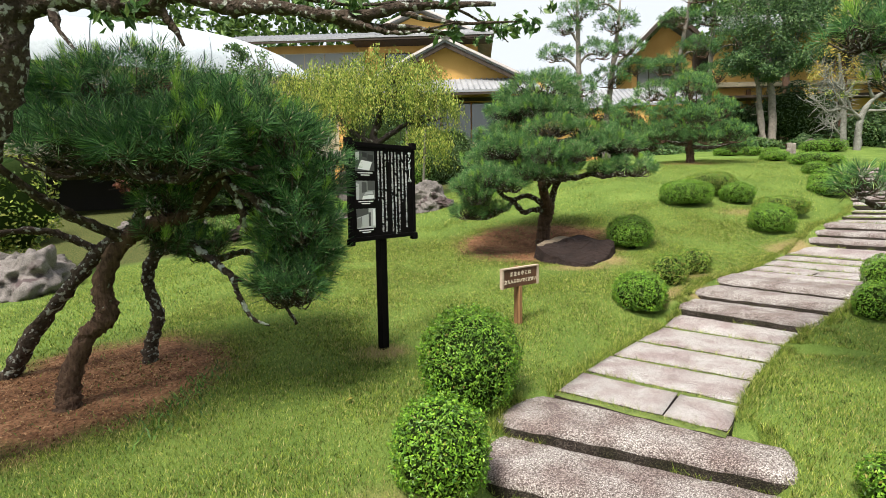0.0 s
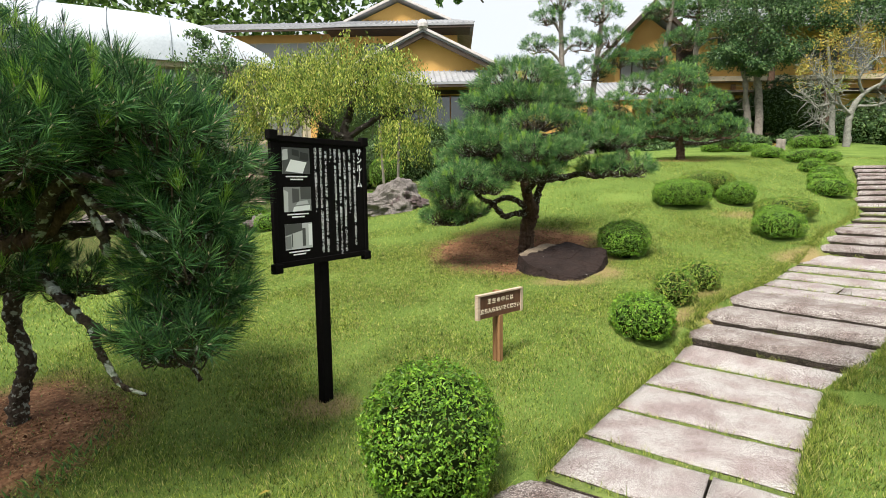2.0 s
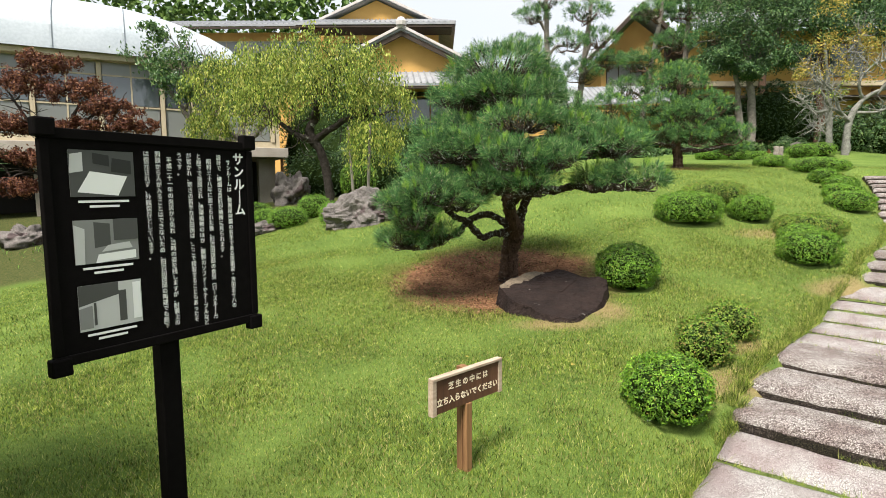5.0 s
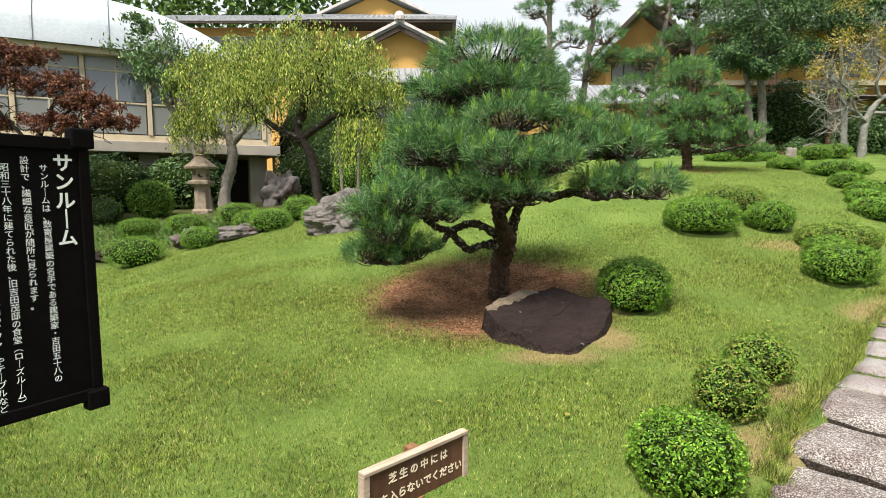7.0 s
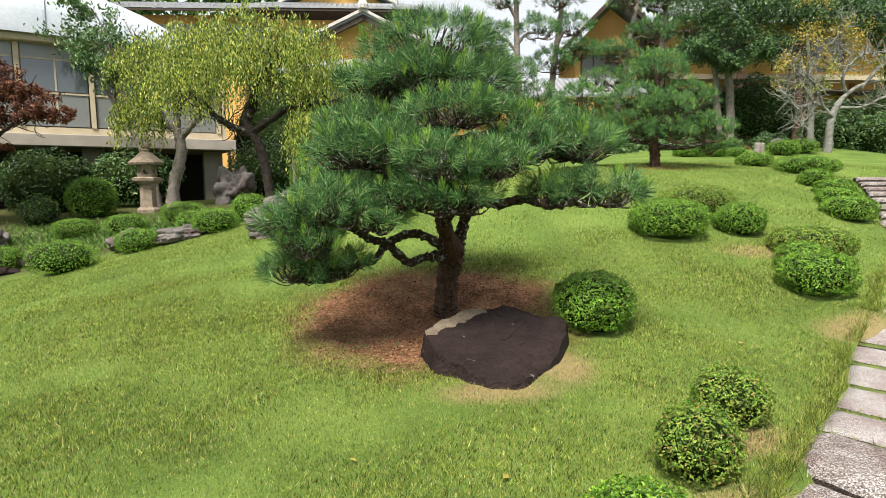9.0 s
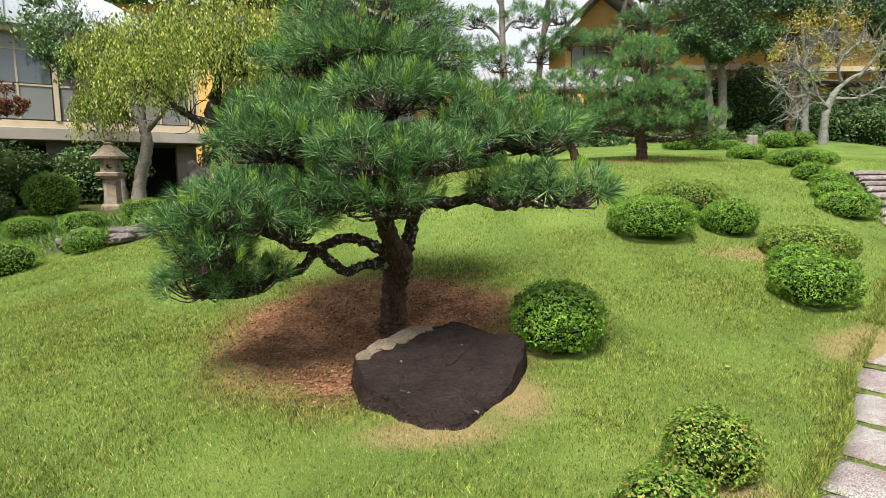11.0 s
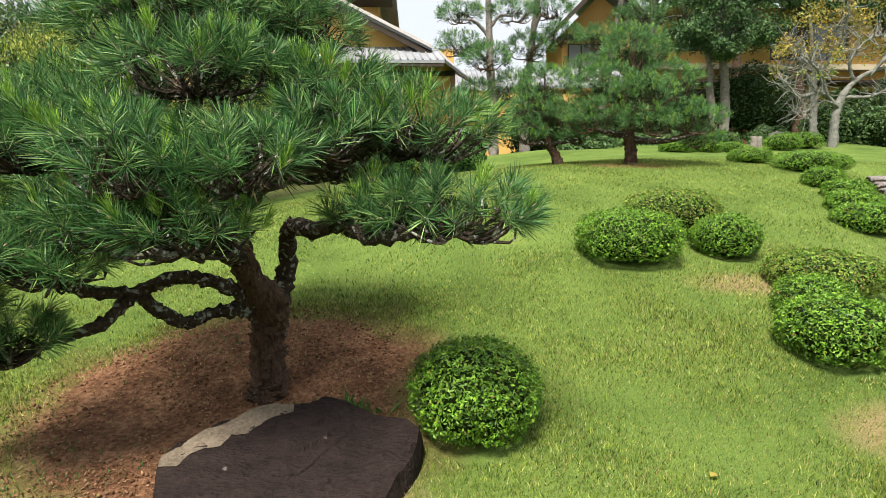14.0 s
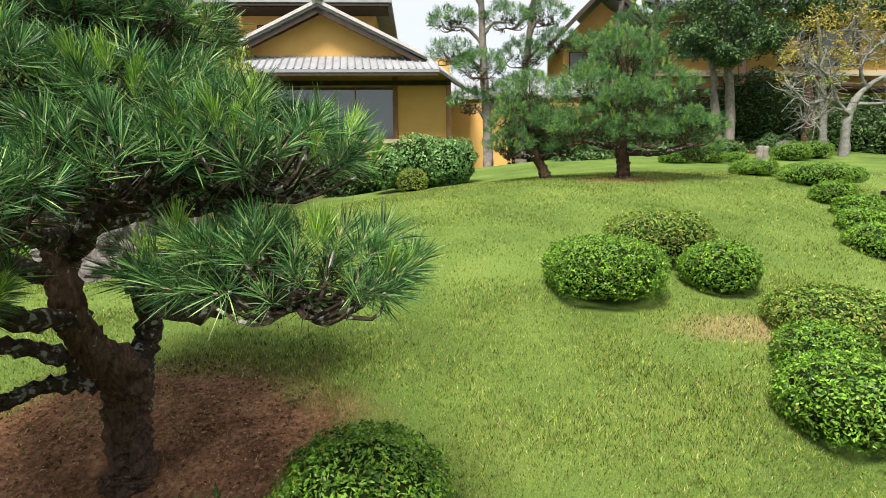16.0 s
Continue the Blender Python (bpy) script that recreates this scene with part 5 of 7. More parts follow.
def wedge_rock(x, y):
    """A steep ridged rock: long slanting strata that climb from its low end to a peak."""
    bm = bmesh.new()
    bmesh.ops.create_icosphere(bm, subdivisions=5, radius=1.0)
    for v in bm.verts:
        p = v.co.copy()
        ridge = 1.0 - 0.55 * min(1.0, abs(p.x - 0.35) / 1.35)
        k = 1 + 0.30 * noise.fractal(p * 1.5 + Vector((4, 1, 7)), 0.8, 2.2, 4) + 0.10 * abs(noise.noise(Vector((p.x * 1.3 - p.z * 3.2, p.y * 3, p.z * 5 + p.x * 3))))
        k += 0.05 * noise.noise(p * 9.0)
        v.co = Vector((p.x * 0.62 * k, p.y * 0.42 * k, p.z * 0.62 * k * ridge))
    for f in bm.faces:
        f.smooth = False
    ob = part("garden_rock", bm, M_ROCK_GREY, None)
    ob.matrix_world = pose(x, y, ground_z(x, y) + 0.12, 0, 0, -8)
    return tagged(ob, "jagged grey-purple ridged rock on the lawn edge", "rock")


wedge_rock(-1.62, 10.35)
stone(-9.0, 7.5, (1.0, 0.6, 0.6), 3, "pale blue-grey boulder beside the lawn")
stone(-10.0, 8.2, (0.8, 0.6, 0.6), 6, "brown-grey boulder beside the lawn")
stone(-5.5, 13.0, (0.6, 0.3, 0.26), 7, "flat pale stone between clipped shrubs")
stone(-6.9, 12.6, (0.5, 0.35, 0.22), 8, "dark low stone along the stream", M_ROCK)
stone(-7.9, 12.0, (0.6, 0.3, 0.16), 9, "dark low stone along the stream", M_ROCK)
stone(-4.2, 12.5, (0.45, 0.3, 0.2), 10, "grey stone along the stream edge")
stone(-5.0, 18.6, (0.9, 0.5, 0.7), 12, "large grey-brown rock under the sunroom")
stone(12.6, 19.6, (0.28, 0.22, 0.3), 13, "pale upright rock at the far edge of the lawn")
stone(-10.6, 14.0, (0.5, 0.4, 0.35), 14, "brown stone among shrubs")
stone(-9.0, 14.0, (0.35, 0.3, 0.3), 15, "reddish stone among shrubs")


def frustum(bm, sides, r0, r1, z0, z1, rot=0.0, cap=True):
    ring = lambda r, z: [bm.verts.new((r * math.cos(rot + 2 * math.pi * k / sides), r * math.sin(rot + 2 * math.pi * k / sides), z)) for k in range(sides)]  # noqa: E731
    a, b = ring(r0, z0), ring(r1, z1)
    for k in range(sides):
        bm.faces.new((a[k], a[(k + 1) % sides], b[(k + 1) % sides], b[k]))
    if cap:
        bm.faces.new(list(reversed(a)))
        bm.faces.new(b)
    return bm


def lathe(profile, sides):
    bm = bmesh.new()
    for (r0, z0), (r1, z1) in zip(profile[:-1], profile[1:]):
        frustum(bm, sides, r0, r1, z0, z1, cap=False)
    bmesh.ops.remove_doubles(bm, verts=bm.verts, dist=0.0005)
    return bm


def stone_lantern(x, y):
    ob = thing("stone_lantern", (x, y, ground_z(x, y) - 0.03), "weathered granite garden lantern with crescent opening under the sunroom", "lantern", rz=20)
    part("base", lathe([(0.0, 0), (0.30, 0.0), (0.30, 0.10), (0.25, 0.16), (0.0, 0.16)], 6), M_LANTERN, ob)
    part("shaft", lathe([(0.0, 0.16), (0.22, 0.16), (0.20, 0.45), (0.21, 0.80), (0.0, 0.80)], 6), M_LANTERN, ob)
    part("platform", lathe([(0.0, 0.80), (0.26, 0.81), (0.37, 0.90), (0.38, 0.97), (0.28, 1.00), (0.0, 1.00)], 6), M_LANTERN, ob)
    box_ = part("fire_box", lathe([(0.0, 1.00), (0.245, 1.00), (0.245, 1.34), (0.0, 1.34)], 6), M_LANTERN, ob)
    # flat crescent just off the stone, its near-black tone standing for the unlit hollow
    bm = bmesh.new()
    out, inn = [], []
    for k in range(13):
        a = radians(-80 + 160 * k / 12 - 120)
        out.append(bm.verts.new((0.08 * math.cos(a), -0.216, 1.16 + 0.08 * math.sin(a))))
        inn.append(bm.verts.new((0.03 + 0.055 * math.cos(a) * 0.9, -0.216, 1.175 + 0.075 * math.sin(a) * 0.8)))
    for k in range(12):
        bm.faces.new((out[k], out[k + 1], inn[k + 1], inn[k]))
    part("crescent_opening", bm, M_VOID, box_, "dark crescent-shaped opening")
    part("roof", lathe([(0.0, 1.33), (0.44, 1.34), (0.46, 1.40), (0.33, 1.50), (0.20, 1.62), (0.12, 1.70), (0.0, 1.70)], 6), M_LANTERN, ob)
    part("finial", lathe([(0.0, 1.70), (0.12, 1.70), (0.14, 1.74), (0.08, 1.77), (0.12, 1.83), (0.11, 1.89), (0.05, 1.95), (0.0, 1.97)], 12), M_LANTERN, ob)


stone_lantern(-7.0, 17.3)


# ---- notice boards ----
def lettering(text, size, material, parent, m, vertical=False, spacing=1.0, label="", bold=0.0):
    c = bpy.data.curves.new("lettering", "FONT")
    c.body = "\n".join(text) if vertical else text
    c.size, c.align_x, c.align_y = size, "CENTER", "TOP" if vertical else "CENTER"
    c.space_line = spacing
    c.space_character = 1.0 if vertical else spacing
    c.extrude, c.offset = 0.0006, bold
    c.resolution_u = 2
    t = new("lettering_source", c)
    bpy.context.view_layer.update()
    me = bpy.data.meshes.new_from_object(t.evaluated_get(bpy.context.evaluated_depsgraph_get()))
    bpy.data.objects.remove(t)
    bpy.data.curves.remove(c)
    me.name = "lettering"
    me.materials.clear()
    me.materials.append(material)
    ob = new("lettering", me)
    ob.parent = parent
    ob.matrix_basis = m
    return tagged(ob, label) if label else ob


def notice_board():
    x, y = -1.20, 1.69
    ob = thing("notice_board", (x, y, ground_z(x, y)), "black wooden notice board on a post with white Japanese writing", "sign", rz=57)
    z0 = 0.015 - ground_z(x, y)
    lo, hi = 0.865 + z0 - 0.015, 1.655 + z0 - 0.015
    boxed("post", M_BLACK, ob, -0.04, -0.03, -0.15, 0.04, 0.03, lo + 0.3, bevel=0.004)
    board = boxed("board", M_BLACK, ob, -0.40, -0.045, lo + 0.012, 0.40, -0.031, hi - 0.012)
    for a, b in ((lo, lo + 0.035), (hi - 0.035, hi)):
        boxed("rail", M_BLACK, ob, -0.412, -0.055, a, 0.412, -0.025, b, bevel=0.003)
    for sx in (-1, 1):
        boxed("stile", M_BLACK, ob, sx * 0.398 - 0.015, -0.053, lo + 0.036, sx * 0.398 + 0.015, -0.027, hi - 0.036, bevel=0.003)
        for zz in (lo, hi):
            boxed("corner_plate", M_BLACK, ob, sx * 0.395 - 0.032, -0.062, zz - 0.03, sx * 0.395 + 0.032, -0.02, zz + 0.03, bevel=0.006)
    face = -0.0468

    def spot(u, v):
        return pose(-0.41 + 0.82 * u, face, hi - (hi - lo) * v, 90, 0, 0)

    lettering("サンル｜ム", 0.054, M_WHITE, board, spot(0.918, 0.062), True, 1.0, "white painted title", 0.0012)
    columns = ((0.856, 0.10, "サンル｜ムは、数寄屋建築の名手である建築家・吉田五十八の"), (0.800, 0.075, "設計で、繊細な意匠が随所に見られます。"), (0.742, 0.10, "昭和三十八年に建てられた後、旧吉田茂邸の食堂︵ロ｜ズル｜ム︶"),
               (0.688, 0.075, "と廊下で接続され、熱帯植物のほか、籐製のソファ｜やテ｜ブルなど"), (0.634, 0.075, "が置かれ、寒さの苦手な吉田茂は、ここで接客することもあったそ"), (0.585, 0.075, "うです。"),
               (0.532, 0.10, "平成二十一年の火災から免れ、当時の姿を残しますが、耐震上の"), (0.478, 0.075, "問題から人が入ることはできないため、旧吉田茂邸の再建でも廊下"), (0.424, 0.075, "は復元されず、外観保存としています。"))
    for u, v, text in columns:
        lettering(text, 0.0232, M_WHITE, board, spot(u, v), True, 0.972, "column of white writing", 0.0)
    shapes = ((((0, 0), (1, 0), (1, 1), (0, 1), 1), ((0.1, 0.1), (0.72, 0.02), (0.88, 0.45), (0.3, 0.55), 4), ((0, 0.5), (0.2, 0.55), (0.2, 0.95), (0.02, 0.9), 3), ((0.62, 0.55), (0.95, 0.5), (0.95, 0.8), (0.65, 0.85), 0), ((0.35, 0.72), (0.6, 0.66), (0.6, 0.9), (0.35, 0.95), 0)),
              (((0, 0), (1, 0), (1, 1), (0, 1), 2), ((0.3, 0.35), (0.55, 0.4), (0.55, 0.9), (0.3, 0.95), 1), ((0.3, 0.0), (0.95, 0.05), (0.95, 0.25), (0.35, 0.2), 4), ((0.4, 0.25), (0.9, 0.3), (0.85, 0.45), (0.5, 0.4), 3), ((0, 0), (0.14, 0.0), (0.16, 0.8), (0, 0.9), 3), ((0.6, 0.5), (1, 0.5), (1, 1), (0.6, 1), 1)),
              (((0, 0), (1, 0), (1, 1), (0, 1), 3), ((0, 0.55), (0.62, 0.72), (0.62, 1), (0, 1), 1), ((0.62, 0.1), (0.74, 0.1), (0.74, 0.8), (0.62, 0.8), 1), ((0, 0.05), (0.2, 0.05), (0.2, 0.55), (0, 0.5), 2), ((0.22, 0.1), (0.26, 0.1), (0.26, 0.6), (0.22, 0.6), 1), ((0.85, 0.1), (0.98, 0.1), (0.98, 0.95), (0.85, 0.95), 4)))
    for (v0, v1), marks in zip(((0.085, 0.285), (0.385, 0.575), (0.668, 0.868)), shapes):
        x0, x1, zt, zb = -0.41 + 0.82 * 0.10, -0.41 + 0.82 * 0.365, hi - (hi - lo) * v0, hi - (hi - lo) * v1
        photo = boxed("photograph", M_GREYS[2], board, x0, face + 0.0002, zb, x1, face + 0.003, zt, label="black and white photograph")
        for k, (*q, tone) in enumerate(marks):
            bm = bmesh.new()
            bm.faces.new([bm.verts.new((x0 + (x1 - x0) * a, face - 0.0003 - 0.0003 * k, zb + (zt - zb) * b)) for a, b in q])
            part("photo_shape", bm, M_GREYS[tone], photo)
        for k in range(2):
            w = 0.085 if k == 0 else 0.05
            boxed("caption", M_GREYS[4], board, (x0 + x1) / 2 - w, face - 0.0004, zb - 0.020 - 0.017 * k, (x0 + x1) / 2 + w, face + 0.002, zb - 0.012 - 0.017 * k)


notice_board()


def keep_off_sign():
    x, y = 0.012, 2.372
    g0 = ground_z(x, y)
    ob = thing("lawn_sign", (x, y, g0), "small brown wooden keep-off sign with pale writing on a stake", "sign", rz=44)
    t = 0.525 - g0
    boxed("stake", M_STAKE, ob, -0.024, -0.004, -0.12, 0.024, 0.036, t + 0.006, bevel=0.004)
    boxed("stake_front", M_STAKE, ob, -0.021, -0.036, -0.12, 0.021, -0.006, t - 0.185, bevel=0.004)
    board = boxed("board", M_SIGNWOOD, ob, -0.235, -0.030, t - 0.185, 0.235, -0.008, t - 0.012)
    boxed("top_rail", M_SIGNEDGE, ob, -0.262, -0.040, t - 0.012, 0.262, -0.002, t + 0.002, bevel=0.002, label="bleached wooden top rail")
    for s in (-1, 1):
        boxed("end_rail", M_SIGNEDGE, ob, s * 0.25 - 0.014, -0.037, t - 0.19, s * 0.25 + 0.014, -0.004, t - 0.013, bevel=0.002)
    ink = plain("pale_paint", (0.74, 0.63, 0.47), 0.7)
    lettering("芝 生 の 中 に は", 0.042, ink, board, pose(0.0, -0.0312, t - 0.062, 90, 0, 0), False, 0.95, "pale painted writing", 0.001)
    lettering("立ち入らないでください", 0.042, ink, board, pose(0.0, -0.0312, t - 0.132, 90, 0, 0), False, 1.0, "pale painted writing", 0.001)


keep_off_sign()


# ---- buildings ----
def prism(bm, pts, down):
    """A plate: the polygon pts (counter-clockwise from above or front) and its copy moved by down."""
    a = [bm.verts.new(p) for p in pts]
    b = [bm.verts.new(Vector(p) + Vector(down)) for p in pts]
    n = len(a)
    bm.faces.new(a)
    bm.faces.new(list(reversed(b)))
    for k in range(n):
        bm.faces.new((a[k], b[k], b[(k + 1) % n], a[(k + 1) % n]))
    bmesh.ops.recalc_face_normals(bm, faces=bm.faces)
    return bm


def plate(name, pts, down, material, parent, label=""):
    return part(name, prism(bmesh.new(), pts, down), material, parent, label)


def tiled_roof(name, e0, e1, r1, r0, parent, step=0.28, thick=0.12, material=None, label=""):
    """A roof plane from eave e0-e1 up to ridge r0-r1, with its rows of raised tile ribs."""
    e0, e1, r0, r1 = (Vector(p) for p in (e0, e1, r0, r1))
    material = material or M_TILE
    ob = plate(name, (e0, e1, r1, r0), (0, 0, -thick), material, parent, label)
    bm = bmesh.new()
    n = max(2, int((e1 - e0).length / step))
    up = (e1 - e0).cross(r0 - e0).normalized()
    if up.z < 0:
        up = -up
    for k in range(n + 1):
        t = k / n
        a, b = e0.lerp(e1, t), r0.lerp(r1, t)
        s = (e1 - e0).normalized() * 0.045
        p = [a - s, a + up * 0.06, a + s, b - s, b + up * 0.06, b + s]
        v = [bm.verts.new(q + up * 0.002) for q in p]
        bm.faces.new((v[0], v[1], v[4], v[3]))
        bm.faces.new((v[1], v[2], v[5], v[4]))
        bm.faces.new((v[0], v[2], v[1]))
    part("tile_ribs", bm, material, ob)
    return ob


def wall_with_openings(name, x0, x1, z0, z1, y, thick, openings, material, parent):
    """A wall in the xz plane, pierced by openings (x0, x1, z0, z1)."""
    xs = sorted({x0, x1, *[o[0] for o in openings], *[o[1] for o in openings]})
    zs = sorted({z0, z1, *[o[2] for o in openings], *[o[3] for o in openings]})
    bm = bmesh.new()
    for a, b in zip(xs[:-1], xs[1:]):
        for c, d in zip(zs[:-1], zs[1:]):
            mx, mz = (a + b) / 2, (c + d) / 2
            if any(o[0] < mx < o[1] and o[2] < mz < o[3] for o in openings):
                continue
            box(bm, a, y, c, b, y + thick, d)
    bmesh.ops.remove_doubles(bm, verts=bm.verts, dist=0.0005)
    return part(name, bm, material, parent)


def window(parent, x0, x1, z0, z1, y, mullions=2, frame_mat=None, glass=None, bar=0.05, name="window"):
    frame_mat, glass = frame_mat or M_WOODPOST, glass or M_GLASS
    bm = bmesh.new()
    box(bm, x0, y, z0, x1, y + 0.08, z0 + bar)
    box(bm, x0, y, z1 - bar, x1, y + 0.08, z1)
    for k in range(mullions + 1):
        cx = x0 + bar / 2 + (x1 - x0 - bar) * k / mullions
        box(bm, cx - bar / 2, y + 0.005, z0 + bar, cx + bar / 2, y + 0.075, z1 - bar)
    w = part(name, bm, frame_mat, parent)
    for k in range(mullions):
        a, b = x0 + (x1 - x0) * k / mullions + bar * 0.6, x0 + (x1 - x0) * (k + 1) / mullions - bar * 0.6
        p = boxed("pane", glass, w, a, y + 0.035, z0 + bar, b, y + 0.043, z1 - bar)
        p.visible_shadow = False
    return w


def hall():
    """The ochre house with its gable to the garden."""
    ob = thing("ochre_house", (0, 27, 2.2), "ochre plastered house with grey tiled gable roof and large window", "house")
    Y = 0.0
    b = lambda z: z - 2.2  # noqa: E731
    wall_with_openings("wall", -7.0, 3.35, b(1.2), b(6.95), Y, 0.25, [(-5.2, 1.15, b(3.75), b(5.85))], M_PLASTER, ob)
    plate("gable_wall", ((-5.2, Y, b(6.95)), (1.9, Y, b(6.95)), (-1.72, Y, b(8.62))), (0, 0.25, 0), M_PLASTER, ob)
    boxed("side_wall", M_PLASTER, ob, 3.10, 0.25, b(1.2), 3.35, 6.5, b(6.9))
    boxed("rear_wall", M_PLASTER, ob, 3.352, 3.0, b(1.2), 9.5, 3.25, b(5.6), label="recessed ochre wall")
    boxed("floor", M_WOODPOST, ob, -7.0, 0.26, b(3.2), 3.09, 6.0, b(3.35))
    boxed("inner_wall", M_PLASTER, ob, -7.0, 6.1, b(1.2), 3.34, 6.3, b(6.9))
    window(ob, -5.2, 1.15, b(3.75), b(5.85), Y + 0.06, 4)
    for x in (1.16, 3.30):
        boxed("post", M_WOODPOST, ob, x - 0.10, Y - 0.09, b(1.2), x + 0.10, Y - 0.003, b(6.2), bevel=0.01)
    boxed("window_sill", M_CREAM, ob, -5.3, Y - 0.22, b(3.58), 1.3, Y - 0.003, b(3.73), bevel=0.01)
    boxed("lintel", M_DARKWOOD, ob, -6.9, Y - 0.12, b(5.87), 3.4, Y - 0.003, b(6.05), bevel=0.01)
    # skirt roof below the gable
    tiled_roof("skirt_roof", (-7.4, -1.5, b(6.22)), (2.9, -1.5, b(6.22)), (2.6, 0.0, b(7.0)), (-7.4, 0.0, b(7.0)), ob)
    boxed("eave_board", M_DARKWOOD, ob, -7.4, -1.48, b(5.98), 2.85, -1.4, b(6.09))
    tiled_roof("side_roof", (2.9, -1.5, b(6.22)), (4.9, 4.0, b(6.1)), (3.3, 4.0, b(7.0)), (2.6, 0.0, b(7.0)), ob)
    # main gable roof, with pale verges
    for s in (-1, 1):
        ex = -1.72 + s * 4.15
        e0, e1, r1, r0 = (ex, -0.7, b(6.88)), (ex, 6.5, b(6.88)), (-1.72, 6.5, b(8.88)), (-1.72, -0.7, b(8.88))
        tiled_roof("gable_roof", e0, e1, r1, r0, ob, thick=0.16)
        plate("verge", ((ex, -0.78, b(6.93)), (-1.72, -0.78, b(8.96)), (-1.72, -0.5, b(8.96)), (ex, -0.5, b(6.93))), (0, 0, -0.13), M_TRIM, ob, "pale tiled verge")
        plate("barge_board", ((ex, -0.66, b(6.66)), (-1.72, -0.66, b(8.68)), (-1.72, -0.58, b(8.68)), (ex, -0.58, b(6.66))), (0, 0, -0.2), M_DARKWOOD, ob)
    bm = box(bmesh.new(), -1.86, -0.8, b(8.94), -1.58, 6.5, b(9.12), bevel=0.04)
    part("ridge", bm, M_TRIM, ob)
    part("ridge_end_tile", lathe([(0.0, 0), (0.24, 0.0), (0.25, 0.16), (0.15, 0.34), (0.0, 0.4)], 10), M_TRIM, ob).matrix_basis = pose(-1.72, -0.72, b(8.92))
    return ob


hall()


def upper_house():
    ob = thing("rear_house", (0, 32, 2.2), "two-storey ochre house with broad grey roofs behind the hall", "house")
    b = lambda z: z - 2.2  # noqa: E731
    wall_with_openings("wall", -6.3, 0.0, b(1), b(10.3), 0, 0.25, [(-5.6, -3.6, b(8.0), b(9.6))], M_PLASTER, ob)
    window(ob, -5.6, -3.6, b(8.0), b(9.6), 0.06, 3, M_DARKWOOD)
    boxed("side_wall", M_PLASTER, ob, -0.25, 0.26, b(1), 0.0, 8, b(10.3))
    boxed("wing_wall", M_PLASTER, ob, -15.0, 0.9, b(1), -6.31, 1.15, b(10.4))
    window(ob, -14.5, -7.0, b(8.4), b(9.9), 0.75, 6, M_CREAM, M_FROST)
    tiled_roof("front_roof", (-7.6, -1.6, b(10.25)), (0.9, -1.6, b(10.25)), (-0.4, 0.6, b(11.0)), (-6.6, 0.6, b(11.0)), ob)
    boxed("eave_board", M_DARKWOOD, ob, -7.5, -1.56, b(10.0), 0.8, -1.45, b(10.12))
    boxed("soffit", M_DARKWOOD, ob, -7.3, -1.4, b(9.98), 0.7, -0.01, b(10.06))
    tiled_roof("side_roof", (0.9, -1.6, b(10.25)), (0.9, 8.0, b(10.25)), (-0.6, 8.0, b(11.0)), (-0.4, 0.6, b(11.0)), ob)
    for s in (-1, 1):
        ex = -3.45 + s * 3.1
        tiled_roof("gable_roof", (ex, 0.0, b(10.85)), (ex, 8.0, b(10.85)), (-3.45, 8.0, b(12.2)), (-3.45, 0.0, b(12.2)), ob)
        plate("verge", ((ex, -0.08, b(10.9)), (-3.45, -0.08, b(12.28)), (-3.45, 0.25, b(12.28)), (ex, 0.25, b(10.9))), (0, 0, -0.14), M_TRIM, ob, "pale tiled verge")
    plate("gable_wall", ((-5.9, 0.5, b(10.9)), (-1.0, 0.5, b(10.9)), (-3.45, 0.5, b(12.0))), (0, 0.2, 0), M_PLASTER, ob)
    tiled_roof("wing_roof", (-15.4, -0.3, b(10.55)), (-7.0, -0.3, b(10.55)), (-6.7, 2.6, b(11.5)), (-15.4, 2.6, b(11.5)), ob)
    boxed("wing_fascia", M_DARKWOOD, ob, -15.4, -0.28, b(10.3), -7.05, -0.2, b(10.42))
    part("ridge", box(bmesh.new(), -3.58, 0.0, b(12.24), -3.32, 8.0, b(12.4), bevel=0.04), M_TRIM, ob)


upper_house()


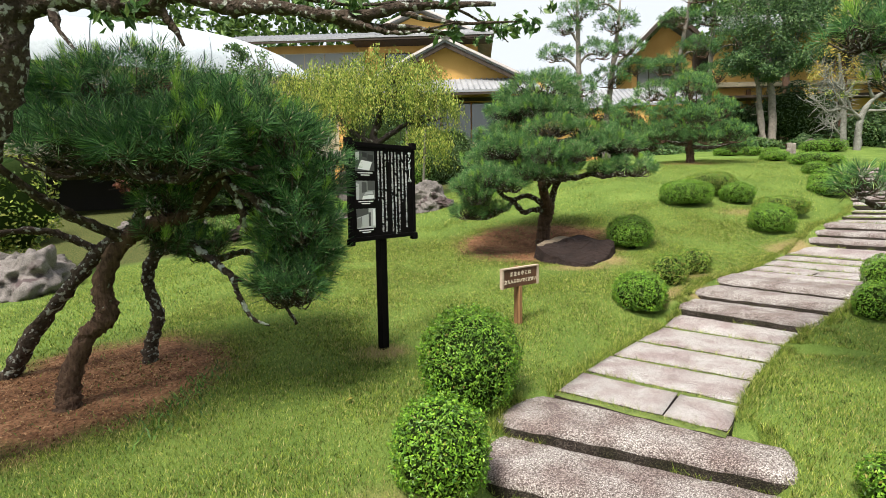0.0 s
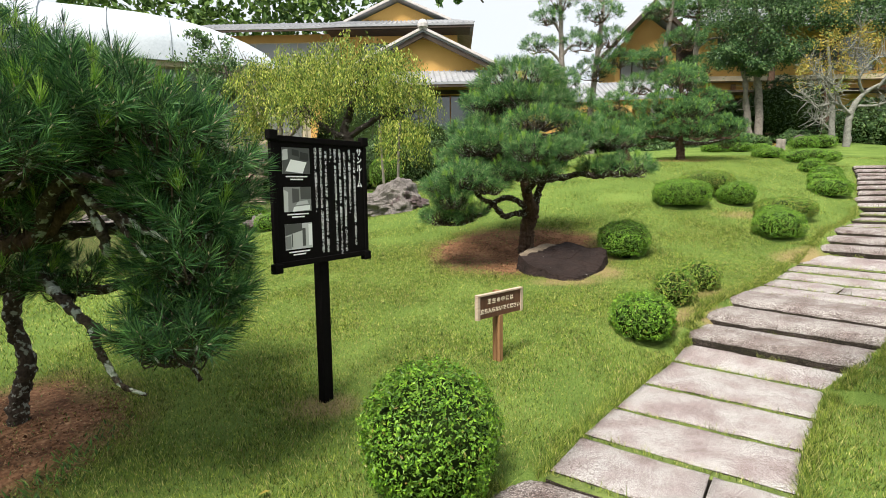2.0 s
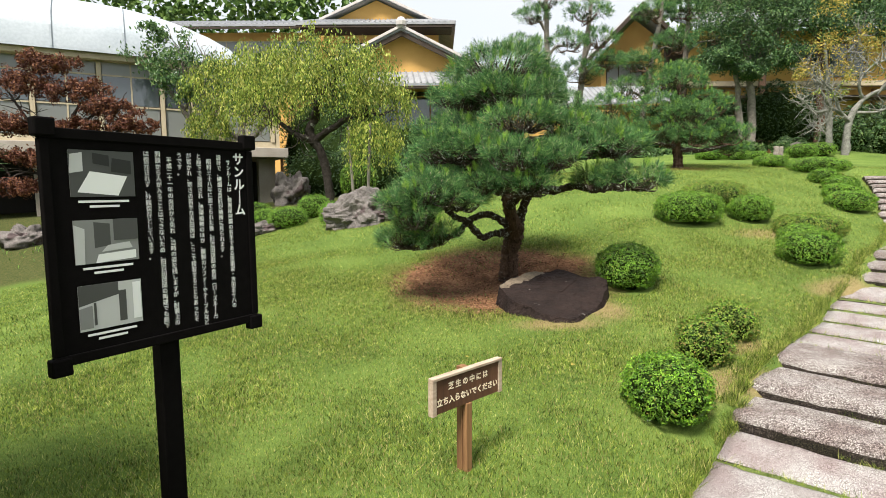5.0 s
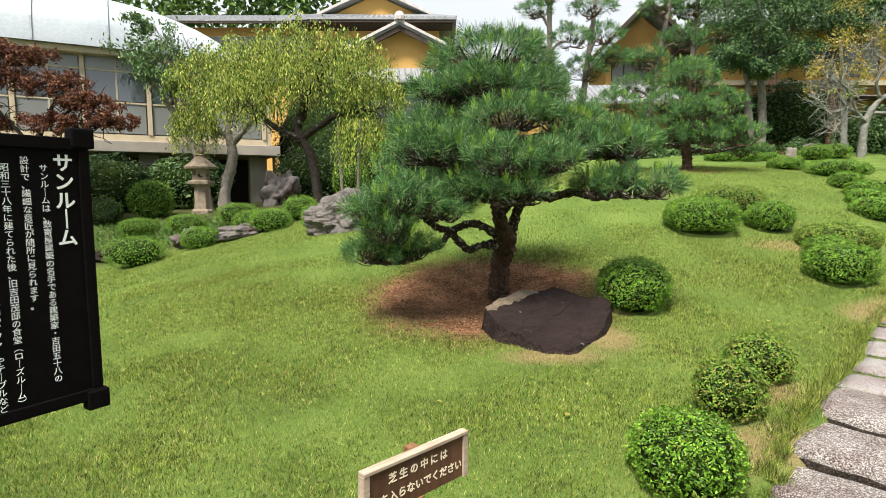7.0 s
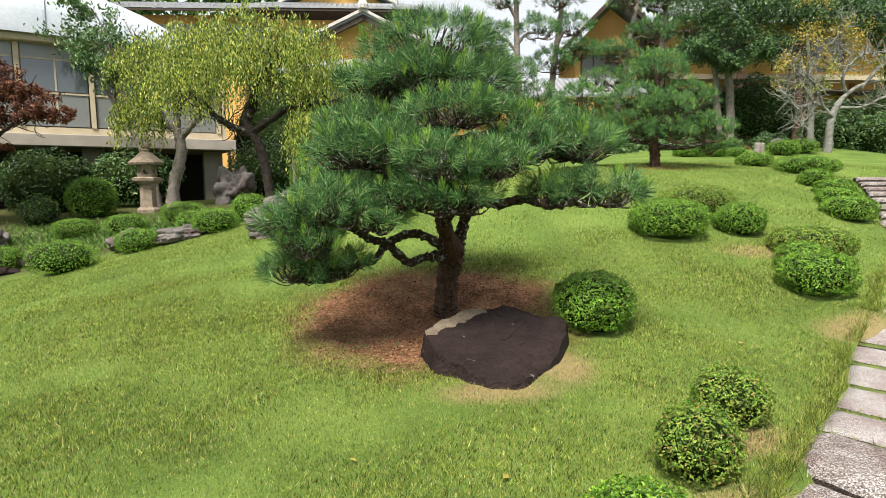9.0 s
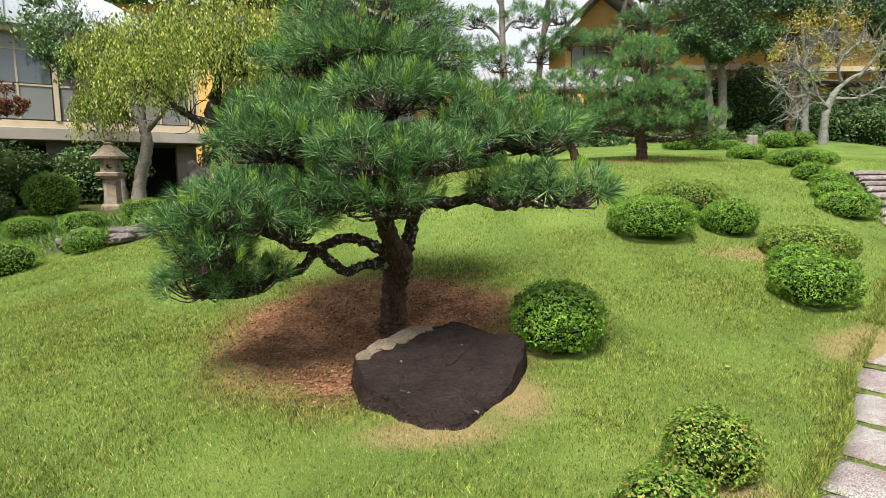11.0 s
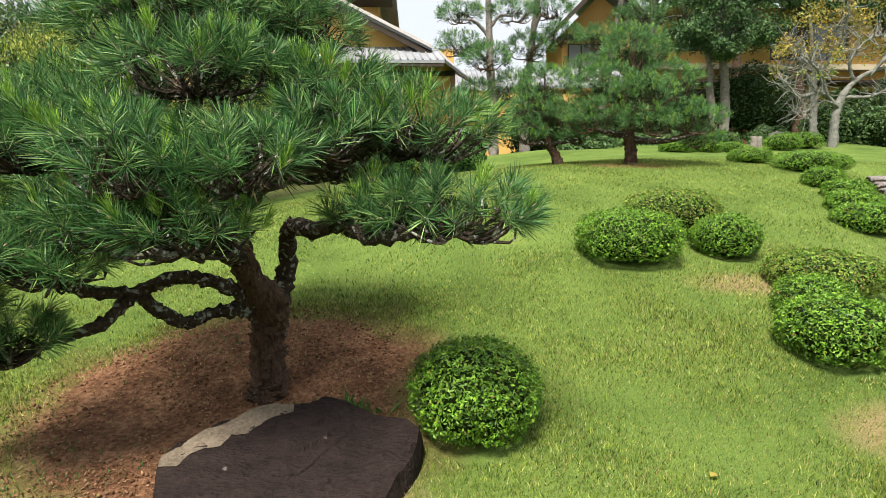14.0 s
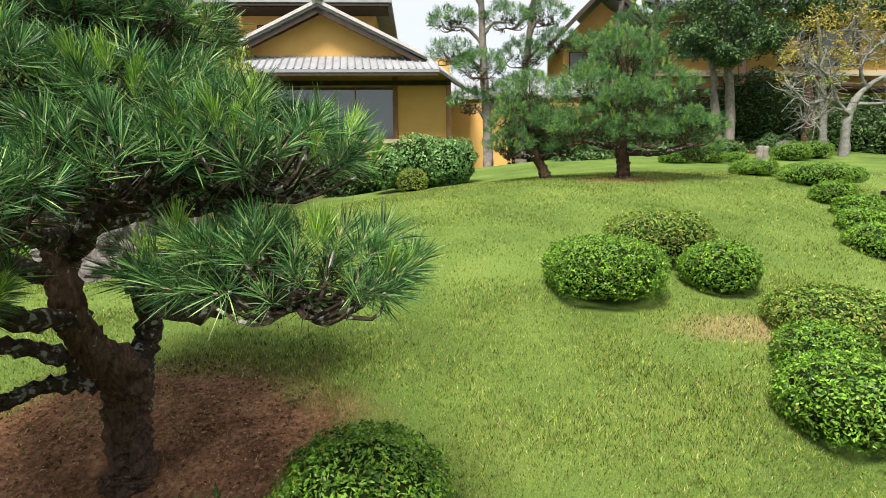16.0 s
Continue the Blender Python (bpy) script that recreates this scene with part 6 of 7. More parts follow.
def garden_house():
    ob = thing("garden_house", (0, 30, 3.4), "large ochre house half hidden behind trees, with dark openings below", "house")
    b = lambda z: z - 3.4  # noqa: E731
    wall_with_openings("wall", 13.0, 34.0, b(1), b(9.6), 0, 0.3, [(15.0, 20.2, b(3.4), b(5.9)), (20.9, 22.2, b(3.4), b(4.5)), (14.0, 17.0, b(7.6), b(9.2)), (23.0, 27.0, b(3.4), b(5.8)), (18.6, 22.5, b(7.2), b(9.0))], M_PLASTER, ob)
    boxed("inner_wall", M_DARKWOOD, ob, 13.2, 3.5, b(1), 34, 3.7, b(9.6))
    boxed("floor_band", M_CREAM, ob, 12.8, -0.5, b(6.7), 34, -0.003, b(6.95))
    window(ob, 14.0, 17.0, b(7.6), b(9.2), 0.1, 3, M_DARKWOOD)
    window(ob, 18.6, 22.5, b(7.2), b(9.0), 0.1, 4, M_WOODPOST)
    for x in (14.9, 17.6, 20.3, 22.9, 25.0):
        boxed("post", M_WOODPOST, ob, x - 0.11, -0.14, b(1), x + 0.11, -0.004, b(6.6), bevel=0.01)
    boxed("lower_eave", M_DARKWOOD, ob, 13.2, -1.2, b(6.0), 30, -0.01, b(6.12))
    tiled_roof("lower_roof", (12.6, -1.6, b(9.5)), (34, -1.6, b(9.5)), (34, 3, b(11.4)), (12.6, 3, b(11.4)), ob)
    # the taller gabled part
    boxed("gable_block_wall", M_PLASTER, ob, 9.9, 5.0, b(1), 14.6, 9.0, b(9.6))
    plate("gable_wall", ((9.9, 5.0, b(9.6)), (14.6, 5.0, b(9.6)), (11.9, 5.0, b(11.6))), (0, 0.3, 0), M_PLASTER, ob)
    for s, ex, ez in ((-1, 8.7, 9.0), (1, 15.2, 9.3)):
        tiled_roof("gable_roof", (ex, 3.8, b(ez)), (ex, 10, b(ez)), (11.9, 10, b(12.2)), (11.9, 3.8, b(12.2)), ob)
        plate("verge", ((ex, 3.72, b(ez + 0.05)), (11.9, 3.72, b(12.28)), (11.9, 4.0, b(12.28)), (ex, 4.0, b(ez + 0.05))), (0, 0, -0.3), M_DARKWOOD, ob)
    boxed("pent_roof", M_DARKWOOD, ob, 9.6, 4.2, b(9.2), 13.0, 4.99, b(9.35))
    window(ob, 10.2, 12.4, b(7.6), b(9.0), 4.9, 3, M_DARKWOOD, M_FROST)
    tiled_roof("low_roof", (3.4, 2.0, b(6.2)), (13.2, 1.0, b(6.2)), (13.2, 4.4, b(7.6)), (3.4, 5.0, b(7.6)), ob)
    boxed("low_wall", M_PLASTER, ob, 4.5, 3.0, b(1), 12.9, 3.3, b(6.2))


garden_house()


def sunroom():
    """Glazed pavilion on concrete legs, under a curved translucent roof."""
    ob = thing("sunroom", (-6.3, 21.6, 0.8), "glazed sunroom on concrete legs with curved translucent white roof", "pavilion", rz=28.6)
    L, D = 26.0, 6.5
    b = lambda z: z - 0.8  # noqa: E731
    boxed("floor_slab", M_CONCRETE, ob, -L, -0.3, b(2.72), 0.4, D, b(3.08), bevel=0.02)
    for x in (-0.25, -3.9, -7.4, -11.0, -14.5, -18.0):
        boxed("leg", M_CONCRETE, ob, x - 0.32, 0.5, b(-0.6), x + 0.32, 0.9, b(2.70), bevel=0.02)
    # near-black sheet behind the legs; the shade under the floor is its colour
    boxed("unlit_underside_wall", M_VOID, ob, -L, 3.0, b(-0.6), 0.2, 3.2, b(2.70))
    boxed("drain_pipe", M_WOODPOST, ob, 0.22, 0.2, b(0.0), 0.32, 0.3, b(2.70), bevel=0.02)
    boxed("sill_wall", M_CREAM, ob, -L, 0.0, b(3.085), 0.0, 0.12, b(3.30))
    n = 14
    step = 1.86
    for k in range(n):
        x = -k * step - 0.1
        boxed("post", M_CREAM, ob, x - 0.07, -0.04, b(3.30), x + 0.07, 0.10, b(5.75), bevel=0.008)
        if k < n - 1:
            for z0, z1, g in ((3.34, 4.30, M_FROST), (4.38, 5.30, M_GLASS), (5.36, 5.74, M_FROST)):
                w = boxed("window_rail", M_CREAM, ob, x - step + 0.08, 0.0, b(z1), x - 0.08, 0.06, b(z1 + 0.05))
                for h in range(2):
                    a = x - step + 0.09 + h * (step - 0.18) / 2
                    p = boxed("pane", g, w, a + 0.01, 0.025, b(z0), a + (step - 0.18) / 2 - 0.02, 0.033, b(z1))
                    p.visible_shadow = False
                boxed("sash_bar", M_CREAM, w, x - step / 2 - 0.025, 0.0, b(z0), x - step / 2 + 0.025, 0.05, b(z1))
    boxed("rear_wall", M_CONCRETE, ob, -L, D - 0.2, b(3.09), 0.2, D, b(5.8))
    boxed("end_wall", M_CREAM, ob, 0.01, 0.0, b(3.09), 0.15, D, b(5.7))
    boxed("eave_beam", M_CREAM, ob, -L, -0.30, b(5.76), 0.35, 0.2, b(5.98), bevel=0.03)
    # barrel roof whose end rounds down
    bm = bmesh.new()
    cols, segs = 40, 16
    rows = []
    for i in range(cols + 1):
        x = -0.9 - (L - 0.9) * i / cols
        k = min(1.0, (-0.9 - x) / 5.5)
        k = math.sqrt(max(0.0, 1 - (1 - k) ** 2))
        ring = []
        for j in range(segs + 1):
            a = math.pi * j / segs
            yy = D / 2 - (D / 2 + 0.45) * math.cos(a)
            zz = b(5.95) + 2.3 * max(k, 0.03) * math.sin(a) ** 0.75
            ring.append(bm.verts.new((x, yy, zz)))
        rows.append(ring)
    for i in range(cols):
        for j in range(segs):
            f = bm.faces.new((rows[i][j], rows[i + 1][j], rows[i + 1][j + 1], rows[i][j + 1]))
            f.smooth = True
    bmesh.ops.recalc_face_normals(bm, faces=bm.faces)
    roof = part("curved_roof", bm, M_POLY, ob, "curved translucent white roof sheets")
    for i in range(2, 13):
        x = -0.9 - 2.0 * i
        k = min(1.0, (-0.9 - x) / 5.5)
        k = math.sqrt(max(0.0, 1 - (1 - k) ** 2))
        bm = bmesh.new()
        prev = None
        for j in range(segs + 1):
            a = math.pi * j / segs
            yy = D / 2 - (D / 2 + 0.48) * math.cos(a)
            zz = b(5.98) + 2.3 * k * math.sin(a) ** 0.75
            cur = [bm.verts.new((x - 0.03, yy, zz)), bm.verts.new((x + 0.03, yy, zz)), bm.verts.new((x + 0.03, yy, zz + 0.03)), bm.verts.new((x - 0.03, yy, zz + 0.03))]
            if prev:
                for q in range(4):
                    bm.faces.new((prev[q], prev[(q + 1) % 4], cur[(q + 1) % 4], cur[q]))
            prev = cur
        part("roof_rib", bm, M_POLY, roof)
    return ob


sunroom()


# ---- hedges and woods ----
def foliage_mass(name, centre, radii, n, leaf, material, label, seed, category="hedge"):
    rng = np.random.default_rng(seed)
    z = ground_z(centre[0], centre[1])
    ob = thing(name, (centre[0], centre[1], z), label, category)
    # dark lump painted as the shaded interior behind the leaves
    lump("shade_core", M_CORE_SHADE, ob, tuple(r * 0.8 for r in radii), seed, 0.12, 3, at=(0, 0, centre[2] - z))
    d = ball_points(n, rng)
    wob = np.array([noise.noise(Vector(v) * 2.2 + Vector((seed, 0, 0))) for v in d])[:, None]
    p = d * (1 + 0.28 * wob - np.abs(rng.normal(0, 0.1, (n, 1)))) * radii + (0, 0, centre[2] - z)
    v, f = leaf_mesh(p, d + (0, 0, 0.4), leaf, leaf * 0.5, rng, 0.8)
    tagged(link_mesh("foliage", v, f, material, ob), kind="stuff")
    return ob


for k, (c, r) in enumerate((((15.0, 25.2, 4.6), (1.9, 1.0, 1.5)), ((12.0, 26.0, 4.2), (1.6, 1.0, 1.3)), ((17.8, 23.5, 3.7), (1.6, 1.0, 1.2)), ((20.5, 24.0, 4.0), (1.8, 1.0, 1.6)), ((8.2, 24.6, 3.3), (1.6, 0.9, 0.9)), ((6.4, 24.0, 3.4), (1.4, 0.9, 1.4)))):
    foliage_mass("garden_hedge", c, r, 4500, 0.15, M_HEDGE, "dark shaded evergreen hedge before the house", 60 + k)
for k, (c, r) in enumerate((((15.6, 21.6, 3.3), (1.0, 0.7, 0.8)), ((17.0, 21.0, 3.2), (1.0, 0.7, 0.8)), ((13.6, 21.8, 3.0), (0.7, 0.6, 0.4)), ((11.2, 21.6, 2.9), (1.3, 0.6, 0.4)), ((9.2, 21.0, 2.7), (1.2, 0.6, 0.4)), ((6.9, 20.0, 2.5), (1.0, 0.7, 0.5)))):
    foliage_mass("evergreen_shrub", c, r, 2600, 0.12, M_BROAD, "loose green shrub at the far edge of the lawn", 70 + k, "shrub")
for k, (c, r) in enumerate((((-10.2, 18.0, 1.6), (1.4, 0.8, 1.0)), ((-8.2, 19.0, 1.7), (1.5, 0.8, 0.9)), ((-4.2, 19.4, 1.9), (1.3, 0.9, 1.0)), ((-2.6, 20.5, 2.2), (1.6, 0.9, 1.2)), ((-0.6, 19.5, 2.2), (1.4, 0.9, 0.9)), ((-11.0, 18.6, 1.5), (0.9, 0.7, 1.0)), ((0.6, 18.0, 2.0), (1.0, 0.8, 0.6)), ((-14.0, 12.5, 0.7), (1.5, 1.2, 1.5)), ((-3.6, 23.0, 2.8), (1.6, 0.9, 1.5)), ((-1.6, 23.6, 3.0), (1.6, 0.9, 1.2)), ((-5.2, 23.5, 3.2), (1.5, 0.9, 2.2)), ((-3.9, 24.2, 4.0), (1.6, 0.9, 2.0)))):
    foliage_mass("evergreen_shrub", c, r, 3200, 0.11, M_BROAD if k % 2 else M_HEDGE, "loose mixed shrub below the sunroom", 80 + k, "shrub")
for x, y, z, r in ((2.15, 16.3, 2.35, 0.75), (2.8, 16.2, 2.35, 0.62), (1.55, 16.4, 2.25, 0.55)):
    foliage_mass("garden_bush", (x, y, z), (r, 0.6, r * 0.85), 3600, 0.085, M_BUSH, "loose bright green bush before the hall wall", int(x * 10), "shrub")
foliage_mass("yellow_bush", (-10.6, 8.6, 1.2), (1.2, 1.0, 1.3), 2600, 0.10, M_WEEP, "loose yellow-green bush beside the lawn", 95, "shrub")


def woods(name, spots, seed, label):
    """Far wooded slope: crowns of leaf clumps over a dark inside."""
    rng = np.random.default_rng(seed)
    vs, fs, off = [], [], 0
    for c, r in spots:
        n = 1000
        d = ball_points(n, rng)
        p = d * r * (1 + 0.3 * np.array([noise.noise(Vector(q) * 2.5 + Vector(c)) for q in d])[:, None]) + c
        v, f = leaf_mesh(p, d, 0.72, 0.5, rng, 0.7)
        vs.append(v)
        fs.append(f + off)
        off += len(v)
    ob = link_mesh(name, np.vstack(vs), np.vstack(fs), M_FOREST)
    return tagged(ob, label, "woods", kind="stuff")


rs = np.random.default_rng(5)
woods("wooded_slope", [((x, 52 + rs.uniform(-3, 3), rs.uniform(13, 17)), (4.2, 3, rs.uniform(4, 6))) for x in np.arange(-48, -5, 4.2)] + [((x, 51, 8), (4.2, 3, 6)) for x in np.arange(-48, -5, 5.0)] + [((x, 56, 4), (5, 3, 6)) for x in np.arange(-50, 50, 7)], 91, "dense green wooded slope behind the houses")
woods("wooded_slope", [((x, 40 + rs.uniform(-3, 3), rs.uniform(10, 14)), (4.0, 3, rs.uniform(3.5, 5))) for x in np.arange(17, 48, 4.0)] + [((x, 30 + rs.uniform(-4, 4), 6), (3.5, 4, 6)) for x in np.arange(34, 60, 6)] + [((-30 - 3 * k, 8 + 6 * k, 4), (4, 4, 5)) for k in range(5)] + [((x, -30, 3), (5, 4, 6)) for x in np.arange(-40, 40, 8)] + [((38, y, 3), (4, 5, 6)) for y in np.arange(-24, 24, 8)], 92, "dense green trees around the garden")

# wooden stump and low fence at the far corner of the lawn
for x, y, h in ((10.95, 18.2, 0.42), (11.15, 18.3, 0.4)):
    ob = limb("wooden_stake", [(0, 0, -0.1, 0.09), (0.01, 0, h * 0.5, 0.085), (0, 0.01, h, 0.08)], M_BARK_PALE, None, 8, 4)
    ob.matrix_world = pose(x, y, ground_z(x, y))
    tagged(ob, "short weathered wooden stake at the lawn edge", "stake")
for x, y, lean in ((-1.9, 14.0, 0.1), (-2.3, 14.4, -0.1)):
    ob = limb("prop_pole", [(0, 0, -0.1, 0.04), (lean * 0.5, 0, 1.0, 0.04), (lean, 0, 2.1, 0.035)], M_BARK_PALE, None, 8, 4, 0.03)
    ob.matrix_world = pose(x, y, ground_z(x, y))
    tagged(ob, "pale wooden pole propping a drooping branch", "prop")

# ---- grass ----
def in_bed(x, y, grow=1.0):
    r = np.zeros(x.shape, bool)
    for cx, cy, rx, ry in BEDS[:2]:
        r |= ((x - cx) / (rx * grow)) ** 2 + ((y - cy) / (ry * grow)) ** 2 < 1
    return r


def grass(name, x0, x1, y0, y1, density, height, width, seed, material, keep, label):
    rng = np.random.default_rng(seed)
    n = int((x1 - x0) * (y1 - y0) * density)
    x, y = rng.uniform(x0, x1, n), rng.uniform(y0, y1, n)
    ok = keep(x, y, rng)
    d, _ = path_near(x, y)
    ok &= (d > 0.02 + 0.03 * rng.standard_normal(n)) | (rng.random(n) < 0.03)
    ok &= ~in_bed(x, y, 0.97) | (~in_bed(x, y, 0.84) & (rng.random(n) < 0.30)) | (rng.random(n) < 0.015)
    for sx, sy, sr in SHRUBS:
        ok &= (x - sx) ** 2 + (y - sy) ** 2 > (sr * 0.8) ** 2
    ok &= ((x - 1.10) / 0.50) ** 2 + ((y - 5.22) / 0.42) ** 2 > 1
    x, y = x[ok], y[ok]
    z = terrain(x, y)
    n = len(x)
    p = np.stack([x, y, z - 0.006], 1)
    a = rng.uniform(0, 2 * np.pi, n)
    lean = rng.normal(0, 0.45, (n, 2))
    h = height * rng.uniform(0.5, 1.25, n)
    side = np.stack([np.cos(a), np.sin(a), np.zeros(n)], 1) * (width * rng.uniform(0.6, 1.3, n))[:, None]
    tip = p + np.stack([lean[:, 0] * h, lean[:, 1] * h, h], 1)
    v = np.stack([p - side, p + side, tip], 1).reshape(-1, 3)
    ob = link_mesh(name, v, np.arange(len(v)).reshape(-1, 3), material)
    return tagged(ob, label, "grass", kind="stuff")


STRAWY = ((1.0, 4.68, 0.45, 0.16), (1.55, 4.98, 0.26, 0.26), (-1.2, 1.6, 0.2, 0.15), (1.85, 3.30, 0.38, 0.2), (2.3, 3.9, 0.3, 0.2), (4.3, 5.6, 0.35, 0.2), (4.5, 7.4, 0.4, 0.2), (-0.75, -0.6, 0.3, 0.28))


def dry(x, y):
    k = np.zeros(x.shape)
    for cx, cy, rx, ry in STRAWY:
        k = np.maximum(k, np.exp(-((x - cx) / rx) ** 2 - ((y - cy) / ry) ** 2))
    return k


patch = lambda x, y: 0.5 + 0.5 * np.sin(x * 2.1 + 1.3 * np.sin(y * 1.7)) * np.sin(y * 2.7 + np.sin(x * 3.1))  # noqa: E731
GRASS = "short mown lawn grass, bright green with dry blades"


def core(x, y):
    """1 on the lawn beside the walk, fading to 0 about a metre further out."""
    e = np.minimum(np.minimum(x + 4.4, 5.6 - x), np.minimum(y + 2.4, 8.4 - y)) + 0.35 * np.sin(x * 2.3 + y) + 0.3 * np.sin(y * 3.1 - x)
    return np.clip(e / 1.6, 0, 1)


grass("lawn_grass", -4.6, 5.8, -2.6, 8.6, 11000, 0.029, 0.0027, 101, M_GRASS, lambda x, y, r: r.random(len(x)) < core(x, y) * (1 - 0.75 * dry(x, y)), GRASS)
grass("lawn_grass", -9.0, 12.0, 6.6, 15.0, 1700, 0.030, 0.0047, 102, M_GRASS, lambda x, y, r: (y - 0.75 * x < 16.6) & (r.random(len(x)) > core(x, y)) & (r.random(len(x)) < np.clip((15.0 - y) / 1.5, 0, 1)), GRASS)
grass("lawn_grass", -9.0, 12.0, -5.0, 6.6, 1300, 0.038, 0.005, 103, M_GRASS, lambda x, y, r: (r.random(len(x)) > core(x, y)) & (r.random(len(x)) < np.clip(np.minimum(np.minimum(x + 9, 12 - x), y + 5) / 2, 0, 1)), GRASS)
grass("dry_grass", -4.6, 5.8, -2.6, 8.6, 9000, 0.028, 0.0024, 105, M_STRAW, lambda x, y, r: r.random(len(x)) < core(x, y) * (0.035 + 0.06 * patch(x, y) + 0.75 * dry(x, y)), "dry straw-coloured grass blades in the lawn")


def weeds(cx, cy, rx, ry, n, h, seed, label):
    """A clump of broader wild leaves on the bare soil."""
    rng = np.random.default_rng(seed)
    p = rng.normal(0, 0.5, (n, 2)) * (rx, ry) + (cx, cy)
    p = np.column_stack([p, terrain(p[:, 0], p[:, 1]) - 0.005])
    a = rng.uniform(0, 2 * np.pi, n)
    out_ = np.stack([np.cos(a), np.sin(a), rng.uniform(0.5, 2.0, n)], 1)
    d = unit(out_) * h * rng.uniform(0.5, 1.2, (n, 1))
    s = unit(np.cross(d, (0, 0, 1.0))) * h * 0.07
    m = p + d * 0.55
    tip = p + d * (1, 1, 0.85)
    v = np.stack([p, m - s, tip, m + s], 1).reshape(-1, 3)
    ob = link_mesh("weed_clump", v, np.arange(len(v)).reshape(-1, 4), M_WEED)
    return tagged(ob, label, "weeds", kind="stuff")


weeds(1.12, 5.88, 0.26, 0.10, 620, 0.15, 301, "dark green weeds growing behind the boulder")
weeds(-0.15, 5.6, 0.5, 0.55, 260, 0.045, 302, "tiny green seedlings scattered on bare soil")
weeds(0.4, 6.9, 0.8, 0.4, 300, 0.05, 303, "tiny green seedlings scattered on bare soil")
weeds(-3.1, 0.9, 0.9, 0.9, 260, 0.045, 304, "tiny green seedlings scattered on bare soil")
weeds(-7.2, 14.6, 3.4, 1.7, 5200, 0.16, 306, "low green ground cover among stones and shrubs")
weeds(-2.45, 0.7, 0.18, 0.7, 260, 0.08, 305, "green weeds along the edge of the soil bed")


def verge_tufts():
    """Longer tufts along the path's edges."""
    rng = np.random.default_rng(111)
    P = []
    for a, b in zip(CENTRE[2:-9], CENTRE[3:-8]):
        d = (b - a)[:2]
        d = d / np.linalg.norm(d)
        nrm = np.array([-d[1], d[0]])
        for s in (-1, 1):
            k = 700
            t = rng.random((k, 1))
            q = a[:2] + (b - a)[:2] * t + s * nrm * ((a[3] + b[3]) / 2 + np.abs(rng.normal(0.0, 0.06, (k, 1))))
            P.append(q)
    P = np.vstack(P)
    z = terrain(P[:, 0], P[:, 1])
    n = len(P)
    p = np.column_stack([P, z - 0.01])
    h = rng.uniform(0.03, 0.085, n)
    a = rng.uniform(0, 2 * np.pi, n)
    side = np.stack([np.cos(a), np.sin(a), np.zeros(n)], 1) * 0.0022
    lean = rng.normal(0, 0.5, (n, 2))
    tip = p + np.stack([lean[:, 0] * h, lean[:, 1] * h, h], 1)
    v = np.stack([p - side, p + side, tip], 1).reshape(-1, 3)
    tagged(link_mesh("verge_grass", v, np.arange(len(v)).reshape(-1, 3), M_GRASS), "longer grass tufts along the path edges", "grass", kind="stuff")


verge_tufts()


def litter(name, beds, n, seed, label):
    """Fallen needles, bark crumbs and dead leaves on the bare soil."""
    rng = np.random.default_rng(seed)
    out, off, fs = [], 0, []
    for cx, cy, rx, ry in beds:
        a, r = rng.uniform(0, 2 * np.pi, n), np.sqrt(rng.random(n)) * 1.02
        x, y = cx + rx * r * np.cos(a), cy + ry * r * np.sin(a)
        p = np.stack([x, y, terrain(x, y) + 0.006], 1)
        v, f = leaf_mesh(p, np.tile((0.0, 0, 1.0), (n, 1)), 0.028, 0.009, rng, 0.35)
        out.append(v)
        fs.append(f + off)
        off += len(v)
    tagged(link_mesh(name, np.vstack(out), np.vstack(fs), leafy("litter", [(0, (0.05, 0.025, 0.012)), (0.6, (0.18, 0.10, 0.05)), (1, (0.36, 0.24, 0.13))], 0.8, 0.1)), label, "litter", kind="stuff")


def clods(n, seed):
    """Crumbs and clods of bare earth on the soil beds, the small ones by far the most."""
    rng_ = np.random.default_rng(seed)
    base = np.array([(0, 0, 1), (1, 0, 0), (0, 1, 0), (-1, 0, 0), (0, -1, 0), (0, 0, -0.6)], float)
    tri = np.array([(0, 1, 2), (0, 2, 3), (0, 3, 4), (0, 4, 1), (5, 2, 1), (5, 3, 2), (5, 4, 3), (5, 1, 4)])
    P = []
    for cx, cy, rx, ry in BEDS[:2]:
        a, r = rng_.uniform(0, 2 * np.pi, n), np.sqrt(rng_.random(n)) * 0.98
        x, y = cx + rx * r * np.cos(a), cy + ry * r * np.sin(a)
        keep = rng_.random(n) < 0.35 + 0.65 * (np.sin(x * 5 + 2 * np.sin(y * 4)) > 0)
        P.append(np.stack([x, y, terrain(x, y)], 1)[keep])
    P = np.vstack(P)
    size = 0.0045 + 0.012 * rng_.random((len(P), 1)) ** 4
    v = P[:, None, :] + base[None] * rng_.uniform(0.5, 1.3, (len(P), 6, 3)) * size[:, None, :]
    f = (np.arange(len(P)) * 6)[:, None, None] + tri[None]
    ob = link_mesh("soil_crumbs", v.reshape(-1, 3), f.reshape(-1, 3), leafy("soil_crumb", [(0, (0.07, 0.034, 0.018)), (0.6, (0.19, 0.10, 0.052)), (1, (0.32, 0.19, 0.11))], 0.95, 0.0, 0.05), smooth=True)
    tagged(ob, "loose reddish-brown crumbs of earth on the soil beds", "soil", kind="stuff")


clods(6500, 125)
litter("needle_litter", BEDS[:2], 4200, 121, "fallen pine needles and dead leaves on bare soil")

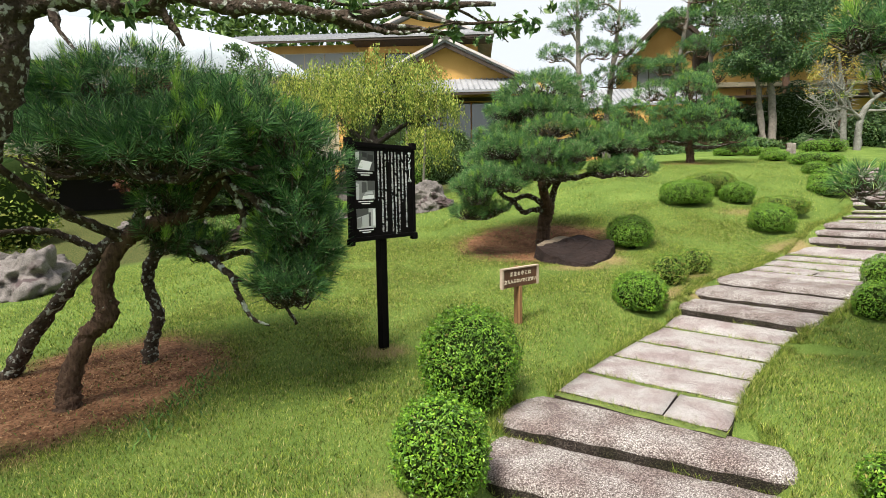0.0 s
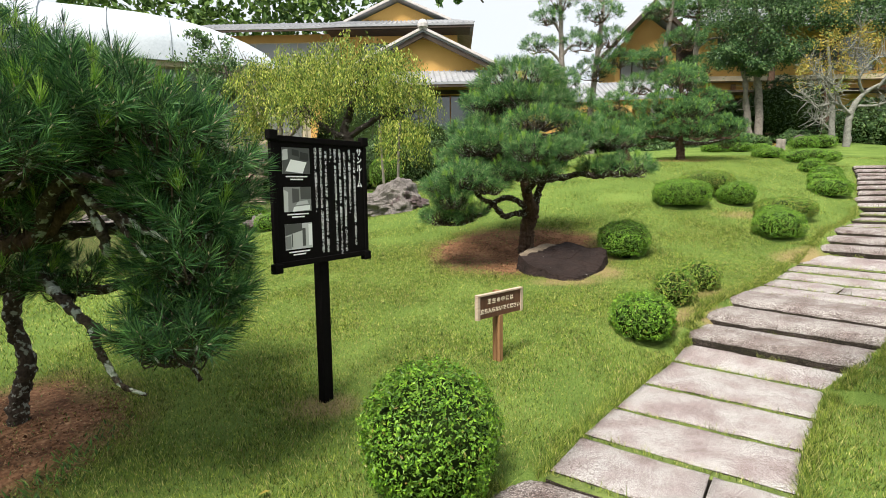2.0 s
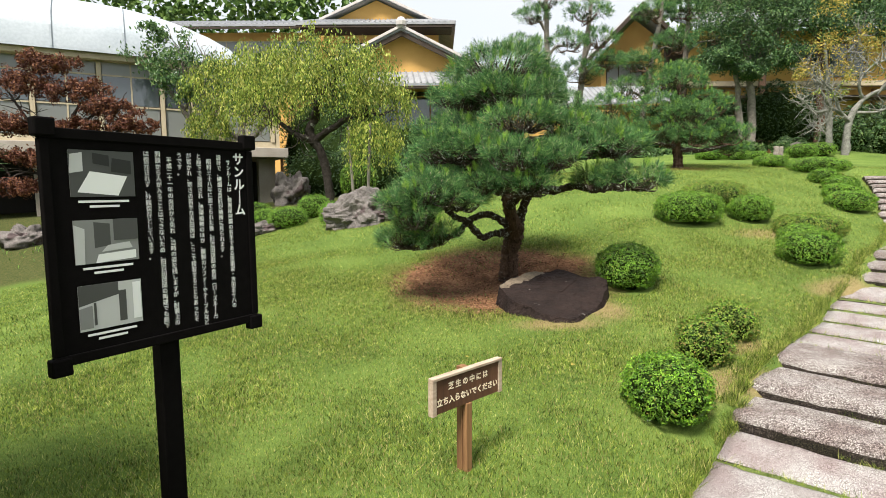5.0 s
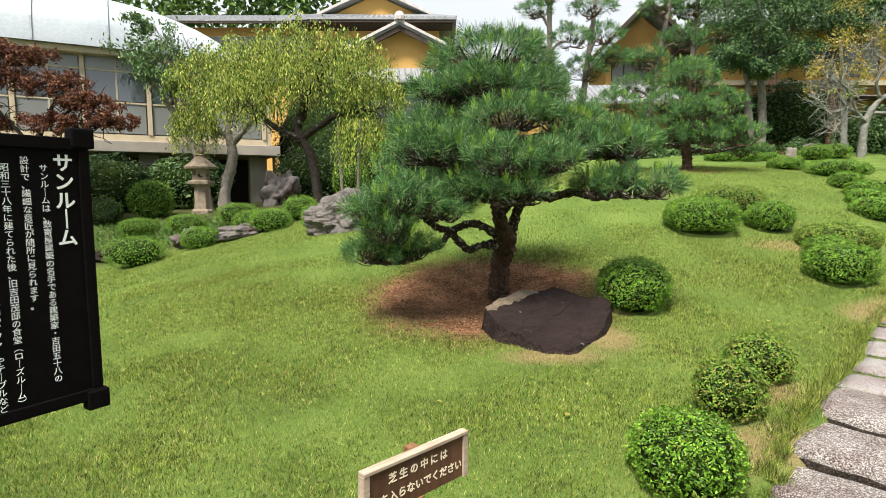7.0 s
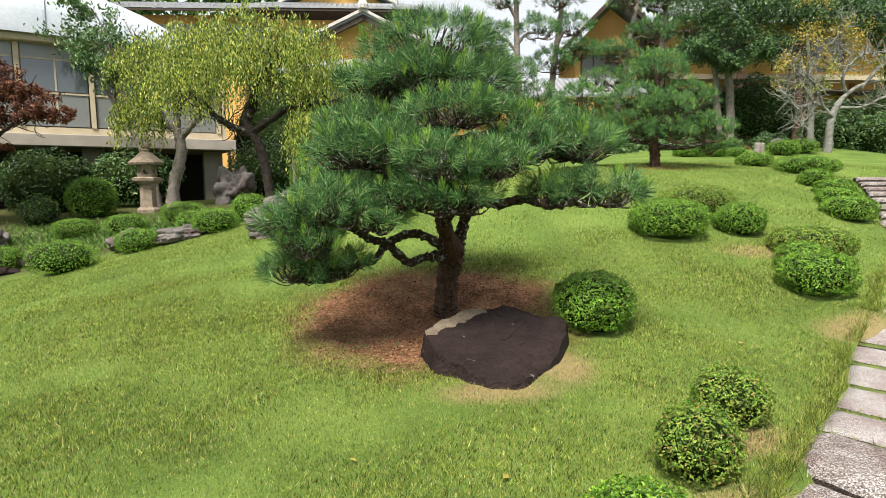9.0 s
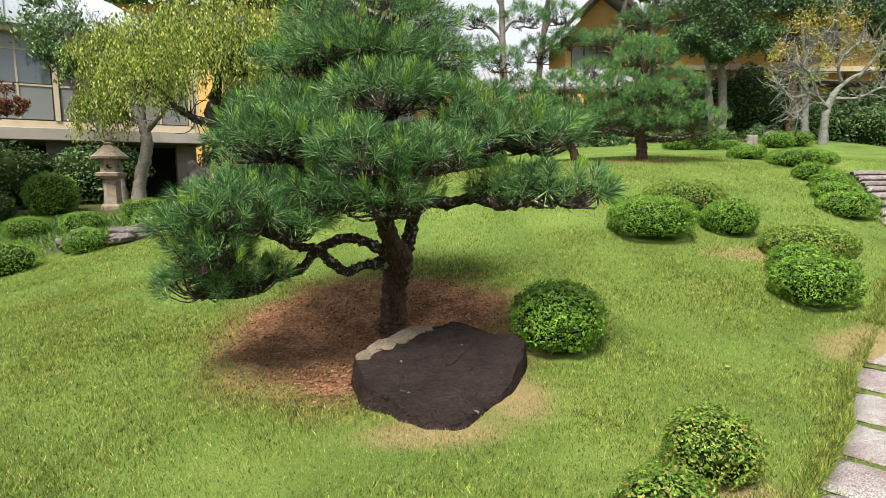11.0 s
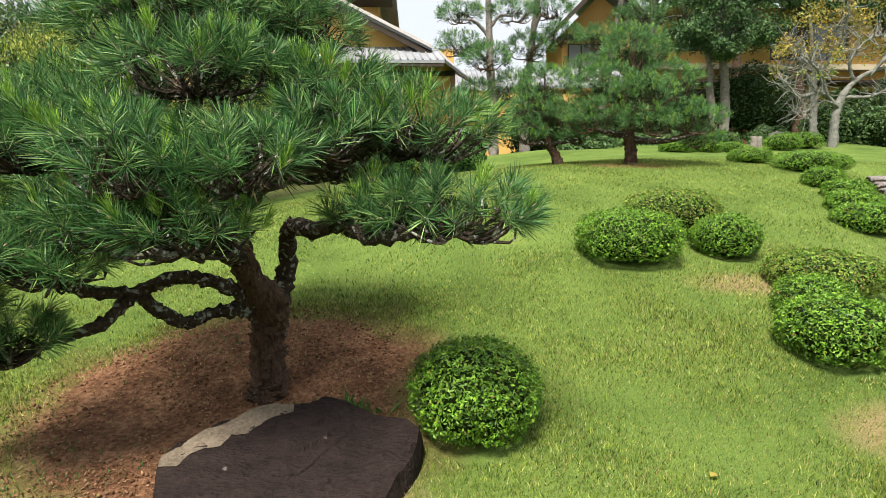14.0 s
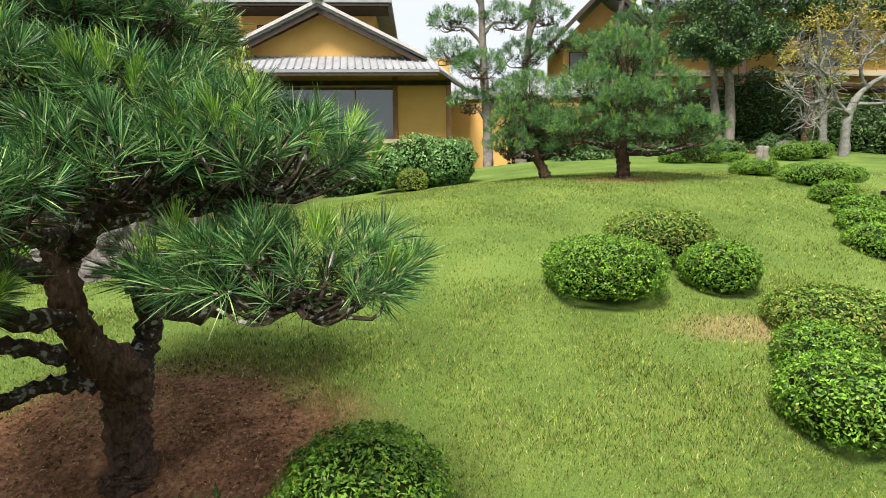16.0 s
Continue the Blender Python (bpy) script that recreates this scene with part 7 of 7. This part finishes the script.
rng = np.random.default_rng(130)
for x, y in ((-1.5, 0.25), (-1.27, 0.62), (0.9, 3.7), (3.0, 5.2), (2.6, 4.6), (0.1, 3.9)):
    v, f = leaf_mesh(np.array([[0, 0, 0.012]]), np.array([[0, 0, 1.0]]), 0.06, 0.035, rng, 0.3)
    ob = link_mesh("fallen_leaf", v, f, M_YELLOW)
    ob.matrix_world = pose(x, y, ground_z(x, y) + 0.015)
    tagged(ob, "single fallen brown-yellow leaf on the lawn", "leaf", "fallen leaves")

# ---- path ----
path = thing("stone_path", (0, 0, 0), "stone slab garden path with low gravel-faced steps", "path")
tagged(path, kind="structure")


WORN = ((0.0, 0.062), (0.012, 0.040), (0.04, 0.020), (0.09, 0.008), (0.18, 0.001), (0.5, 0.0), (0.85, 0.002), (0.95, 0.010), (1.0, 0.022))
FLAT = ((0.0, 1.0), (0.06, 0.25), (0.3, 0.0), (0.7, 0.0), (0.94, 0.25), (1.0, 1.0))


def slab_piece(name, a, b, c, d, z0, z1, material, seed, round_=0.012, cut=8, thick=0.12, worn=False):
    """A slab between front edge a-b and rear edge d-c; its top slopes from z0 to z1. A worn one is rounded at its nose and ends."""
    bm = bmesh.new()
    rows_ = []
    profile = WORN if worn else FLAT
    m = len(profile) - 1
    for j, (t0, drop) in enumerate(profile):
        row = []
        for i in range(cut + 1):
            s = i / cut
            t = t0
            if worn:
                e = max(0.0, abs(2 * s - 1) - 0.90) / 0.10
                t = 0.5 + (t0 - 0.5) * (1 - 0.16 * (1 - math.sqrt(max(0.0, 1 - e * e))))
                low_ = drop + 0.03 * e ** 3
            else:
                low_ = round_ * max(drop, 1.0 if i in (0, cut) else 0.0)
            x = (a[0] * (1 - s) + b[0] * s) * (1 - t) + (d[0] * (1 - s) + c[0] * s) * t
            y = (a[1] * (1 - s) + b[1] * s) * (1 - t) + (d[1] * (1 - s) + c[1] * s) * t
            w = 0.010 * noise.noise((x * 6, y * 6, seed)) + 0.005 * noise.noise((x * 21, y * 21, seed + 2.0))
            k = (0.014 + 0.016 * worn) * (1.0 if j in (0, m) or i in (0, cut) else 0.4)
            x += k * noise.noise((x * 7, y * 7, seed + 5))
            y += k * noise.noise((x * 7, y * 7, seed + 9))
            row.append(bm.verts.new((x, y, z0 + (z1 - z0) * t + w * 0.6 - low_)))
        rows_.append(row)
    for j in range(m):
        for i in range(cut):
            f = bm.faces.new((rows_[j][i], rows_[j][i + 1], rows_[j + 1][i + 1], rows_[j + 1][i]))
            f.smooth = True
    rim = [rows_[0][i] for i in range(cut + 1)] + [rows_[j][cut] for j in range(1, m + 1)] + [rows_[m][i] for i in range(cut - 1, -1, -1)] + [rows_[j][0] for j in range(m - 1, 0, -1)]
    # side faces take the riser gravel, its dark tone partly painted shade
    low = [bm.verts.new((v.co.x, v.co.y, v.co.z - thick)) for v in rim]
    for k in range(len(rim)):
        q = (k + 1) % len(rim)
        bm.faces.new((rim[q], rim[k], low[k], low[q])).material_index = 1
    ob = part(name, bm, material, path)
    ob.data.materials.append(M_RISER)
    return ob


JOINTS = []


def lay(rows_, last, material, name, gap, thick, split=None, round_=0.012, joint=False):
    seq = list(rows_) + [last]
    for k in range(len(rows_)):
        lx, ly, rx, ry, z = seq[k]
        nx, ny, mx, my, nz = seq[k + 1]
        a, b, c, d = (Vector((lx, ly)), Vector((rx, ry)), Vector((mx, my)), Vector((nx, ny)))
        f = gap
        a2, b2 = a.lerp(d, f), b.lerp(c, f)
        d2, c2 = d.lerp(a, f * 0.4), c.lerp(b, f * 0.4)
        z1 = nz - 0.105 if name == "slab" and nz - z > 0.12 else z + 0.008
        if joint:
            u = Vector((d.x - a.x, d.y - a.y)).normalized() * 0.045
            slab_piece("joint", a - u, b - u, b + u, a + u, z - 0.014, z - 0.014, M_MOSS, k + 50, 0.006, 10, 0.06)
            rng_ = np.random.default_rng(k + 300)
            t, w = rng_.random((260, 1)), rng_.normal(0, 0.014, (260, 2))
            q = np.array(a) * (1 - t) + np.array(b) * t + w
            JOINTS.append(np.column_stack([q, np.full(260, z - 0.014)]))
        if name == "step":
            rng_ = np.random.default_rng(k + 400 + int(lx * 10))
            t = rng_.random((420, 1))
            t = t[np.sin(t[:, 0] * 23 + lx * 5) + np.sin(t[:, 0] * 9 + ly) > 0.35]
            u = np.array((a - d).normalized())
            q = np.array(a) * (1 - t) + np.array(b) * t + u * np.abs(rng_.normal(0.0, 0.018, (len(t), 1)))
            JOINTS.append(np.column_stack([q, np.full(len(t), z - 0.115)]))
            for e_ in (a, b):
                q = np.array(e_) + np.array(d - a) * rng_.uniform(-0.25, 0.6, (240, 1)) + rng_.normal(0, 0.045, (240, 2))
                JOINTS.append(np.column_stack([q, terrain(q[:, 0], q[:, 1])]))
        if split and k in split:
            s = split[k]
            slab_piece(name, a2, a2.lerp(b2, s - 0.006), d2.lerp(c2, s - 0.006), d2, z, z1, material, k, round_, 6, thick)
            slab_piece(name, a2.lerp(b2, s + 0.006), b2, c2, d2.lerp(c2, s + 0.006), z, z1, material, k + 20, round_, 5, thick)
        else:
            slab_piece(name, a2, b2, c2, d2, z, z1, material, k, round_, 44 if name == "step" else 14, thick, name == "step")


lay(LOWER[:2], (-0.02, 0.92, 1.34, 0.02, -0.18), M_STEP, "step", 0.0, 0.17, round_=0.022)
lay(LOWER[2:], STEPS[0], M_SLAB, "slab", 0.07, 0.10, {0: 0.66}, joint=True)
lay(STEPS, UPPER[0], M_STEP, "step", 0.0, 0.16, round_=0.022)
lay(UPPER, TOPS[0], M_SLAB, "slab", 0.07, 0.10, {1: 0.5}, joint=True)
lay(TOPS, CLIMB[0], M_STEP, "step", 0.0, 0.16, round_=0.022)
lay(CLIMB, FARSTEPS[0], M_SLAB, "slab", 0.07, 0.10, joint=True)
lay(FARSTEPS, (9.95, 13.0, 11.7, 13.0, 1.8), M_STEP, "step", 0.0, 0.18, round_=0.02)

# grass that grows in the joints between slabs
rng = np.random.default_rng(140)
jp = np.vstack(JOINTS)
n = len(jp)
h = rng.uniform(0.012, 0.04, n) * np.where(rng.random(n) < 0.25, 1.9, 1.0)
a = rng.uniform(0, 2 * np.pi, n)
side = np.stack([np.cos(a), np.sin(a), np.zeros(n)], 1) * 0.0024
tip = jp + np.stack([rng.normal(0, 0.5, n) * h, rng.normal(0, 0.5, n) * h, h], 1)
v = np.stack([jp - side, jp + side, tip], 1).reshape(-1, 3)
tagged(link_mesh("joint_grass", v, np.arange(len(v)).reshape(-1, 3), M_GRASS), "short grass growing in the joints between slabs", "grass", kind="stuff")
